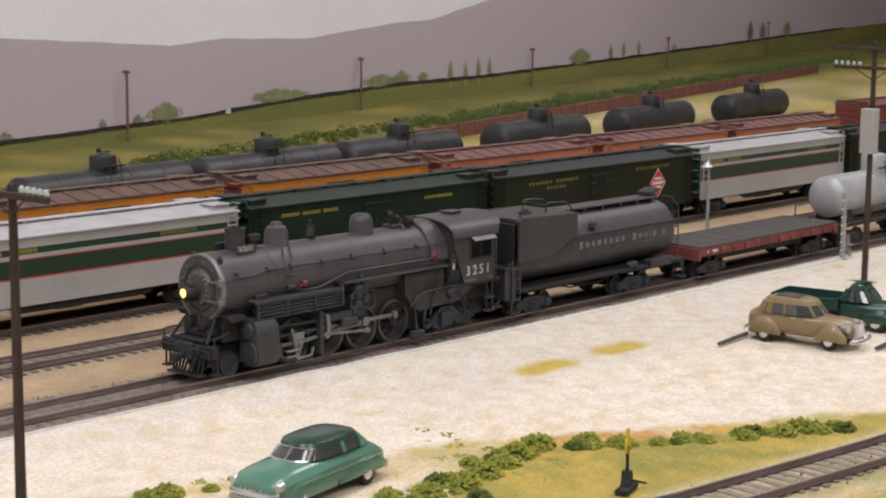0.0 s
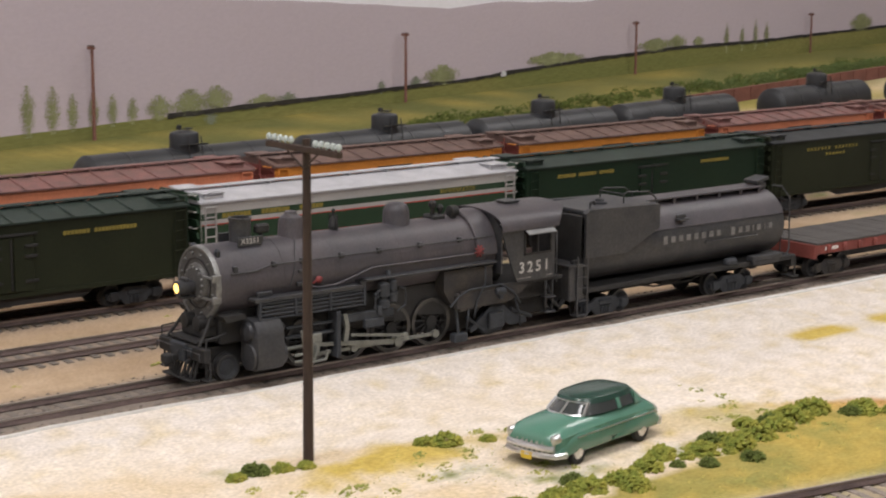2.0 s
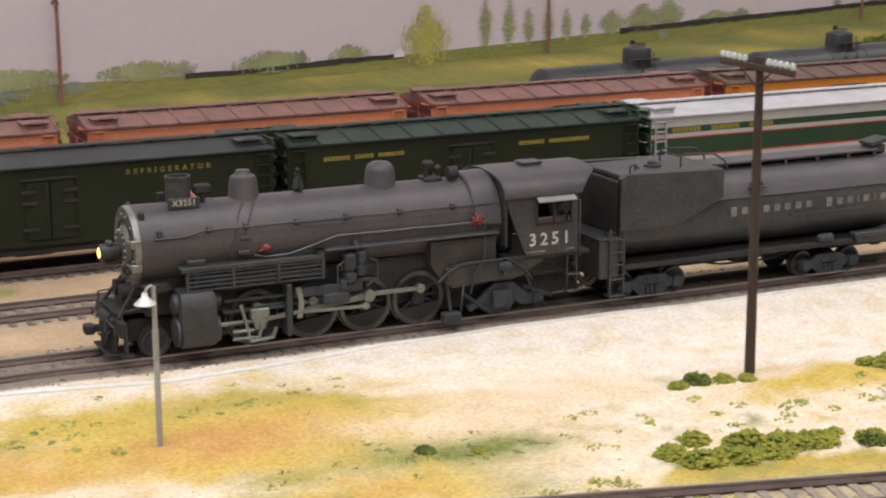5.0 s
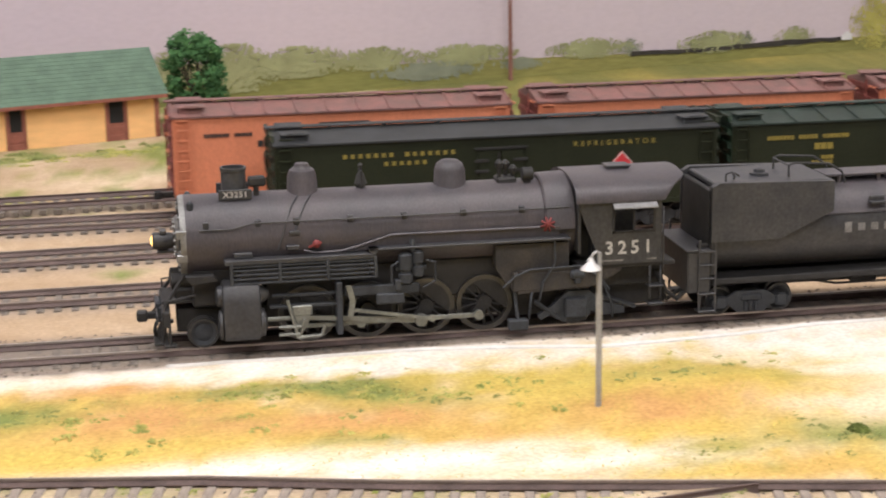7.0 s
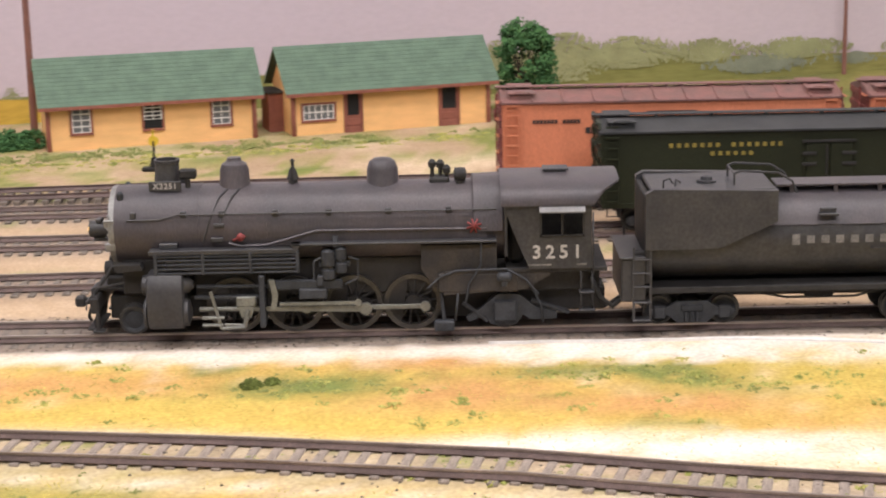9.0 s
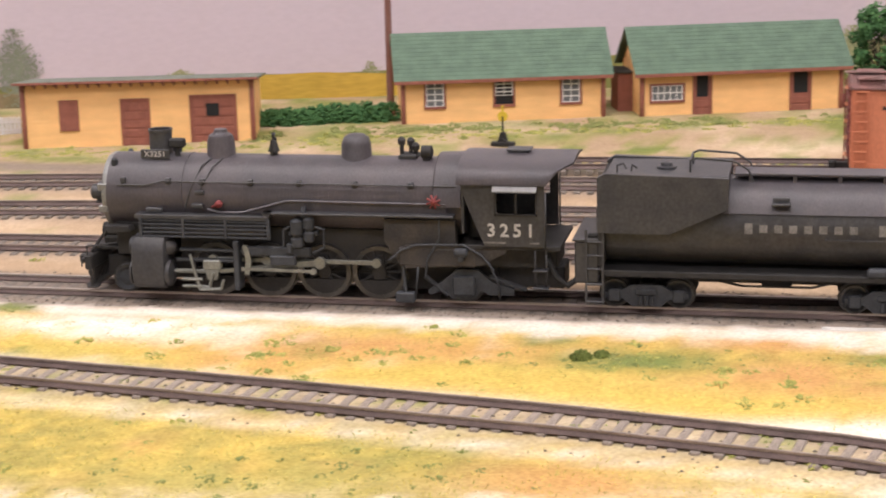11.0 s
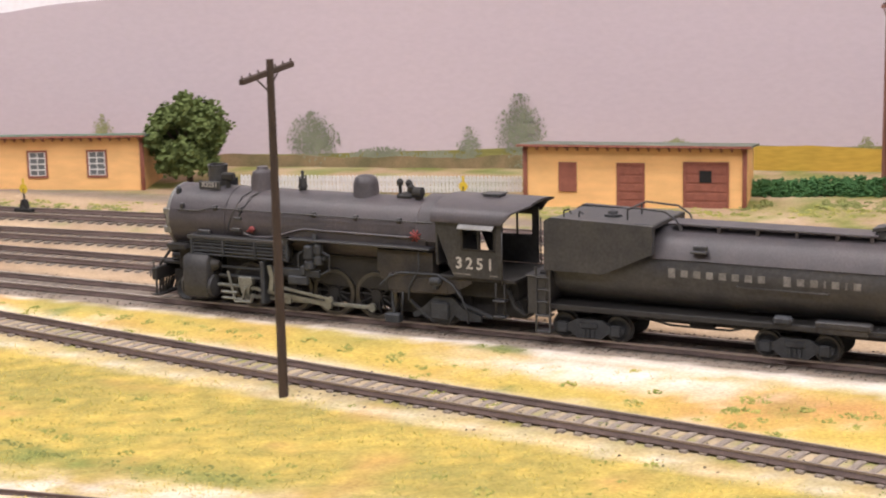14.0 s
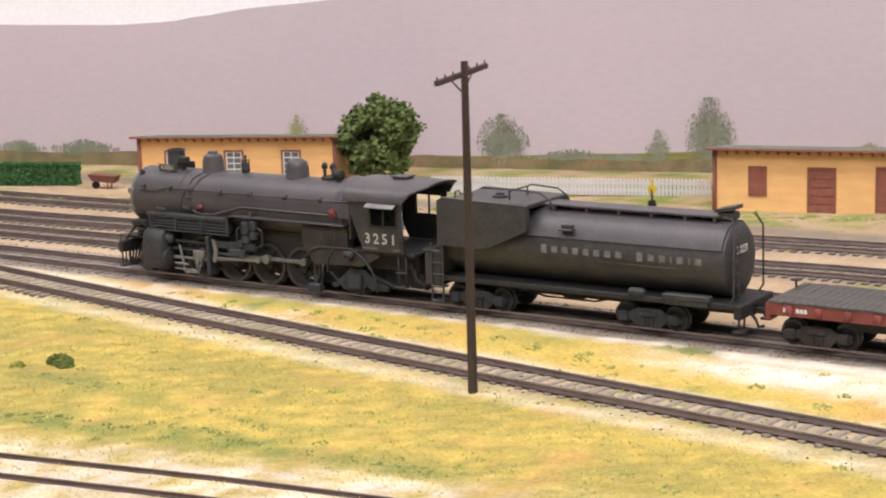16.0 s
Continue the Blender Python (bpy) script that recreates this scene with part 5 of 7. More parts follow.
# ---- flat car and silver tank car of the train ----
flat = thing("flat_car", "empty red flat car with grey plank deck, coupled behind the tender", "flat car", LOCO_X, 0, 0)
FLAT_SHIFT = -2.6
part("underframe", Shape().box(222, 350, -5, 5, 12.5, 18, 0.5).prism([(236, 18), (336, 18), (322, 12.5), (250, 12.5)], -10, -8.6, "y").prism([(236, 18), (336, 18), (322, 12.5), (250, 12.5)], 8.6, 10, "y"), "under", flat)
for s in (-1, 1):
    sl = part("side_sill", Shape().box(219, 353, min(s * 16.2, s * 17.2), max(s * 16.2, s * 17.2), 17, 21.4, 0.2), "boxred", flat, "faded box-car red side sill")
    pk = Shape()
    for k in range(12):
        pk.box(226 + k * 11, 228.6 + k * 11, min(s * 17, s * 18.2), max(s * 17, s * 18.2), 17.4, 20.8, 0.25)
    part("stake_pocket", pk, "boxred", sl)
    part("number_bar", bars(Shape(), 225, -17.25 if s < 0 else 17.35, 19.3, [1.2, 1.2, 0, 1.2, 1.2, 1.2], 1.5, 0.3), "white", sl, smooth=0)
for x0 in (218, 352):
    part("end_sill", Shape().box(x0, x0 + 2, -17, 17, 15, 21.4, 0.3), "boxred", flat)
bd = [Shape().box(-1.42, 1.42, -17.4, 17.4, 21.3, 22.3, 0.12).mesh("deck_board", M["deck"]) for _ in range(1)]
for k in range(45):
    o = new("deck_board", bd[0])
    o.parent = flat
    o.location = ((220.5 + k * 2.97) * MM, random.Random(k).uniform(-0.2, 0.2) * MM, random.Random(k + 99).uniform(-0.08, 0.08) * MM)
part("brake_wheel", Shape().rod((219.5, 8, 22), (219.5, 8, 25), 0.4).turn([(25, 2.2), (25.4, 2.2)], (219.5, 8, 0), n=14), "under", flat)
for bx in (236, 336):
    bogie(flat, bx, "grime", True)
coupler(flat, 219, -1)
coupler(flat, 353, 1)
tank2 = thing("tank_car", "aluminium-painted tank car with black frame in the moving train", "tank car", LOCO_X, 0, 0, group="tank cars")
TX = 366


def tank_car_body(root, x, y, material, length=112, r=12.0, dome=True, z=33.0, tall=0.0):
    t = Shape().turn([(x, 1), (x + 0.6, r * 0.62), (x + 2.4, r * 0.9), (x + 4, r), (x + length - 4, r), (x + length - 2.4, r * 0.9), (x + length - 0.6, r * 0.62), (x + length, 1)], (0, y, z), "x", 30)
    body = part("tank", t, material, root)
    sb = Shape()
    for q in (0.2, 0.4, 0.6, 0.8):
        sb.turn([(x + length * q - 0.5, r - 0.4), (x + length * q - 0.5, r + 0.18), (x + length * q + 0.5, r + 0.18), (x + length * q + 0.5, r - 0.4)], (0, y, z), "x", 30)
    part("tank_strap", sb, material, body)
    if dome:
        c = x + length / 2
        d = Shape().turn([(z + r - 4, 8.4), (z + r + 0.8, 7.6), (z + r + 7.6 + tall, 7.6), (z + r + 9.0 + tall, 7.0), (z + r + 9.8 + tall, 4), (z + r + 10.2 + tall, 0.2)], (c, y, 0), n=26)
        dm = part("dome", d, material, root)
        part("valve_housing", Shape().turn([(z + r + 9, 1.4), (z + r + 12.4 + tall, 1.4), (z + r + 13 + tall, 0.8)], (c - 3, y, 0), n=10).turn([(z + r + 9, 2.6), (z + r + 11 + tall, 2.6)], (c + 2.4, y, 0), n=14).box(c - 8.6, c + 8.6, y - 9, y - 7.4, z + r + 1.4, z + r + 2.2, 0.2), "under", dm)
    fr = Shape().box(x - 4, x + length + 4, y - 4, y + 4, 14, 18.5, 0.4).box(x - 5, x - 2, y - 14, y + 14, 14, 19.5, 0.4).box(x + length + 2, x + length + 5, y - 14, y + 14, 14, 19.5, 0.4)
    for s in (-1, 1):
        fr.box(x - 4, x + length + 4, y + s * 15 - 1.8, y + s * 15 + 1.8, 18.6, 19.4, 0.2)
        fr.tube([(x - 4, y + s * 15.6, 19), (x - 4, y + s * 15.6, 27), (x + length + 4, y + s * 15.6, 27), (x + length + 4, y + s * 15.6, 19)], 0.35, 5)
        for q in (0.25, 0.5, 0.75):
            fr.rod((x + length * q, y + s * 15.6, 19), (x + length * q, y + s * 15.6, 27), 0.3, n=5)
    for q in (10, length - 18):
        fr.prism([(y - 11, 18), (y + 11, 18), (y + 9, 26), (y - 9, 26)], x + q, x + q + 7, "x")
    part("underframe", fr, "under", root)
    part("ladder", Shape().tube([(x + length / 2 - 4, y - 15.8, 19), (x + length / 2 - 4, y - 9, z + r + 6)], 0.35, 5).tube([(x + length / 2 + 4, y - 15.8, 19), (x + length / 2 + 4, y - 9, z + r + 6)], 0.35, 5), "under", root)


tank_car_body(tank2, TX, 0, "tanksilver")
for bx in (TX + 14, TX + 98):
    bogie(tank2, bx, "grime", True)
coupler(tank2, TX - 4, -1)

# ---- standing freight and express cars ----
FLOOR = 17.0


RIBS = {m: Shape().prism([(-16, -1.2), (16, -1.2), (15, 1.2), (-15, 1.2)], -0.7, 0.7, "x").mesh("end_rib", M[m]) for m in ("green", "olive", "stripegreen", "boxred")}


def freight_car(name, label, category, x0, x1, yc, body, roof, group, seed, bands=(), words=(), door=True, ends="green", ribs=11, hatches=True, bright_eave=None, logo=False, EAVE=45.2, logo_at=(38, 31.0)):
    """A box-shaped railway car in parts: body, peaked roof with ribs and running board, hatches, doors, ladders, ends, underframe, trucks."""
    ln = x1 - x0
    h = ln / 2
    RIDGE = EAVE + 4.0
    car = thing(name, label, category, x0 + h, yc, 0, group=group)
    shell = Shape().box(-h + 0.8, h - 0.8, -17, 17, FLOOR, EAVE, 0.25)
    bd = part("body", shell, body, car)
    for k, (z0, z1, m) in enumerate(bands):
        part("stripe", Shape().box(-h + 0.9, h - 0.9, -17.15 - 0.01 * k, -16.9, z0, z1).box(-h + 0.9, h - 0.9, 16.9, 17.15 + 0.01 * k, z0, z1), m, bd, smooth=0)
    sill = Shape().box(-h + 1, h - 1, -17.3, -16.8, FLOOR - 1.2, FLOOR + 0.6).box(-h + 1, h - 1, 16.8, 17.3, FLOOR - 1.2, FLOOR + 0.6)
    part("side_sill", sill, body, bd)
    if bright_eave:
        part("letterboard", Shape().box(-h + 0.8, h - 0.8, -17.25, -16.8, EAVE - 4.2, EAVE - 0.4), bright_eave, bd)
    rf = part("roof", Shape().prism([(-17.9, EAVE), (-17.9, EAVE + 0.7), (-1, RIDGE), (1, RIDGE), (17.9, EAVE + 0.7), (17.9, EAVE)], -h, h, "x"), roof, car)
    rb = Shape()
    for k in range(ribs + 1 if ribs else 0):
        x = -h + 0.6 + (ln - 1.2) * k / ribs
        for s in (-1, 1):
            rb.prism([(x - 0.55, 0), (x + 0.55, 0), (x + 0.35, 0.55), (x - 0.35, 0.55)], 0, 1, "y")
            for i in range(8):
                vx, t, vz = rb.v[-8 + i]
                rb.v[-8 + i] = (vx, s * (1.2 + t * 16.5), RIDGE + 0.05 - t * 16.5 * (RIDGE - EAVE - 0.7) / 16.9 + vz)
    if ribs:
        part("roof_rib", rb, roof, rf)
    walkb = Shape()
    for k in (-1, 0, 1):
        walkb.box(-h - 1.5, h + 1.5, k * 1.75 - 0.78, k * 1.75 + 0.78, RIDGE + 0.7, RIDGE + 1.2, 0.1)
    for k in range(9):
        x = -h + 2 + (ln - 4) * k / 8
        walkb.box(x - 0.5, x + 0.5, -2.4, 2.4, RIDGE - 0.2, RIDGE + 0.75)
    part("running_board", walkb, roof, rf)
    if hatches:
        for sx in (-1, 1):
            for sy in (-1, 1):
                hx, hy = sx * (h - 9), sy * 10.0
                z = RIDGE - (abs(hy) - 1) * (RIDGE - EAVE - 0.7) / 16.9
                hs = Shape().box(hx - 5, hx + 5, hy - 4.2, hy + 4.2, z - 1.2, z + 1.4, 0.4).box(hx - 5.6, hx + 5.6, hy - 4.8, hy + 4.8, z + 1.3, z + 2.0, 0.3)
                hs.tube([(hx - 3, hy - 5, z + 1.6), (hx - 3, hy - 6, z + 2.4), (hx + 3, hy - 6, z + 2.4), (hx + 3, hy - 5, z + 1.6)], 0.25, 5)
                part("ice_hatch", hs, roof, rf)
    for sx in (-1, 1):
        en = Shape()
        for k in range(6):
            z = FLOOR + 4 + k * 5.4
            part("end_rib", RIBS[ends], ends, car, at=(sx * (h - 0.2), 0, z))
        en.box(min(sx * (h - 1.2), sx * (h - 0.5)), max(sx * (h - 1.2), sx * (h - 0.5)), -16.6, 16.6, FLOOR, EAVE)
        en.rod((sx * (h + 1.4), -7, FLOOR), (sx * (h + 1.4), -7, EAVE + 3), 0.4, n=6).turn([(-0.4, 2.6), (0.4, 2.6)], (sx * (h + 2), -7, EAVE - 6), "x", 14)
        part("end_panel", en, ends, car)
        ld = Shape()
        lx = sx * (h - 5)
        for q in (-2.6, 2.6):
            ld.box(lx + q - 0.25, lx + q + 0.25, -18.2, -17.6, FLOOR - 1, EAVE - 1)
        for k in range(8):
            ld.box(lx - 2.6, lx + 2.6, -18.3, -17.8, FLOOR + 1.2 + k * 4.2, FLOOR + 1.8 + k * 4.2)
        part("ladder", ld, body, car)
        gb = Shape()
        for k in range(5):
            gb.tube([(sx * (h + 0.4), -15.5, FLOOR + 4 + k * 7), (sx * (h + 1.6), -15.5, FLOOR + 4 + k * 7), (sx * (h + 1.6), -10.5, FLOOR + 4 + k * 7), (sx * (h + 0.4), -10.5, FLOOR + 4 + k * 7)], 0.3, 5)
        part("grab_iron", gb, body, car)
    if door:
        dr = Shape().box(-9, -0.2, -17.7, -17.0, FLOOR + 1, EAVE - 5, 0.2).box(0.2, 9, -17.7, -17.0, FLOOR + 1, EAVE - 5, 0.2)
        d = part("door", dr, "stripegreen" if bands else body, car)
        hg = Shape()
        for z in (FLOOR + 5, FLOOR + 15, EAVE - 9):
            for s in (-1, 1):
                hg.box(min(s * 5, s * 10.5), max(s * 5, s * 10.5), -18.1, -17.6, z - 0.6, z + 0.6, 0.1)
        hg.rod((-1, -18, FLOOR + 2), (-1, -18, EAVE - 6), 0.35, n=6).box(-10.5, 10.5, -18.0, -17.2, EAVE - 4.6, EAVE - 3.8)
        part("door_hardware", hg, "under", d)
    for text, material, x, z, hh in words:
        if isinstance(text, str):
            letters(text, hh, material, car, "lettering", (x, -17.3, z), depth=0.05, spread=1.9 if logo else 1.12)
        else:
            part("lettering_bar", bars(Shape(), x, -17.25, z, text, hh, 1.5 if logo else 0.32), material, car, smooth=0)
    if logo:
        dx, dz = h - logo_at[0], logo_at[1]
        lg = part("emblem", Shape().prism([(dx - 8.0, dz), (dx, dz - 9.0), (dx + 8.0, dz), (dx, dz + 9.0)], -17.35, -17.0, "y"), "redsign", car, "red diamond emblem with white bars", smooth=0)
        eb = Shape().prism([(dx - 6.2, dz - 0.8), (dx + 4.8, dz - 0.8), (dx + 6.2, dz + 0.8), (dx - 4.8, dz + 0.8)], -17.5, -17.3, "y")
        eb.box(dx - 3.2, dx + 3.2, -17.5, -17.3, dz - 3.2, dz - 1.9).box(dx - 3.2, dx + 3.2, -17.5, -17.3, dz + 2.1, dz + 3.4)
        for s1, s2 in ((1, 1), (1, -1), (-1, 1), (-1, -1)):
            eb.prism([(dx + s1 * 7.9, dz), (dx, dz + s2 * 8.9), (dx, dz + s2 * 8.5), (dx + s1 * 7.5, dz)], -17.5, -17.3, "y")
        part("emblem_bar", eb, "white", lg, smooth=0)
    uf = Shape().box(-h + 6, h - 6, -4.5, 4.5, 12.5, FLOOR, 0.4).box(-14, 2, -13, -7, 11, 15.5, 1.0).rod((8, -9, 13), (20, -9, 13), 2.2).box(-26, -20, -12, -9, 11.5, 15.5, 0.5)
    for s in (-1, 1):
        uf.prism([(-h * 0.5, FLOOR), (h * 0.5, FLOOR), (h * 0.38, 12.2), (-h * 0.38, 12.2)], s * 14.5, s * 15.3, "y")
    part("underframe", uf, "under", car)
    for sx in (-1, 1):
        bogie(car, sx * (h - 24), "truckm")
        coupler(car, sx * (h - 1), sx)
        part("step", Shape().tube([(sx * (h - 8), -17, 17), (sx * (h - 8), -17, 12.5), (sx * (h - 3), -17, 12.5), (sx * (h - 3), -17, 17)], 0.35, 5), "under", car)
    return car


M["redsign"] = mat("red_emblem_enamel", (0.50, 0.035, 0.045), 0.45, var=0.08, bump=0)
L = 1.5
word = lambda n, w=L: [w] * n
STRIPES = [(FLOOR + 0.2, 27.6, "grey"), (27.6, 28.3, "redline"), (28.3, 35.9, "stripegreen"), (35.9, 36.4, "redline"), (36.4, 38.2, "grey"), (38.2, 41.0, "stripegreen"), (41.0, 45.0, "grey")]
EXP = "express cars on the yard track"
freight_car("express_refrigerator_car", "dark olive express refrigerator car with black roof and red diamond emblem", "refrigerator car", 47, 225, 134, "olive", "blackroof", EXP, 1, ends="olive", ribs=0,
            words=((word(7) + [0] + word(7), "yellow", -62, 40.2, 1.7), (word(6), "yellow", -46, 36.8, 1.6), ("REFRIGERATOR", "yellow", 46, 41.0, 2.0)), logo=True, logo_at=(40, 28.5))
freight_car("express_refrigerator_car", "dark green express refrigerator car with yellow lettering and grey-green roof", "refrigerator car", 230, 391, 134, "olive", "greenroof", EXP, 2, ends="green", ribs=12,
            words=((word(7, 1.3) + [0] + word(5, 1.3) + [0] + word(7, 1.3), "yellow", -65, 39.6, 1.7), ([2.6, 2.2, 2.4], "yellow", -45, 35.6, 2.6), (word(3), "yellow", -42, 31.0, 1.6), (word(5), "yellow", -46, 29, 1.5), (word(7, 1.4) + [0] + word(12, 1.3), "yellow", 22, 39.6, 1.7)))
freight_car("express_refrigerator_car", "grey and green striped express car with pale weathered roof", "refrigerator car", 396, 574, 134, "grey", "whiteroof", EXP, 3, bands=STRIPES, ends="stripegreen", ribs=0, door=False,
            words=((word(7, 1.8), "yellow", -78, 39.6, 2.0), (word(7, 1.8), "yellow", -58, 39.6, 2.0), (word(6, 1.8), "yellow", -38, 39.6, 2.0), ("REFRIGERATOR", "yellow", 52, 39.6, 2.0)))
freight_car("express_refrigerator_car", "dark green express refrigerator car with faded yellow lettering", "refrigerator car", 580, 754, 134, "green", "greenroof", EXP, 4, ends="green", ribs=0,
            words=((word(7, 1.4) + [0] + word(7, 1.4) + [0] + word(6, 1.4), "yellow", -66, 40.5, 1.7), (word(12, 1.5), "yellow", 36, 40.5, 1.7)))
freight_car("express_refrigerator_car", "olive express refrigerator car with red diamond emblem and black roof", "refrigerator car", 760, 951, 134, "olive", "blackroof", EXP, 5, ends="olive", ribs=0,
            words=((word(7) + [0] + word(7), "yellow", -66, 40.2, 1.7), (word(6), "yellow", -50, 36.8, 1.6), ("REFRIGERATOR", "yellow", 52, 41.0, 2.0)), logo=True)
freight_car("express_refrigerator_car", "grey and green striped express car with grey roof and dark ends", "refrigerator car", 959, 1137, 134, "grey", "whiteroof", EXP, 6, bands=STRIPES, ends="stripegreen", ribs=0, door=False,
            words=((word(7, 1.8), "yellow", -78, 39.6, 2.0), (word(7, 1.8), "yellow", -58, 39.6, 2.0), ("REFRIGERATOR", "yellow", 52, 39.6, 2.0)))
freight_car("express_refrigerator_car", "dark olive express car with black roof", "refrigerator car", 1145, 1320, 134, "olive", "blackroof", EXP, 7, ends="olive", ribs=0)
ORG = "orange refrigerator cars"
for k in range(8):
    x0 = 10.5 + 153.6 * k
    freight_car("refrigerator_car", ("orange refrigerator car with brown ribbed roof and dark red ends" if k % 3 else "faded orange refrigerator car with pinkish red ribbed roof"), "refrigerator car", x0, x0 + 143, 191, "orange2" if k in (3, 4) else "orange", ("redroof", "redroof", "redroof", "brownroof", "brownroof")[k % 5], ORG, 20 + k, ends="boxred", EAVE=48.6,
                words=((word(7, 1.2) + [0] + word(5, 1.2), "under", -58, 41.0, 1.6), ([2.2, 2.0, 2.2], "under", -36, 37.0, 2.6), ([9.0], "redline", -34, 31, 2.2)))
freight_car("box_car", "red-brown box car with ribbed roof on the rear track", "box car", 1400, 1542, 262, "boxred", "redroof", "", 40, ends="boxred", hatches=False)
for k in range(7):
    x = (475, 612, 742, 874, 1045, 1224, 1421)[k]
    root = thing("tank_car", "satin black tank car with tall dome on the rear yard track", "tank car", x, track5_y(x), 0, math.degrees(math.atan2(track5_y(x + 40) - track5_y(x - 40), 80)), group="tank cars")
    tank_car_body(root, -62, 0, "tank", 124, 13.0, True, 37.0, -1.6)
    for bx in (-42, 42):
        bogie(root, bx, "truckm")


# ---- wooden railway buildings ----
def clad(root, x0, x1, y, z1, holes, material="siding", step=1.7):
    """Clapboards across a front wall, broken at the openings."""
    s = Shape()
    z = 0.4
    while z < z1 - 0.2:
        z2 = min(z + step, z1)
        spans = [(x0, x1)]
        for a, b2, c, d in holes:
            if c < z2 and d > z:
                spans = [q for p, r in spans for q in ((p, min(r, a)), (max(p, b2), r)) if q[1] - q[0] > 0.05]
        for p, r in spans:
            s.prism([(y - 0.32, z), (y - 0.16, z2), (y + 0.3, z2), (y + 0.3, z)], p, r, "x")
        z = z2
    return tagged(part("clapboard_siding", s, material, root), kind="stuff")


def sash_window(root, x0, x1, z0, z1, y, cols, rows, open_low=False):
    w = part("window", Shape().box(x0 - 1.2, x1 + 1.2, y - 0.9, y + 0.4, z0 - 1.4, z0 - 0.2, 0.1).box(x0 - 1.2, x1 + 1.2, y - 0.8, y + 0.4, z1, z1 + 1.1, 0.1).box(x0 - 1.2, x0, y - 0.8, y + 0.4, z0, z1, 0.1).box(x1, x1 + 1.2, y - 0.8, y + 0.4, z0, z1, 0.1), "trim", root, "brown window frame")
    # open sashes get a near-black sheet on the wall for the unlit room
    part("pane", Shape().box(x0, x1, y - 0.15, y + 0.05, z0, z1), "dark" if open_low else "pane", w, smooth=0)
    g = Shape()
    zb = z0 + (z1 - z0) * (0.36 if open_low else 0.0)
    for k in range(cols + 1):
        x = x0 + (x1 - x0) * k / cols
        g.box(max(x0, x - (0.6 if k in (0, cols) else 0.26)), min(x1, x + (0.6 if k in (0, cols) else 0.26)), y - 0.45, y - 0.12, zb, z1)
    for k in range(rows + 1):
        z = zb + (z1 - zb) * k / rows
        g.box(x0, x1, y - 0.5, y - 0.14, max(zb, z - 0.3), min(z1, z + 0.3))
    part("sash", g, "sash", w, "white glazing bars", smooth=0)


def plank_door(root, x0, x1, z1, y, glazed=False, hole=None):
    d = part("door", Shape().box(x0 - 1.1, x0, y - 0.8, y + 0.4, 0.3, z1 + 1, 0.1).box(x1, x1 + 1.1, y - 0.8, y + 0.4, 0.3, z1 + 1, 0.1).box(x0, x1, y - 0.8, y + 0.4, z1, z1 + 1, 0.1), "trim", root, "brown wooden door")
    leaf = Shape().box(x0, x1, y - 0.3, y + 0.1, 0.3, z1 * (0.45 if glazed else 1))
    n = 5
    for k in range(n):
        za, zb = 0.8 + k * (z1 - 1.2) / n, 0.8 + (k + 0.75) * (z1 - 1.2) / n
        if not glazed or zb < z1 * 0.45:
            leaf.box(x0 + 0.6, x1 - 0.6, y - 0.6, y - 0.2, za, zb, 0.1)
    if glazed:
        leaf.box(x0, x0 + 1, y - 0.5, y + 0.1, z1 * 0.45, z1).box(x1 - 1, x1, y - 0.5, y + 0.1, z1 * 0.45, z1)
    part("door_leaf", leaf, "trim", d)
    if glazed:
        # near-black sheet on the wall, coloured like the unlit room behind
        part("pane", Shape().box(x0 + 1, x1 - 1, y - 0.2, y + 0.05, z1 * 0.45, z1), "dark", d, smooth=0)
    if hole:
        # no hole is cut: a near-black plate on the leaf paints its shade
        part("door_dark_panel", Shape().box(hole[0], hole[1], y - 0.75, y - 0.6, hole[2], hole[3]), "dark", d, smooth=0)


def shell_walls(root, ln, dp, h, gable=0.0):
    part("wall", Shape().box(0, ln, 0.3, 1.6, 0, h).box(0, ln, dp - 1.6, dp, 0, h if gable else h - 5.5), "siding", root, smooth=0)
    for x0 in (0, ln - 1.4):
        part("end_wall", Shape().prism([(1.6, 0), (dp - 1.6, 0), (dp - 1.6, h), (dp / 2, h + gable), (1.6, h)] if gable else [(1.6, 0), (dp - 1.6, 0), (dp - 1.6, h - 5.5), (1.6, h)], x0, x0 + 1.4, "x"), "siding", root, smooth=0)
    cb = Shape()
    for x0, x1 in ((-0.4, 2.0), (ln - 2.0, ln + 0.4)):
        cb.box(x0, x1, -0.7, 1.2, 0, h, 0.1)
    part("corner_board", cb, "trim", root)


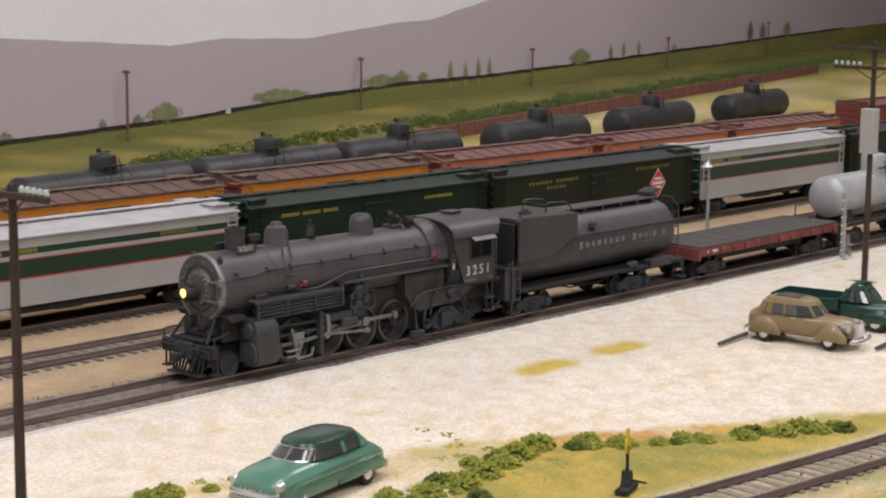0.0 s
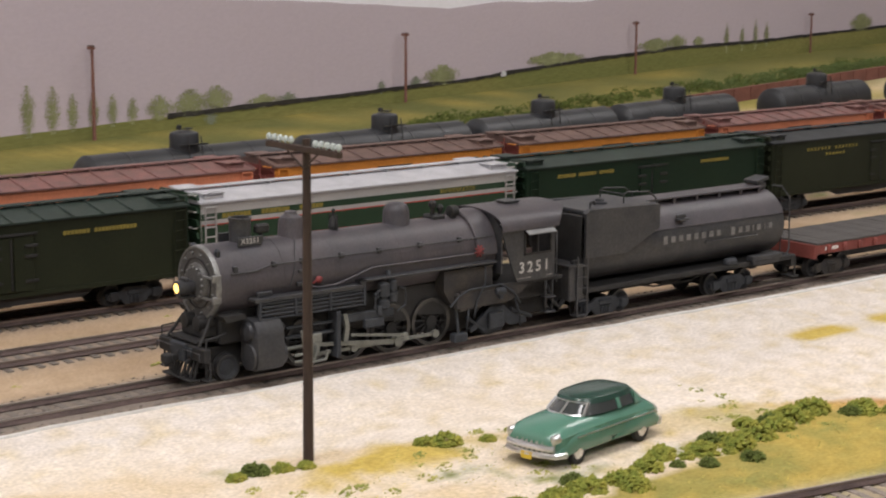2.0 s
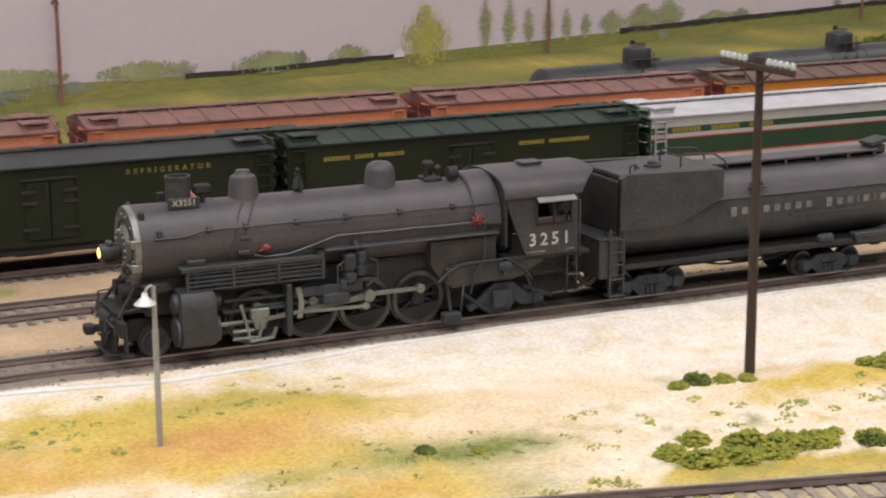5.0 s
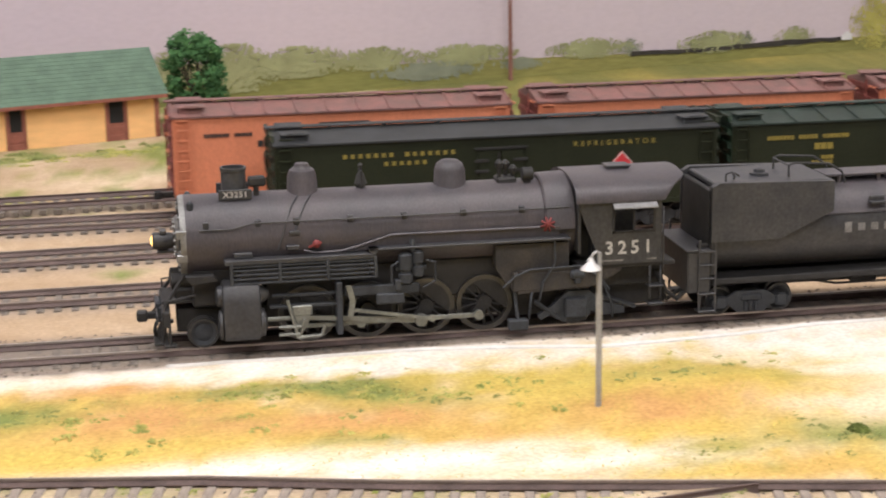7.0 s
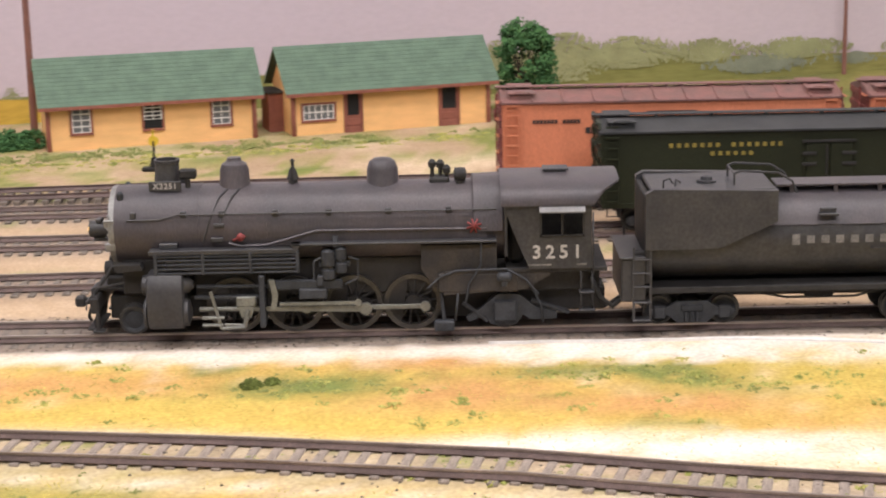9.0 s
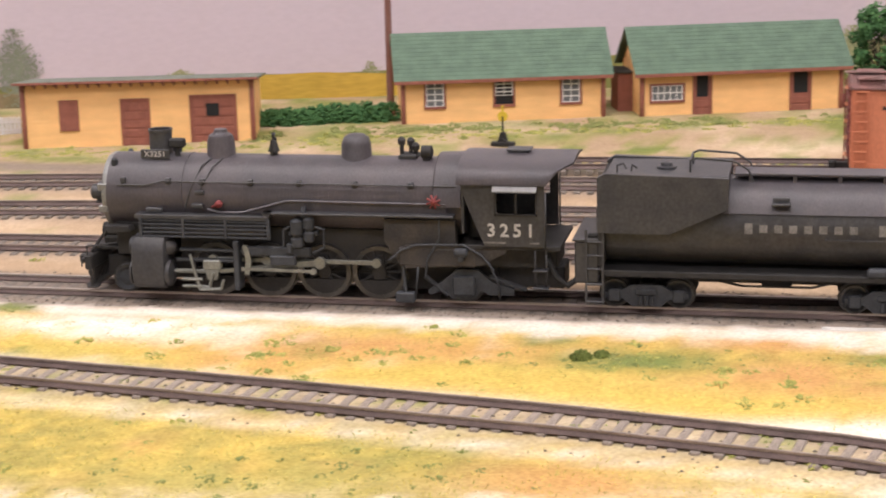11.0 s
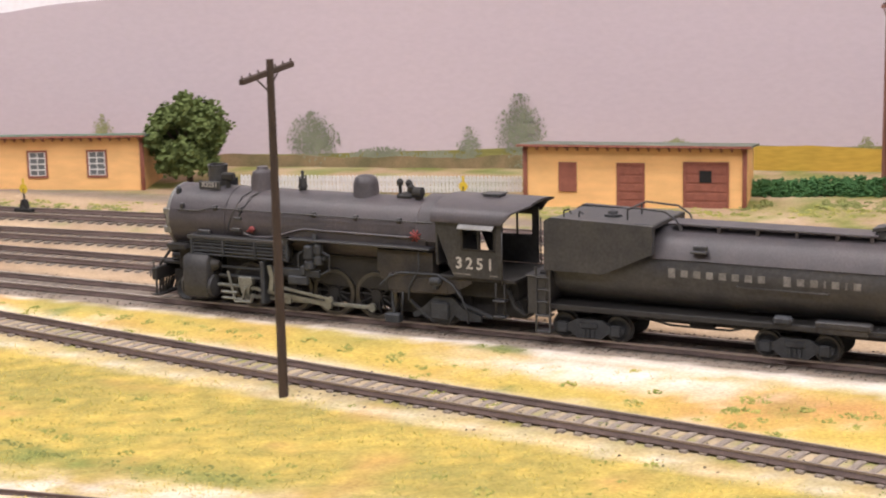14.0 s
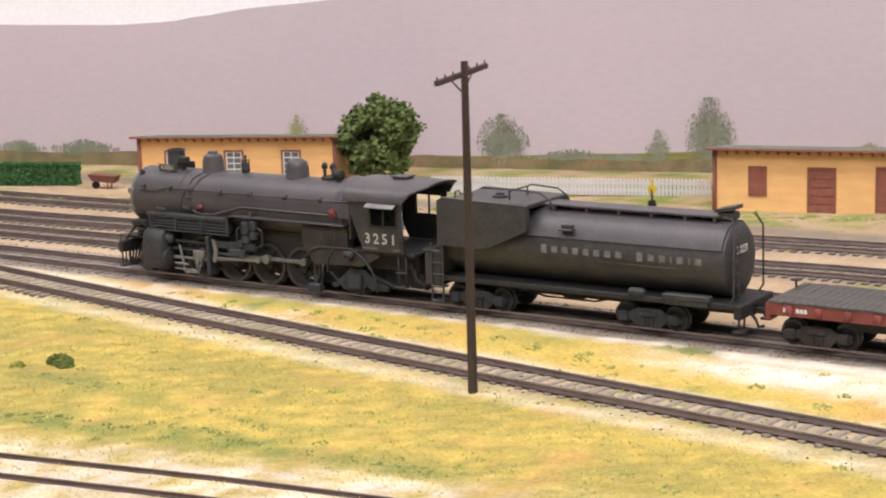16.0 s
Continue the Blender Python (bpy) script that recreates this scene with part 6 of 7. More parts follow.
def gable_house(label, x, y, turn, ln, windows, doors):
    dp, h, rise = 44, 27, 18
    r = thing("section_house", label, "house", x, y, 0.6, turn, group="yellow railway houses")
    shell_walls(r, ln, dp, h, rise)
    holes = [(a - 1.2, b2 + 1.2, c - 1.4, d + 1.1) for a, b2, c, d, *_ in windows] + [(a - 1.1, b2 + 1.1, 0, d + 1) for a, b2, d, *_ in doors]
    clad(r, 2, ln - 2, 0.3, h, holes)
    for wdw in windows:
        sash_window(r, *wdw[:4], 0.2, *wdw[4:])
    for a, b2, d in doors:
        plank_door(r, a, b2, d, 0.2, True)
    rf = Shape()
    for s in (0, 1):
        f = (lambda q: q) if not s else (lambda q: dp - q)
        rf.prism([(f(-4.5), h - 3.4), (f(dp / 2), h + rise + 0.8), (f(dp / 2), h + rise + 1.9), (f(-5.0), h - 2.4)], -4, ln + 4, "x")
    roofp = part("roof", rf, "rooftile", r, "green felt gable roof")
    for k in range(12):
        t0 = k / 12
        ya, za = -5.0 + (dp / 2 + 5) * t0, h - 2.4 + (rise + 4.3) * t0
        yb, zb = ya + (dp / 2 + 5) / 12, za + (rise + 4.3) / 12
        part("roof_course", Shape().prism([(ya, za + 0.3), (yb, zb + 0.1), (yb, zb - 0.2), (ya, za - 0.1)], -4.2, ln + 4.2, "x"), "rooftile", roofp)
    part("fascia_board", Shape().box(-4, ln + 4, -5.1, -4.2, h - 4.2, h - 2.4, 0.1), "trim", r)
    return r


gable_house("yellow clapboard house with three white sash windows, green roof", -218, 345, 15.9, 109,
            [(13, 22.5, 10, 23, 2, 4), (50, 59.5, 10, 23, 2, 4, True), (86, 95.5, 10, 23, 2, 4)], [])
gable_house("yellow clapboard house with two brown doors and a green roof", -94, 376, 18.2, 111.5,
            [(6, 23, 9.5, 17.5, 5, 2)], [(29.5, 38, 23.5), (83, 93, 23.5)])
lean = thing("lean_to", "small dark brown lean-to between the yellow houses", "shed", -108, 392, 0.6, 17, group="")
part("wall", Shape().box(0, 13, 0, 20, 0, 22, 0.3), "trim", lean)
part("roof", Shape().box(-1, 14, -1, 21, 22, 23.2, 0.2), "paintdark", lean)


def flat_shed(label, x, y, turn, ln, h, windows, doors, shutter, hole=None, felt="shedroof"):
    dp = 46
    r = thing("freight_shed", label, "shed", x, y, -1.0, turn, group="yellow railway houses")
    shell_walls(r, ln, dp, h)
    holes = [(a - 1.2, b2 + 1.2, c - 1.4, d + 1.1) for a, b2, c, d, *_ in windows] + [(a - 1.1, b2 + 1.1, 0, d + 1) for a, b2, d in doors] + [shutter] * bool(shutter)
    clad(r, 2, ln - 2, 0.3, h - 0.4, holes, step=2.2)
    for wdw in windows:
        sash_window(r, *wdw[:4], 0.2, *wdw[4:])
    for k, (a, b2, d) in enumerate(doors):
        plank_door(r, a, b2, d, 0.2, False, hole if k == len(doors) - 1 else None)
    if shutter:
        part("shutter", Shape().box(shutter[0], shutter[1], -0.6, 0.4, shutter[2], shutter[3], 0.2), "trim", r, "closed brown shutter")
    part("roof", Shape().prism([(-6, h + 1.4), (-6, h + 2.4), (dp + 3, h - 3.4), (dp + 3, h - 4.4)], -3, ln + 3, "x"), felt, r, "low felt roof")
    part("fascia_board", Shape().box(-3, ln + 3, -6.4, -5.8, h + 1.0, h + 2.2, 0.1), "trim", r)
    n = 22
    for k in range(n):
        part("rafter_tail", RAFTER, "trim", r, at=(2 + (ln - 4) * k / (n - 1), 0, h))
    return r


RAFTER = Shape().prism([(-5.6, 0.3), (-5.6, 1.4), (0.4, 1.3), (0.4, -1.6), (-1, -1.6), (-1.6, 0)], -0.5, 0.5, "x").mesh("rafter_tail", M["trim"])
flat_shed("yellow freight shed with brown doors, shutter and exposed rafter tails", -401.7, 273, 13.1, 119, 33, [], [(51.5, 64.5, 24), (87, 109, 25)], (19, 29, 9, 25), (94.5, 101, 15, 21.5))
flat_shed("long yellow bunkhouse with white sash windows and low green roof", -754, 202, 23.0, 125, 31.5, [(18, 28, 9.5, 23.5, 2, 4), (56, 66, 9.5, 23.5, 2, 4), (92, 102, 9.5, 23.5, 2, 4)], [], None, felt="rooftile")

# ---- poles, lamps and switch stands ----
def utility_pole(label, x, y, h, half, turn=0, material="pole", insulators=0, r=1.7, arm_z=None, group="utility poles", tilt=0.0):
    p = thing("utility_pole", label, "utility pole", x, y, ground_z(x, y) - 1.5, turn, group=group)
    part("pole", Shape().rod((0, 0, 0), (0, 0, h + 1.5), r, r * 0.72, 14), material, p)
    az = (arm_z or h - 3.5) + 1.5
    if half:
        arm = part("crossarm", Shape().box(-r - 0.4, -r + 1.4, -half, half, az - 0.9, az + 0.9, 0.15), material, p)
        part("arm_brace", Shape().rod((-r, -half * 0.45, az - 0.6), (-r * 0.6, 0, az - 6), 0.3, n=5).rod((-r, half * 0.45, az - 0.6), (-r * 0.6, 0, az - 6), 0.3, n=5), material, p)
        n = insulators or 3
        for s in (-1, 1):
            for k in range(n):
                yy = s * (half - 0.8 - k * (half * 0.62 / max(n - 1, 1)))
                part("insulator", INSUL if insulators else PEG, "insul", arm, at=(-r + 0.5, yy, az + 0.9))
        if tilt:
            arm.matrix_local = pose(0, 0, az * MM, tilt) @ pose(0, 0, -az * MM)
    return p


INSUL = Shape().turn([(0, 0.35), (0.5, 0.4), (0.6, 0.95), (1.7, 0.85), (2.2, 0.5), (2.4, 0.1)], n=10).mesh("insulator", M["insul"])
PEG = Shape().turn([(0, 0.3), (0.8, 0.35), (1.2, 0.1)], n=8).mesh("peg", M["pole"])
utility_pole("dark wooden utility pole with pale glass insulators beside the platform", 308, -91, 99.5, 19, insulators=5, arm_z=96.5)
utility_pole("dark wooden utility pole with one crossarm standing in grass", -316.5, -104, 113.5, 15.5, arm_z=109, tilt=6.0)
utility_pole("tall red-brown utility pole with short crossarm by the houses", -231, 374, 104, 7, material="polered", arm_z=100.5, r=2.1)
rp = utility_pole("dark utility pole with two crossarms and a pale transformer box", 840, -68, 126, 22, insulators=5, arm_z=112)
part("crossarm", Shape().box(-2.2, -0.4, -24, 24, 122.5, 124.3, 0.15), "pole", rp)
part("transformer_box", Shape().box(-5.4, 1.6, -3.6, 3.6, 70, 93, 0.5), "grey", rp, "pale grey transformer box")
for x, h in ((241, 66), (641, 71), (1013, 64), (1419, 58), (1859, 52), (2357, 50), (2865, 62)):
    utility_pole("thin red-brown pole standing before the backdrop", x, back_y(x) - 10, h, 4, 15, "polered", r=1.5, arm_z=h - 2, group="backdrop poles")


def street_lamp(label, x, y, h, kind_ladder=False):
    p = thing("street_lamp", label, "street lamp", x, y, ground_z(x, y) - 1, group="yard lamps")
    part("post", Shape().rod((0, 0, 0), (0, 0, h - 12), 0.85, 0.85).rod((0, 0, h - 12.2), (0, 0, h), 0.7, 0.6), "metalpost", p)
    part("arm", Shape().tube([(0, 0, h - 0.5), (-0.8, -0.3, h + 0.4), (-2.0, -0.6, h - 0.2), (-2.6, -0.8, h - 1.6)], 0.4), "metalpost", p)
    part("shade", Shape().turn([(h - 4.6, 2.9), (h - 4.2, 2.8), (h - 2.6, 1.0), (h - 1.4, 0.7)], (-2.7, -0.8, 0), n=18), "bright", p, "white conical lamp shade")
    return p


street_lamp("thin grey street lamp with white conical shade in golden grass", 119.5, -86, 46)
street_lamp("thin grey street lamp with white shade between the tracks", 847, 35, 57)
sig = thing("crossing_post", "silver post with climbing rungs and a small ladder stand", "signal post", 890, -26, 2)
part("post", Shape().rod((0, 0, 0), (0, 0, 38), 1.4, 1.2).box(-2.5, 2.5, -2.5, 2.5, 0, 1.5, 0.2), "metalpost", sig)
rg = Shape()
for k in range(7):
    rg.rod((-2.6, 0, 6 + k * 4.6), (2.6, 0, 6 + k * 4.6), 0.45, n=6)
part("rung", rg, "bright", sig)
part("ladder_stand", Shape().rod((7, 0, 0), (4, 0, 14), 0.4).rod((10, 0, 0), (6, 0, 14), 0.4).box(6, 9.4, -2, 2, 4, 4.6).box(5.2, 8.4, -2, 2, 8, 8.6), "metalpost", sig)


def switch_stand(label, x, y, h, turn=0):
    s = thing("switch_stand", label, "switch stand", x, y, ground_z(x, y), turn, group="switch stands")
    part("base", Shape().box(-6, 6, -2.2, 2.2, 0.4, 2.2, 0.3).prism([(-2.6, 2.2), (2.6, 2.2), (1.2, 7), (-1.2, 7)], -1.4, 1.4, "y"), "under", s)
    part("mast", Shape().rod((0, 0, 6), (0, 0, h - 4), 0.55), "under", s)
    part("target", Shape().turn([(-0.25, 2.6), (0.25, 2.6)], (0, 0, h - 4), "y", 16).rod((0, 0, h - 2), (0, 0, h + 1.6), 0.6), "yellowpaint", s, "yellow disc target")
    part("handle", Shape().rod((0, -2, 4), (4, -5, 2.4), 0.4), "under", s)
    return s


switch_stand("black switch stand with yellow target by the spur", 458, -200, 19, 20)
switch_stand("black switch stand with yellow disc before the houses", -155, 294, 19)
switch_stand("black switch stand with yellow disc near the freight shed", -427, 250, 17)
switch_stand("black switch stand with yellow disc at the yard throat", -644, 150, 17)

# ---- road vehicles ----
def rounded(w, z0, z1, n=14, p=3.2):
    out = []
    for k in range(n):
        a = k * math.tau / n + math.pi / n
        c, s = math.cos(a), math.sin(a)
        out.append((w * abs(c) ** (2 / p) * (1 if c > 0 else -1), (z0 + z1) / 2 + (z1 - z0) / 2 * abs(s) ** (2 / p) * (1 if s > 0 else -1)))
    return out


def automobile(name, label, x, y, turn, paint, top, stations, cabin, wheels, track_w, fenders, pillar=None, two_tone=True):
    """A car: +x is its front. stations: (x, half width, low, high); cabin: (belt z, roof z, x0, x1, half width)."""
    c = thing(name, label, "car", x, y, ground_z(x, y) + 0.2, turn)
    body = Shape().loft([[(px, yy, zz) for yy, zz in rounded(w, z0, z1)] for px, w, z0, z1 in stations])
    part("body", body, paint, c)
    for fx, fl, fw, fh in fenders:
        for s in (-1, 1):
            f = Shape().loft([[(fx + fl * t, s * (track_w + fw * 0.16) + yy, zz) for yy, zz in rounded(fw * math.sqrt(max(0.02, 1 - t * t)) ** 0.8, 3.2, 3.4 + fh * max(0.1, 1 - t * t) ** 0.55, 12, 2.4)] for t in (-1, -0.85, -0.55, -0.2, 0.2, 0.55, 0.85, 1)])
            part("fender", f, paint, c)
    zb, zr, x0, x1, w = cabin
    def plan(x0, x1, w, z, n=28, p=3.0):
        out = []
        for k in range(n):
            a = k * math.tau / n
            cc, ss = math.cos(a), math.sin(a)
            out.append(((x0 + x1) / 2 + (x1 - x0) / 2 * abs(cc) ** (2 / p) * (1 if cc > 0 else -1), w * abs(ss) ** (2 / p) * (1 if ss > 0 else -1), z))
        return out
    zh = zb + (zr - zb) * (0.56 if two_tone else 0.62)
    slant = 5.4 if two_tone else 3.2
    part("glass", Shape().loft([plan(x0, x1, w, zb), plan(x0 + slant, x1 - 4.6, w - 1.3, zh)]), "glassdark", c, "dark window glass")
    part("roof", Shape().loft([plan(x0 + slant - 0.5, x1 - 4.1, w - 1.1, zh - 0.15), plan(x0 + slant + 1.4, x1 - 5.2, w - 1.7, zr - 1.1), plan(x0 + slant + 4.5, x1 - 7.5, w - 3.4, zr - 0.35), plan(x0 + slant + 9, x1 - 12, w - 6.0, zr), plan(x0 + slant + 13, x1 - 16, w - 8.6, zr + 0.05)]), top, c)
    cut = x0 + (x1 - x0) * (0.26 if two_tone else 0.30)
    quarter = [[(min(px, cut), py * 1.02, pz) for px, py, pz in ring] for ring in (plan(x0 - 0.3, x1, w, zb - 0.3), plan(x0 + slant - 0.4, x1 - 4.6, w - 1.2, zh + 0.1))]
    part("rear_quarter", Shape().loft(quarter), paint, c)
    low, high = plan(x0, x1, w, zb), plan(x0 + slant, x1 - 4.6, w - 1.3, zh)
    for k in range(28):
        if k in (3, 25):
            part("pillar", Shape().rod(low[k], high[k], 0.6, n=6), "chrome" if two_tone else paint, c)
        elif k in (7, 21):
            part("pillar", Shape().rod(low[k], high[k], 0.95 if two_tone else 0.6, n=6), paint, c)
        elif k in (9, 10, 11, 17, 18, 19) and not two_tone:
            part("pillar", Shape().rod(low[k], high[k], 1.15, n=8), paint, c)
    if two_tone:
        for side, arc in (("top", high), ("bottom", low)):
            part("windscreen_frame", Shape().tube([arc[k % 28] for k in range(25, 32)], 0.42, 6), "chrome", c)
    part("windscreen_bar", Shape().rod(low[0], high[0], 0.35, n=6), "chrome" if two_tone else paint, c)
    for wx in wheels:
        for s in (-1, 1):
            wl = part("wheel", Shape().turn([(-1.2, 2.6), (-1.2, 3.9), (-0.6, 4.2), (0.6, 4.2), (1.2, 3.9), (1.2, 2.6)], axis="y", n=22), "rubber", c, at=(wx, s * (track_w + 0.6), 4.2))
            part("hubcap", Shape().turn([(s * 1.0, 2.7), (s * 1.3, 2.4), (s * 1.35, 1.3), (s * 1.7, 1.0), (s * 1.8, 0.1)], axis="y", n=18), "chrome", wl)
    return c


M["glassdark"] = mat("tinted_car_glass", (0.045, 0.050, 0.050), 0.06, var=0.1, bump=0, spec=0.7)
merc = automobile("coupe", "jade green two-door coupe with dark green roof parked by the grass", 387.6, -130.6, 190.5, "carjade", "cartop",
                  [(-31, 6.5, 5.2, 8.0), (-29, 9.0, 4.2, 9.8), (-24, 10.5, 3.0, 12.2), (-14, 11.0, 2.5, 13.4), (0, 11.1, 2.5, 13.6), (12, 11.1, 2.5, 13.4), (20, 11.0, 2.7, 13.0), (26, 10.7, 3.2, 12.2), (29.2, 9.9, 3.9, 11.0), (30.4, 8.6, 4.6, 9.8), (30.9, 7.0, 5.4, 8.6)],
                  (13.0, 18.5, -24.0, 15.0, 10.1), (-17.5, 18.5), 8.8, [(14, 15.5, 2.3, 7.9), (-16, 13.5, 2.4, 7.0)])
merc.scale = (0.95, 0.95, 1.04)
br = Shape()
for y in np.linspace(-9, 9, 10):
    br.rod((31.2 - abs(float(y)) * 0.12, float(y), 5.0), (31.4 - abs(float(y)) * 0.16, float(y), 8.2), 0.42, n=5)
part("grille", br.tube([(29.9, -9.4, 6.6), (31.0, -6, 6.6), (31.5, 0, 6.6), (31.0, 6, 6.6), (29.9, 9.4, 6.6)], 1.0, 8), "chrome", merc)
part("bumper", Shape().tube([(26, -11.2, 4.4), (30, -9.6, 4.4), (31.4, -5, 4.4), (31.8, 0, 4.4), (31.4, 5, 4.4), (30, 9.6, 4.4), (26, 11.2, 4.4)], 0.95, 8), "chrome", merc)
part("bumper", Shape().tube([(-27, -10.8, 4.4), (-30.6, -8.6, 4.4), (-31.4, 0, 4.4), (-30.6, 8.6, 4.4), (-27, 10.8, 4.4)], 0.95, 8), "chrome", merc)
for s in (-1, 1):
    part("headlight", Shape().turn([(27.6, 1.5), (29.8, 1.4), (30.3, 0.9), (30.5, 0.1)], (0, s * 8.8, 9.2), "x", 16), "chrome", merc, "round silver headlight")
    part("side_trim", Shape().box(-25, 20, min(s * 10.9, s * 11.5), max(s * 10.9, s * 11.5), 8.5, 8.9, 0.1), "chrome", merc)
part("licence_plate", Shape().box(32.2, 32.6, -2.2, 2.2, 2.8, 5.0, 0.1), "yellowpaint", merc, "small yellow plate on the bumper")
sedan = automobile("sedan", "khaki four-door sedan with chrome grille parked on the platform", 694, -121, -84, "cartan", "cartan",
                   [(-28, 5.0, 5.5, 9.0), (-26.5, 7.6, 4.2, 12.4), (-21, 8.6, 3.6, 14.2), (-8, 9.0, 3.4, 13.4), (6, 8.8, 3.4, 13.0), (12, 7.4, 3.4, 12.8), (20, 5.8, 3.6, 12.2), (26, 4.6, 4.0, 11.2), (28.5, 3.0, 4.6, 9.0)],
                   (12.4, 19.4, -24, 11, 8.8), (-17, 17.5), 8.2, [(18, 8.2, 2.8, 7.4), (-17, 8.6, 2.8, 8.0)], two_tone=False)
sedan.scale = (0.89, 1.0, 1.06)
part("grille", Shape().prism([(-3.6, 4.4), (3.6, 4.4), (2.8, 11.2), (-2.8, 11.2)], 26.5, 29.4, "x"), "chrome", sedan)
part("bumper", Shape().tube([(29, -10, 4.6), (31, -6, 4.4), (31.4, 0, 4.4), (31, 6, 4.4), (29, 10, 4.6)], 0.8, 8), "chrome", sedan)
part("bumper", Shape().tube([(-27, -9.5, 4.8), (-29.6, -6, 4.6), (-30, 0, 4.6), (-29.6, 6, 4.6), (-27, 9.5, 4.8)], 0.7, 8), "chrome", sedan)
for s in (-1, 1):
    part("headlight", Shape().turn([(22, 0.6), (23.4, 1.5), (26.4, 1.9), (27, 1.2)], (0, s * 6.6, 9.4), "x", 14), "chrome", sedan)
    part("door_handle", Shape().box(-3, -0.6, min(s * 8.9, s * 9.4), max(s * 8.9, s * 9.4), 11.2, 11.6).box(5, 7, min(s * 8.7, s * 9.3), max(s * 8.7, s * 9.3), 11.2, 11.6), "chrome", sedan)
part("sunroof", Shape().box(-14, -1, -4.6, 4.6, 18.9, 19.55, 0.2), "deck", sedan)
pickup = automobile("pickup_truck", "dark green pickup truck with low wooden bed parked beside the sedan", 742, -112, -80, "truckgreen", "truckgreen",
                    [(2, 9.4, 4.5, 12.4), (6, 9.6, 4.0, 13.2), (14, 9.4, 4.0, 13.0), (20, 8.2, 4.0, 12.6), (27, 7.4, 4.4, 11.8), (30, 6.0, 5.4, 10.0)],
                    (12.6, 21.0, 0.5, 17, 9.2), (-18, 19), 8.4, [(19, 8.0, 2.8, 7.0), (-18, 8.0, 2.6, 5.4)], two_tone=False)
bed = Shape().box(-31, 1, -10.6, 10.6, 8.0, 9.2, 0.2)
for a in ((-31, 1, -10.9, -9.9), (-31, 1, 9.9, 10.9), (-31.4, -30.4, -10.4, 10.4), (0, 1, -10.4, 10.4)):
    bed.box(*a, 9, 13.4, 0.2)
part("cargo_bed", bed, "truckgreen", pickup)
part("chassis", Shape().box(-29, 26, -4, 4, 4.4, 8.0, 0.4), "under", pickup)
part("bumper", Shape().box(30, 31.4, -9, 9, 4.2, 6.0, 0.4), "chrome", pickup)
log = thing("parking_log", "grey wooden parking log on the platform", "log", 671, -99, 0.4, 8)
part("log", Shape().rod((-14, 0, 1), (14, 0, 1), 0.9, n=9), "deck", log)
log2 = thing("parking_log", "grey wooden parking log on the platform", "log", 712, -152, 0.2, 8)
part("log", Shape().rod((-14, 0, 1), (14, 0, 1), 0.9, n=9), "deck", log2)
cart = thing("wheelbarrow", "small rusty red barrow beside the bunkhouse", "barrow", -772, 190, 0.5, 20)
part("tray", Shape().loft([[(-7, -4, 5.4), (7, -4, 4), (7, 4, 4), (-7, 4, 5.4)], [(-9, -5, 9.6), (9, -5, 8.4), (9, 5, 8.4), (-9, 5, 9.6)]]), "rust", cart)
part("leg", Shape().rod((3, -3, 0), (3, -3, 5), 0.5).rod((3, 3, 0), (3, 3, 5), 0.5), "rust", cart)
part("wheel", Shape().turn([(-0.6, 2.4), (0.6, 2.4)], (-6, 0, 2.4), "y", 14), "under", cart)

# ---- fence, retaining wall, planting ----
fence = thing("picket_fence", "white picket fence behind the yard", "fence", -600, 252, 0.5, 17)
part("rail", Shape().box(25, 190, 0.4, 1.0, 2.2, 3.2).box(25, 190, 0.4, 1.0, 6.4, 7.4), "fence", fence)
PICK = Shape().prism([(-0.85, 0), (0.85, 0), (0.85, 8.8), (0, 10), (-0.85, 8.8)], -0.3, 0.3, "y").mesh("picket", M["fence"])
for k in range(43, 118):
    o = new("picket", PICK)
    o.parent = fence
    o.location = ((-69 + k * 2.2) * MM, 0, 0)
ret = thing("retaining_wall", "low red-brown board wall along the rear track", "wall", kind="structure")
wl = Shape()
for k in range(46):
    a, b2 = k / 46, (k + 0.97) / 46
    xa, xb = 930 + 1530 * a, 930 + 1530 * b2
    ya, yb = 505 + 420 * a, 505 + 420 * b2
    wl.add([(xa, ya, 0), (xb, yb, 0), (xb, yb, 15), (xa, ya, 15), (xa, ya + 4, 0), (xb, yb + 4, 0), (xb, yb + 4, 15), (xa, ya + 4, 15)], [(0, 1, 2, 3), (4, 7, 6, 5), (3, 2, 6, 7), (0, 3, 7, 4), (1, 5, 6, 2)])
part("wall_panel", wl, "rust", ret, smooth=0)


def clump(shape, x, y, z, r, rnd, n=60, flat=0.75):
    """Ragged foam foliage: many small crumpled tufts through a dome."""
    for _ in range(n):
        u, v, q = rnd.uniform(0, math.tau), rnd.uniform(0.0, 1.0), rnd.uniform(0.45, 1.0) ** 0.5
        s = math.sqrt(1 - v * v)
        c = (x + r * q * s * math.cos(u), y + r * q * s * math.sin(u), z + r * q * v * flat)
        k = rnd.uniform(0.09, 0.21) * min(r, 6) + 0.15
        p = [(c[0] + k * rnd.uniform(0.5, 1.2) * a, c[1] + k * rnd.uniform(0.5, 1.2) * b3, c[2] + k * rnd.uniform(0.5, 1.2) * d) for a, b3, d in ((1, 0, 0), (-1, 0, 0), (0, 1, 0), (0, -1, 0), (0, 0, 1), (0, 0, -1))]
        shape.add(p, [(0, 2, 4), (2, 1, 4), (1, 3, 4), (3, 0, 4), (2, 0, 5), (1, 2, 5), (3, 1, 5), (0, 3, 5)])


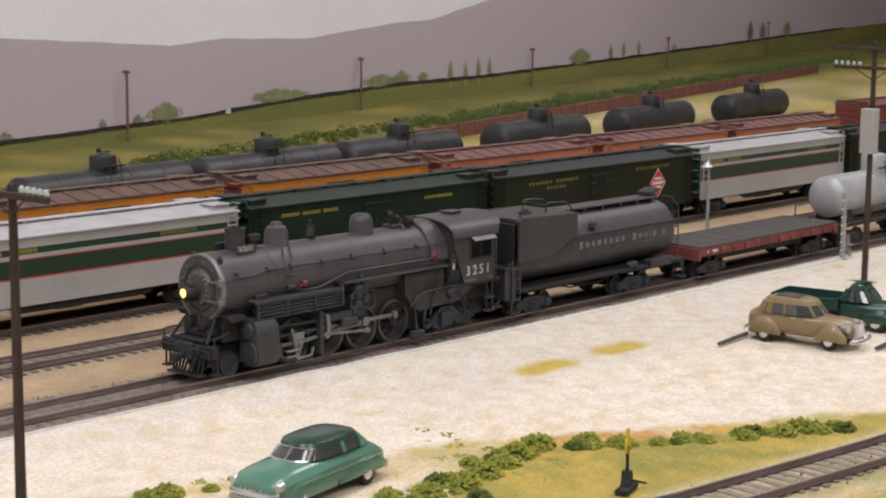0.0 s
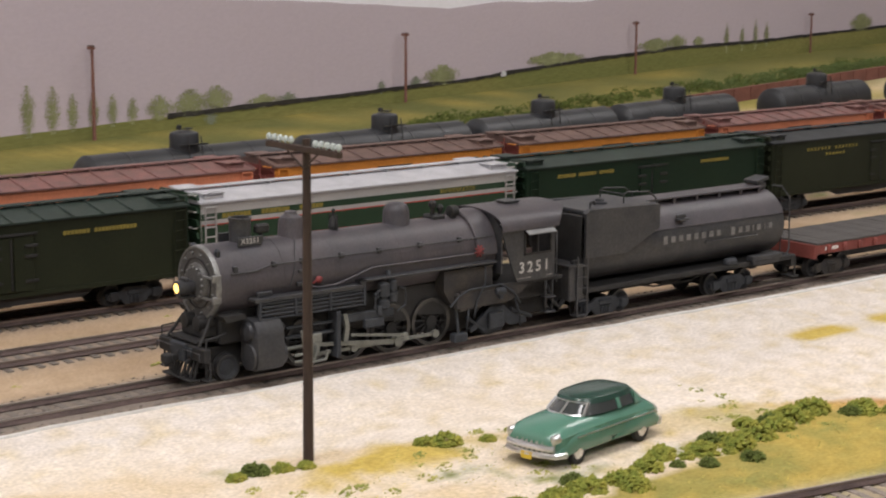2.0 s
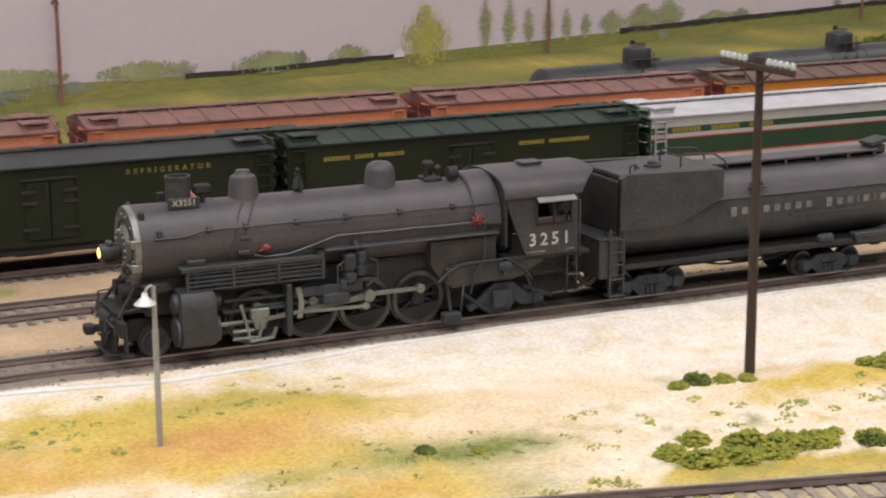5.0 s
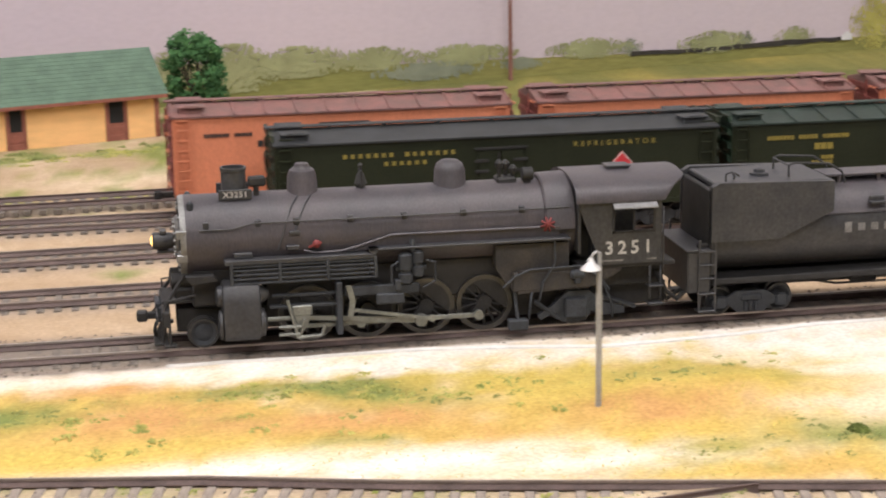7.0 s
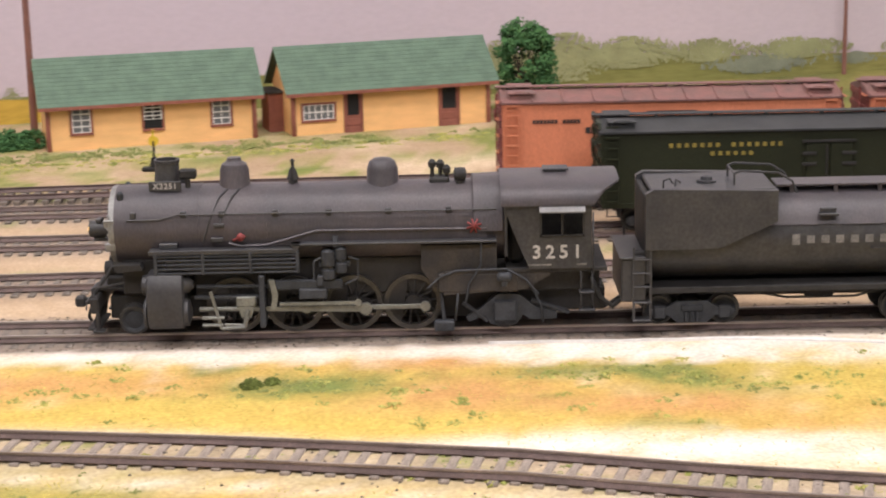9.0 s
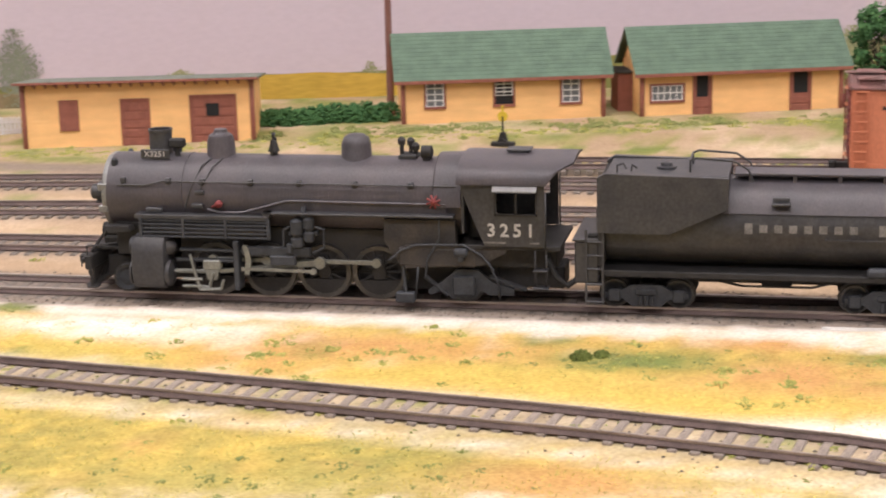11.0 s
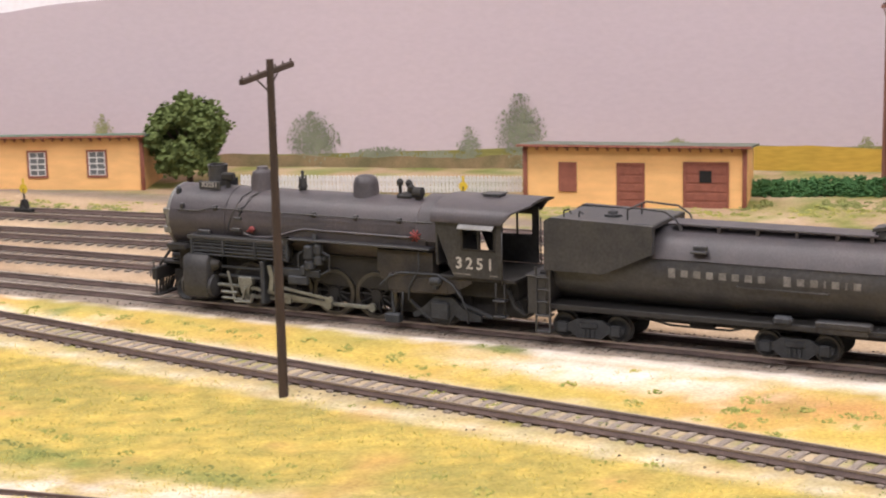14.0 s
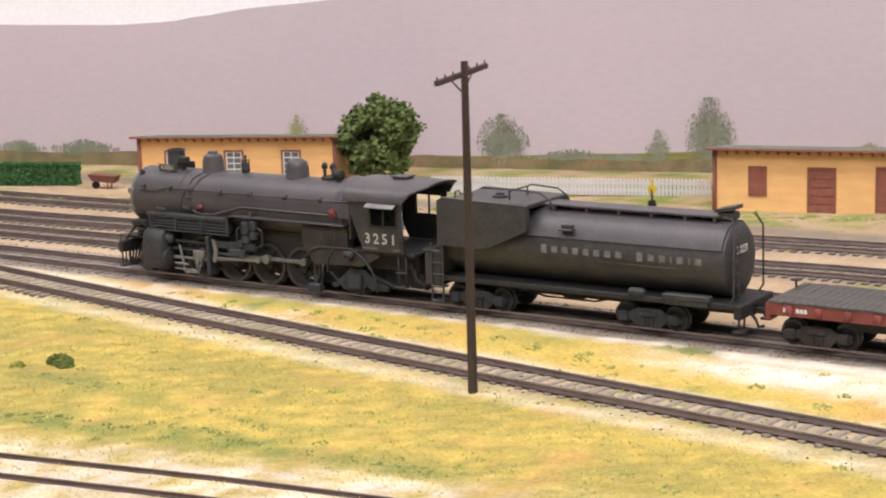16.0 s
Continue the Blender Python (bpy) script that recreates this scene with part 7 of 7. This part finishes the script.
def bush(label, x, y, r, seed, material="foam", n=70, flat=0.75):
    s, rnd = Shape(), random.Random(seed)
    n = int(n * 2.2)
    clump(s, 0, 0, -0.3, r, rnd, n, flat)
    for k in range(3):
        clump(s, rnd.uniform(-r, r) * 0.8, rnd.uniform(-r, r) * 0.6, -0.3, r * 0.55, rnd, n // 3, flat)
    o = part("bush", s, material, label=label, smooth=0)
    o.location = (x * MM, y * MM, ground_z(x, y) * MM)
    return tagged(o, category="bush", group="foam bushes")


rnd = random.Random(77)
YG = "yellow-green foam bush at the grass edge"
for x, y, r, m in ((352, -104, 5.5, "foam"), (346, -101, 4, "foam"), (288, -92, 4.5, "foamdark"), (296, -95, 3.5, "foam"), (280, -94, 3.2, "foam"), (303, -97, 3.0, "foam"), (366, -108, 3, "foam"), (268, -148, 7, "foam"), (258, -138, 4.5, "foam"), (278, -152, 6, "foam"), (289, -154, 5, "foam"), (246, -146, 4.5, "foam"),
                   (306, -156, 3.5, "foam"), (318, -160, 4, "foam"), (330, -164, 5, "foam"), (345, -171, 4.5, "foam"), (358, -164, 5.5, "foam"), (372, -166, 6, "foam"), (386, -160, 5, "foam"), (398, -154, 4.5, "foam"), (412, -158, 5.5, "foam"), (426, -160, 6, "foam"), (440, -158, 5, "foam"), (452, -154, 5.5, "foam"),
                   (464, -150, 6.5, "foam"), (478, -147, 6.5, "foam"), (492, -158, 6, "foam"), (500, -165, 4.5, "foam"), (512, -174, 3.5, "foam"), (526, -184, 3.5, "foam"), (540, -192, 4, "foam"), (553, -198, 5, "foam"), (565, -202, 5.5, "foam"), (574, -206, 4, "foam"), (420, -172, 4, "foamdark"), (404, -168, 3.5, "foamdark"),
                   (186, -114, 2.8, "foamdark"), (200, -120, 2.5, "foam"), (-72, -55, 3.6, "foamdark"), (-66, -52, 2.8, "foamdark"), (-480, -138, 5, "foamdark"), (-474, -141, 3.5, "foamdark"), (-490, -150, 3, "foam")):
    bush(YG if m == "foam" else "dull green foam bush in the grass", x, y, r, int(abs(x * 7 + y)), m)
for k in range(46):
    t = k / 45
    x = 300 + 275 * t + rnd.uniform(-4, 4)
    bush(YG, x, lerp(x, (300, 330, 400, 470, 500, 580), (-158, -166, -158, -150, -166, -208)) + rnd.gauss(0, 4), rnd.uniform(2.6, 4.8), 900 + k, "foam" if k % 5 else "foamdark", 50)
for k in range(14):
    t = k / 13
    bush(YG, 246 + 52 * t, -146 - 10 * math.sin(t * 3) + rnd.gauss(0, 2), rnd.uniform(2.5, 5.5), 960 + k, "foam", 50)
for k in range(15):
    t = k / 14
    bush("dark green shrub in the row between the yellow buildings", -300 + 70 * t + rnd.uniform(-2, 2), 338 + 22 * t + rnd.uniform(-3, 3), rnd.uniform(7, 10), 500 + k, "leaf", 110, 1.1)

low = Shape()
for k in range(1500):
    zone = rnd.random()
    if zone < 0.22:
        x = rnd.uniform(-420, 20); y = 262 + (x + 404) * 0.275 + rnd.gauss(-6, 6)
    elif zone < 0.34:
        x = rnd.uniform(-860, -440); y = 262 + (x + 404) * 0.26 - rnd.uniform(2, 45)
    elif zone < 0.55:
        x = rnd.uniform(-240, 190); y = rnd.gauss(-62, 16)
    elif zone < 0.70:
        x = rnd.uniform(-560, -150); y = spur_y(x) + rnd.choice((rnd.uniform(16, 45), rnd.uniform(-100, -18)))
    elif zone < 0.82:
        x = rnd.uniform(190, 470); y = rnd.uniform(-165, -95)
    elif zone < 0.9:
        x = rnd.uniform(-500, 400); y = rnd.choice((35, 103, 165)) + rnd.gauss(0, 5)
        if ripple(x, y, 40, 2) < 0.15:
            continue
    else:
        x = rnd.uniform(-400, 500); y = spur_y(x) + rnd.gauss(0, 7)
    if y > -30 and y < 12 or (ripple(x, y, 30, 8) < -0.05 and zone > 0.34):
        continue
    clump(low, x, y, ground_z(x, y) - 0.4, rnd.uniform(1.2, 3.8), rnd, 20, 0.28)
tagged(part("ground_foam", low, "tuft", smooth=0), "scattered yellow-green ground foam tufts", "foam tufts", kind="stuff")

green, rnd = Shape(), random.Random(78)
for px, py, rx, ry, tone_, cover in PATCHES:
    if tone_ in (MOSS, LIME):
        for k in range(int(rx * ry * (0.22 if tone_ == MOSS else 0.10) * cover)):
            x, y = px + rnd.gauss(0, 0.6) * rx, py + rnd.gauss(0, 0.6) * ry
            if abs(y - spur_y(x)) > 13 and y < -24:
                clump(green, x, y, ground_z(x, y) - 0.3, rnd.uniform(0.7, 2.2), rnd, 12, 0.45)
for k in range(240):
    x = rnd.uniform(-420, 330)
    y = spur_y(x) + rnd.uniform(-7, 7)
    if ripple(x, y, 22, 4) > 0.05:
        clump(green, x, y, ground_z(x, y) - 0.2, rnd.uniform(0.7, 1.8), rnd, 10, 0.4)
for k in range(700):
    x = rnd.uniform(-300, 20) if k % 3 else rnd.uniform(-860, -440)
    y = 312 + (x + 280) * 0.22 + rnd.gauss(0, 6) if k % 3 else 262 + (x + 404) * 0.26 - 26 + rnd.gauss(0, 6)
    if ripple(x, y, 35, 6) > -0.12:
        clump(green, x, y, ground_z(x, y) - 0.4, rnd.uniform(1.5, 4.0), rnd, 16, 0.5)
tagged(part("moss_tufts", green, "moss", smooth=0), "ragged grey-green moss tufts in the grass", "moss", kind="stuff")

for bname, bmat, blabel, count, seed in (("static_grass", "straw", "golden static grass fibres on the lawn", 46000, 81), ("turf_grass", "tuft", "olive static grass fibres on the lawn", 40000, 82)):
    blades, rnd = Shape(), random.Random(seed)
    for k in range(count):
        x = rnd.uniform(-560, 250) if k % 4 else rnd.uniform(250, 600)
        y = rnd.uniform(-300, -36)
        if y > platform_edge(x) - 3 or abs(y - spur_y(x)) < 16 or (180 < x < 470 and y > -150 and y > spur_y(x) and abs(x - 330) > 36):
            continue
        if ripple(x, y * 1.2, 24, 5) > 0.2 or (y > spur_y(x) and k % 3):
            continue
        z, a, h = ground_z(x, y) - 0.2, rnd.uniform(0, 6.28), rnd.uniform(0.5, 1.4)
        dx, dy = 0.19 * math.cos(a), 0.19 * math.sin(a)
        lx, ly = rnd.gauss(0, 0.7), rnd.gauss(0, 0.7)
        blades.add([(x - dx, y - dy, z), (x + dx, y + dy, z), (x + lx, y + ly, z + h)], [(0, 1, 2)])
    tagged(part(bname, blades, bmat, smooth=0), blabel, "grass", kind="stuff")

strip = Shape()
for k in range(330):
    t = rnd.random()
    x = 560 + 2000 * t ** 1.4
    y = back_y(x) - (150 if x < 1250 else 165) + rnd.gauss(0, 16) - (40 if x < 900 else 0)
    clump(strip, x, y, 1, rnd.uniform(6, 12), rnd, 60, 0.8)
tagged(part("rear_hedge", strip, "foamdark", smooth=0), "dull green foam hedge strip before the backdrop", "hedge", kind="stuff")
strip2 = Shape()
for k in range(150):
    t = rnd.random()
    x = 1250 + 1500 * t
    clump(strip2, x, 505 + 420 * (x - 930) / 1530 + 30 + rnd.gauss(0, 10), 12, rnd.uniform(7, 12), rnd, 55, 0.9)
tagged(part("rear_shrub_row", strip2, "leafpale", smooth=0), "dark green shrub row above the board wall", "shrubs", kind="stuff")


def leafy_tree(label, x, y, h, r, seed, material, clumps=46, leaves=46):
    """A tapered trunk with limbs under a crown of many small leaf tufts."""
    rnd = random.Random(seed)
    t = thing("tree", label, "tree", x, y, 0, group="trees")
    tr = Shape().rod((0, 0, -1), (0, 0, h * 0.45), 2.0, 1.2, 9)
    crown = Shape()
    cz = h * 0.54
    for k in range(clumps):
        u, v = rnd.uniform(0, math.tau), rnd.uniform(-0.95, 1.0)
        s = math.sqrt(1 - v * v)
        q = rnd.uniform(0.62, 0.95)
        c = (r * q * s * math.cos(u), r * q * s * math.sin(u), cz + v * (h * 0.45) * q)
        if k % 4 == 0:
            tr.rod((0, 0, h * 0.3), c, 0.6, 0.25, 6)
        for _ in range(leaves):
            o = Vector((rnd.gauss(0, 1), rnd.gauss(0, 1), rnd.gauss(0, 1))).normalized() * rnd.uniform(0.3, 1.0) * r * 0.26
            a = Vector((rnd.gauss(0, 1), rnd.gauss(0, 1), rnd.gauss(0, 0.6))).normalized() * r * 0.075
            b3 = a.orthogonal().normalized() * r * 0.05
            p = Vector(c) + o
            crown.add([p - a, p + b3, p + a, p - b3], [(0, 1, 2, 3)])
    part("trunk", tr, "pole", t)
    part("crown", crown, material, t, smooth=0)
    return t


leafy_tree("round mid-green tree with dense leafy crown by the bunkhouse", -622, 273, 54, 24, 5, "leafpale", 110, 60)
leafy_tree("dark green bushy tree behind the yellow house", 33, 432, 57, 18, 6, "leaf", 80, 60)
hedge = Shape()
rnd = random.Random(31)
for k in range(2600):
    x, y, z = rnd.uniform(-26, 26), rnd.choice((-5, 5, rnd.uniform(-5, 5))), rnd.choice((14, rnd.uniform(0, 14), rnd.uniform(0, 14)))
    a = Vector((rnd.gauss(0, 1), rnd.gauss(0, 1), rnd.gauss(0, 1))).normalized() * 1.1
    b3 = a.orthogonal().normalized() * 0.9
    p = Vector((x, y, z))
    hedge.add([p - a, p + b3, p + a, p - b3], [(0, 1, 2, 3)])
hedge.box(-25.4, 25.4, -4.4, 4.4, 0, 13.4, 0.8)
hd = part("clipped_hedge", hedge, "leaf", label="clipped dark green hedge by the bunkhouse", smooth=0)
tagged(hd, category="hedge")
hd.matrix_world = pose(-0.822, 0.184, 0, 0, 0, 22)


for ob in [o for o in scene.objects if o.type == "MESH" and o.name.split(".")[0] in ("tank_strap", "stake_pocket", "valve_handwheel", "corner_board", "rail", "water_hose", "cab_step", "hanger_rod", "emblem_bar")]:
    split_pieces(ob)

# ---- what moves: the train runs towards -x at a steady pace ----
TRAIN = [(0, 669.7), (0.5, 637.5), (1, 605.7), (1.5, 573.6), (2, 541.6), (2.5, 509.9), (3, 478.6), (3.5, 446.9), (6, 287.6), (6.5, 255.5), (7, 223.9), (7.5, 192.3), (8, 160.5), (10.5, 5.8), (11, -24.0), (11.5, -54.0), (12, -84.0), (12.5, -115.3), (13, -147.3), (13.5, -179.2), (14, -211.6), (14.5, -243.3), (15, -275.2), (15.5, -307.6), (16, -340.4)]
CRANK = 4.1


def train_x(t):
    return lerp(t, [a for a, _ in TRAIN], [b for _, b in TRAIN]) - 121.5


def motions():
    for ob in (loco, tender, flat, tank2):
        walk(ob, [(t, pose((train_x(t) + (FLAT_SHIFT if ob in (flat, tank2) else 0)) * MM, 0, 0)) for t, _ in TRAIN])
    fine = [k * 0.1 for k in range(161)]
    ref = train_x(8.0)
    for ob, r, (x, y, z), half, phase in ROLLING:
        base = pose(x * MM, y * MM, z * MM)
        flip = pose(0, 0, 0, 0, 0, half)
        walk(ob, [(t, base @ Matrix.Rotation((train_x(t) - ref) / (r * 0.93) - 0.45 + phase, 4, "Y") @ flip) for t in fine])
    for ob, sort, s in RODS:
        out = []
        for t in fine:
            a = (train_x(t) - ref) / (9.2 * 0.93) - 0.45 + (0.0 if s < 0 else math.pi / 2)
            # the crank pin hangs down at a = 0 and turns with the wheel about y
            px, pz = -math.sin(a) * CRANK, -math.cos(a) * CRANK
            if sort == "side":
                m = pose(px * MM, 0, (14.2 + pz) * MM)
            else:
                cx = -19 + px - math.sqrt(38.0 ** 2 - pz ** 2)
                if sort == "cross":
                    m = pose(cx * MM, 0, 14.2 * MM)
                elif sort == "main":
                    m = pose((-19 + px) * MM, 0, (14.2 + pz) * MM) @ Matrix.Rotation(-math.asin(pz / 38.0), 4, "Y")
                else:
                    q, w = -19 + 0.35 * px - 0.5 * pz, 14.2 + 0.35 * pz + 0.5 * px
                    m = pose(q * MM, 0, w * MM) @ Matrix.Rotation(math.asin((16.0 - w) / 25.0), 4, "Y")
            out.append((t, m))
        walk(ob, out)


motions()
